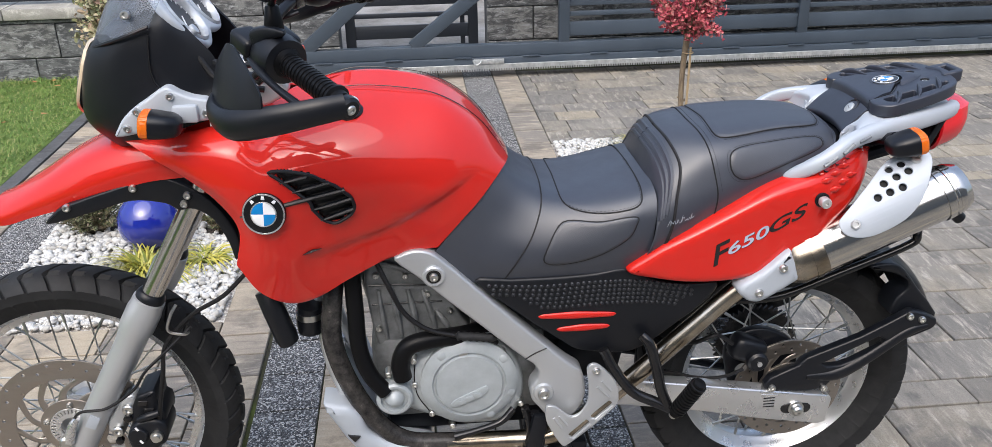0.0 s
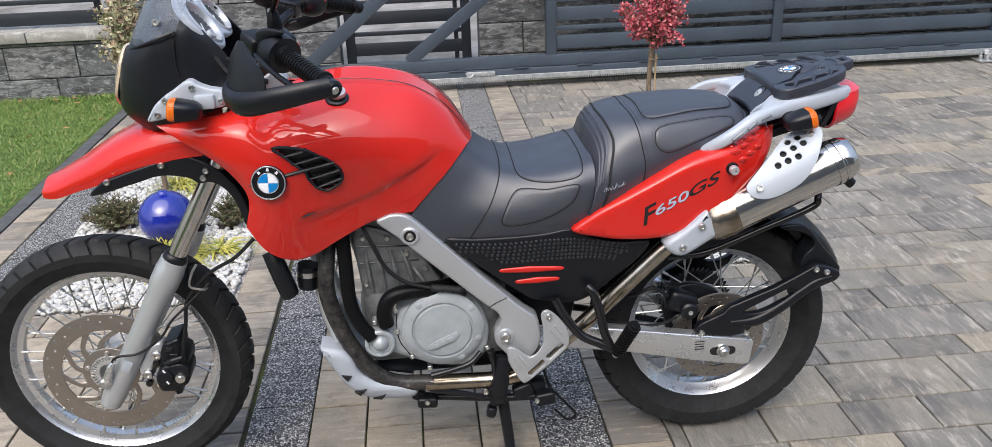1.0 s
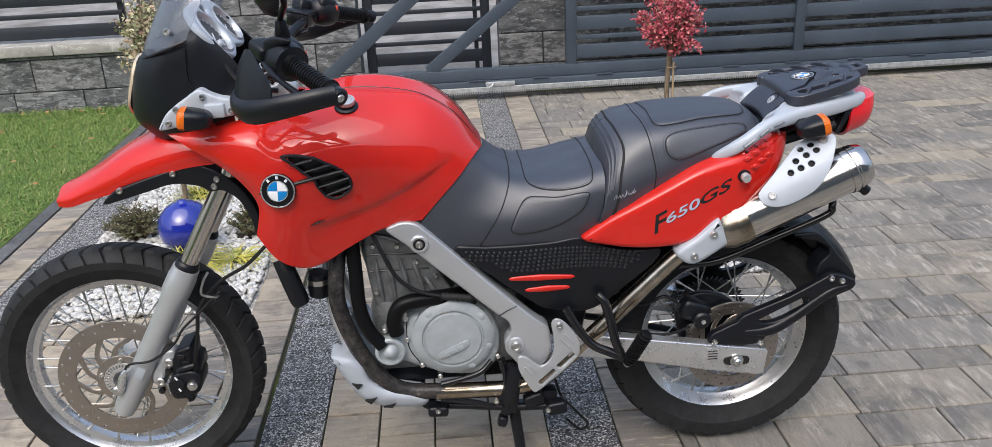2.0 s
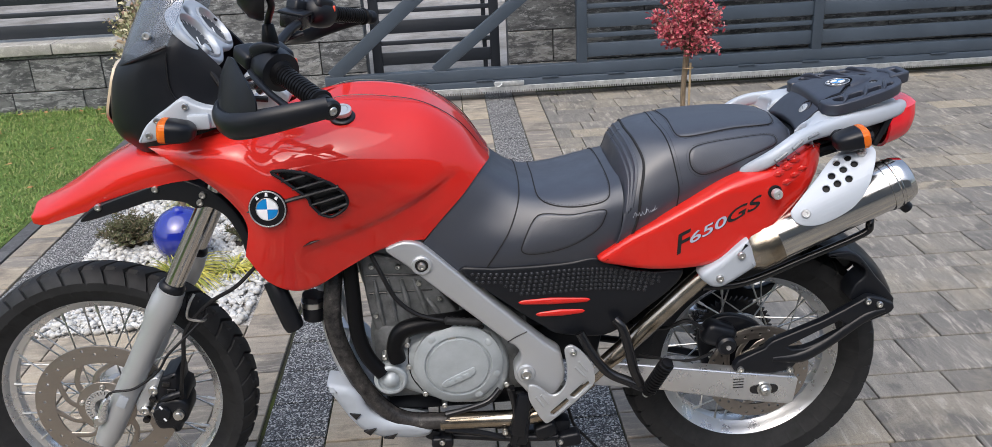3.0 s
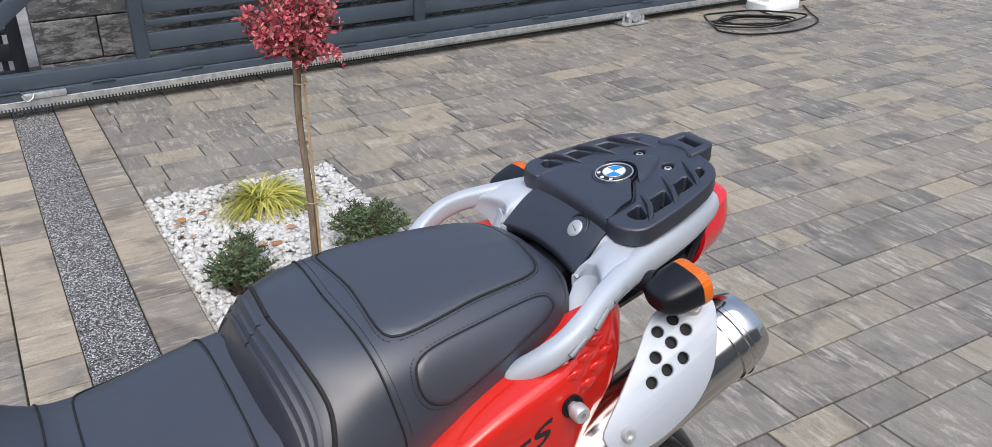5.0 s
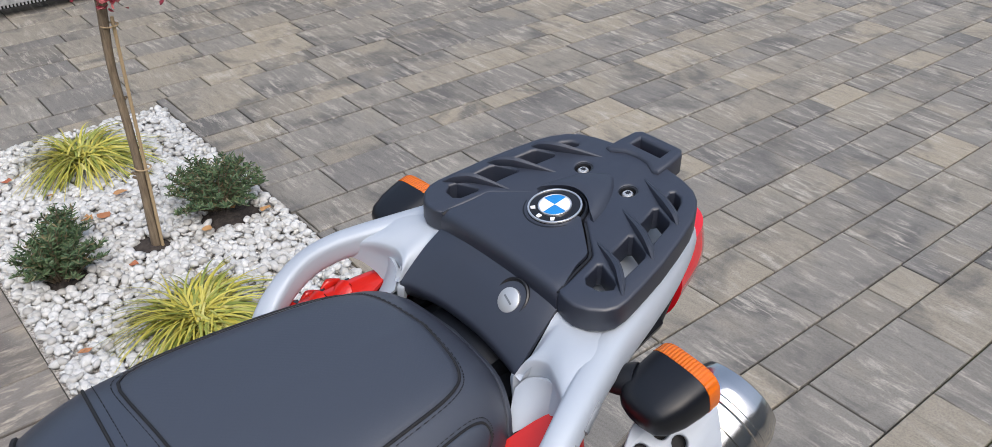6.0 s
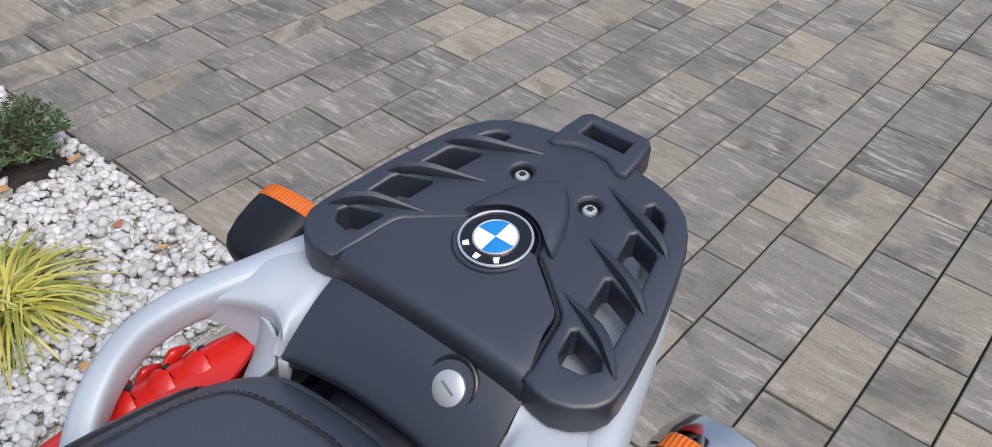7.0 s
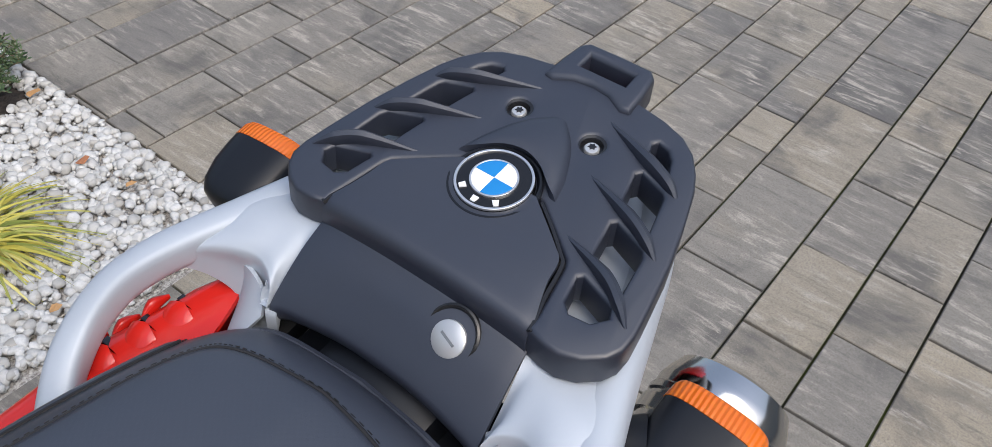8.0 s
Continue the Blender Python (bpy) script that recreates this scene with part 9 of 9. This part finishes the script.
def stone_length(depth, rnd):
    """Deep courses have long stones, shallow ones short stones."""
    return rnd.choice((0.383, 0.383, 0.289) if depth > 0.17 else (0.229, 0.229, 0.289) if depth > 0.13 else (0.229, 0.229, 0.166))


def courses(x0, x1, lines, seed, hole=None, start=None):
    """Running-bond courses along x; hole (x0, x1, y0, y1) is left open and stones are cut at it."""
    rnd = random.Random(seed)
    first_line = min(range(len(lines)), key=lambda i: abs(lines[i] - start)) if start else 0
    out = []
    for i, (ya, yb) in enumerate(zip(lines, lines[1:])):
        ends = list(JOINTS.get(i - first_line, ())) if start else []
        ends = ends or [x0 + rnd.uniform(0.06, 0.3)]
        while ends[0] > x0:
            ends.insert(0, ends[0] - stone_length(yb - ya, rnd))
        while ends[-1] < x1:
            ends.append(ends[-1] + stone_length(yb - ya, rnd))
        for a, b in zip(ends, ends[1:]):
            a, b = max(a, x0), min(b, x1)
            if b - a < 0.012:
                continue
            if hole and a < hole[1] and b > hole[0] and ya < hole[3] - 0.005 and yb > hole[2] + 0.005:
                pieces = [(a, hole[0], ya, yb), (hole[1], b, ya, yb), (max(a, hole[0]), min(b, hole[1]), ya, hole[2]), (max(a, hole[0]), min(b, hole[1]), hole[3], yb)]
            else:
                pieces = [(a, b, ya, yb)]
            out += [((p + q) / 2, (u + v) / 2, q - p, v - u) for p, q, u, v in pieces if q - p > 0.012 and v - u > 0.012]
    return out


LINES = course_lines(-4.4, 5.6, 1.772, (1.468, 1.62, 1.772, 1.965, 2.078, 2.27, 2.417, 2.567, 2.745, 2.861, 3.043, 3.195, 3.335, 3.517, 3.61, 3.803, 3.945, 4.09, 4.262))
right = courses(0.655, 9.0, LINES, 3, (BEDS[1][0], BEDS[1][1], *BED_Y), 1.772)
# past the bed the courses run off a degree from the machine's axis
right = [(x, y - 0.016 * max(0.0, x - 1.45), w, d) for x, y, w, d in right]
right.sort(key=lambda s: math.hypot(s[0] - 1.9, (s[1] - 2.4) * 1.2))
lay(right, PAVER, "paving_stone", lambda x, y: x < 4.2 and 0.8 < y < 5.7, "running-bond concrete pavers further off", lambda x: -0.92 if x > 1.45 else 0.0)


def column(x, w, y0, y1, seed):
    rnd = random.Random(seed)
    out, y = [], y0
    while y < y1 - 0.02:
        d = min(rnd.choice((0.118, 0.158, 0.158, 0.2)), y1 - y)
        out.append((x, y + d / 2, w, d))
        y += d
    return out


YA, YB = -4.5, 5.98
inner = []
for k in range(4):
    inner += column(-0.2325 + 0.155 * k, 0.155, YA, YB, 50 + k)
for x in (0.575, -0.575):
    inner += column(x, 0.16, YA, YB, 60 + int(x))
inner += column(-1.73, 0.14, YA, YB, 66)
left = courses(-1.655, -0.655, [y for y in course_lines(-4.4, 2.6, 2.67) if y < 2.68], 8)
left += courses(-1.46, -0.655, [y for y in course_lines(4.2, 5.8, 4.262) if y > 4.25], 9)
inner = inner + left
inner.sort(key=lambda s: math.hypot(s[0], s[1] - 3.4))
lay(inner, PAVER_WARM, "path_stone", lambda x, y: y > 1.2, "warm-toned concrete path stones further off")

bands = []
for x, y0, w in ((0.4015, YA, 0.187), (-0.3975, YA, 0.175), (-1.5575, 2.67, 0.195)):
    y = y0
    while y < YB:
        bands.append((x, y + 0.09, w, 0.18))
        y += 0.18
bands.sort(key=lambda s: abs(s[1] - 3.2))
lay(bands, AGGREGATE, "aggregate_paver", lambda x, y: y > 0.5, "dark washed aggregate pavers further off")

edging = []
y = -4.5
while y < YB - 0.4:
    edging.append((-1.845, y + 0.25, 0.075, 0.5))
    y += 0.5
lay(edging, KERB, "edging_kerb", lambda x, y: True, "")

# wall slabs
rnd = random.Random(91)


def slab_mesh(w, h):
    bm = box(bmesh.new(), (0, 0, 0), (w - 0.006, 0.05, h - 0.006), 0.004, seg=1)
    return finish(bm, "wall_slab", SLAB, 0)


CACHE = {}
for wall, x0, x1, top in ((wall_left, -9.0, -1.93, 0.39), (wall_mid, -1.93, -0.47, 1.56), (wall_right, 0.5, 5.3, 1.56)):
    z, k = 0.39 - 0.225 * 2 - 0.03, 0
    z = -0.085
    while z < top - 0.02:
        h = min(0.22 if k else 0.225, top - z)
        x = x1 if wall is not wall_right else x0
        sgn = -1 if wall is not wall_right else 1
        first = True
        while (x - x0 > 0.02) if sgn < 0 else (x1 - x > 0.02):
            w = 0.47 if not (first and k % 2) else 0.31
            first = False
            w = min(w, x - x0) if sgn < 0 else min(w, x1 - x)
            key = (round(w, 3), round(h, 3))
            if key not in CACHE:
                CACHE[key] = slab_mesh(w, h)
            ob = new("wall_slab", CACHE[key])
            ob.parent = wall
            ob.matrix_local = pose(x + sgn * w / 2, WALL_Y + 0.018 + rnd.uniform(-0.002, 0.002), z + h / 2)
            x += sgn * w
        z += h
        k += 1
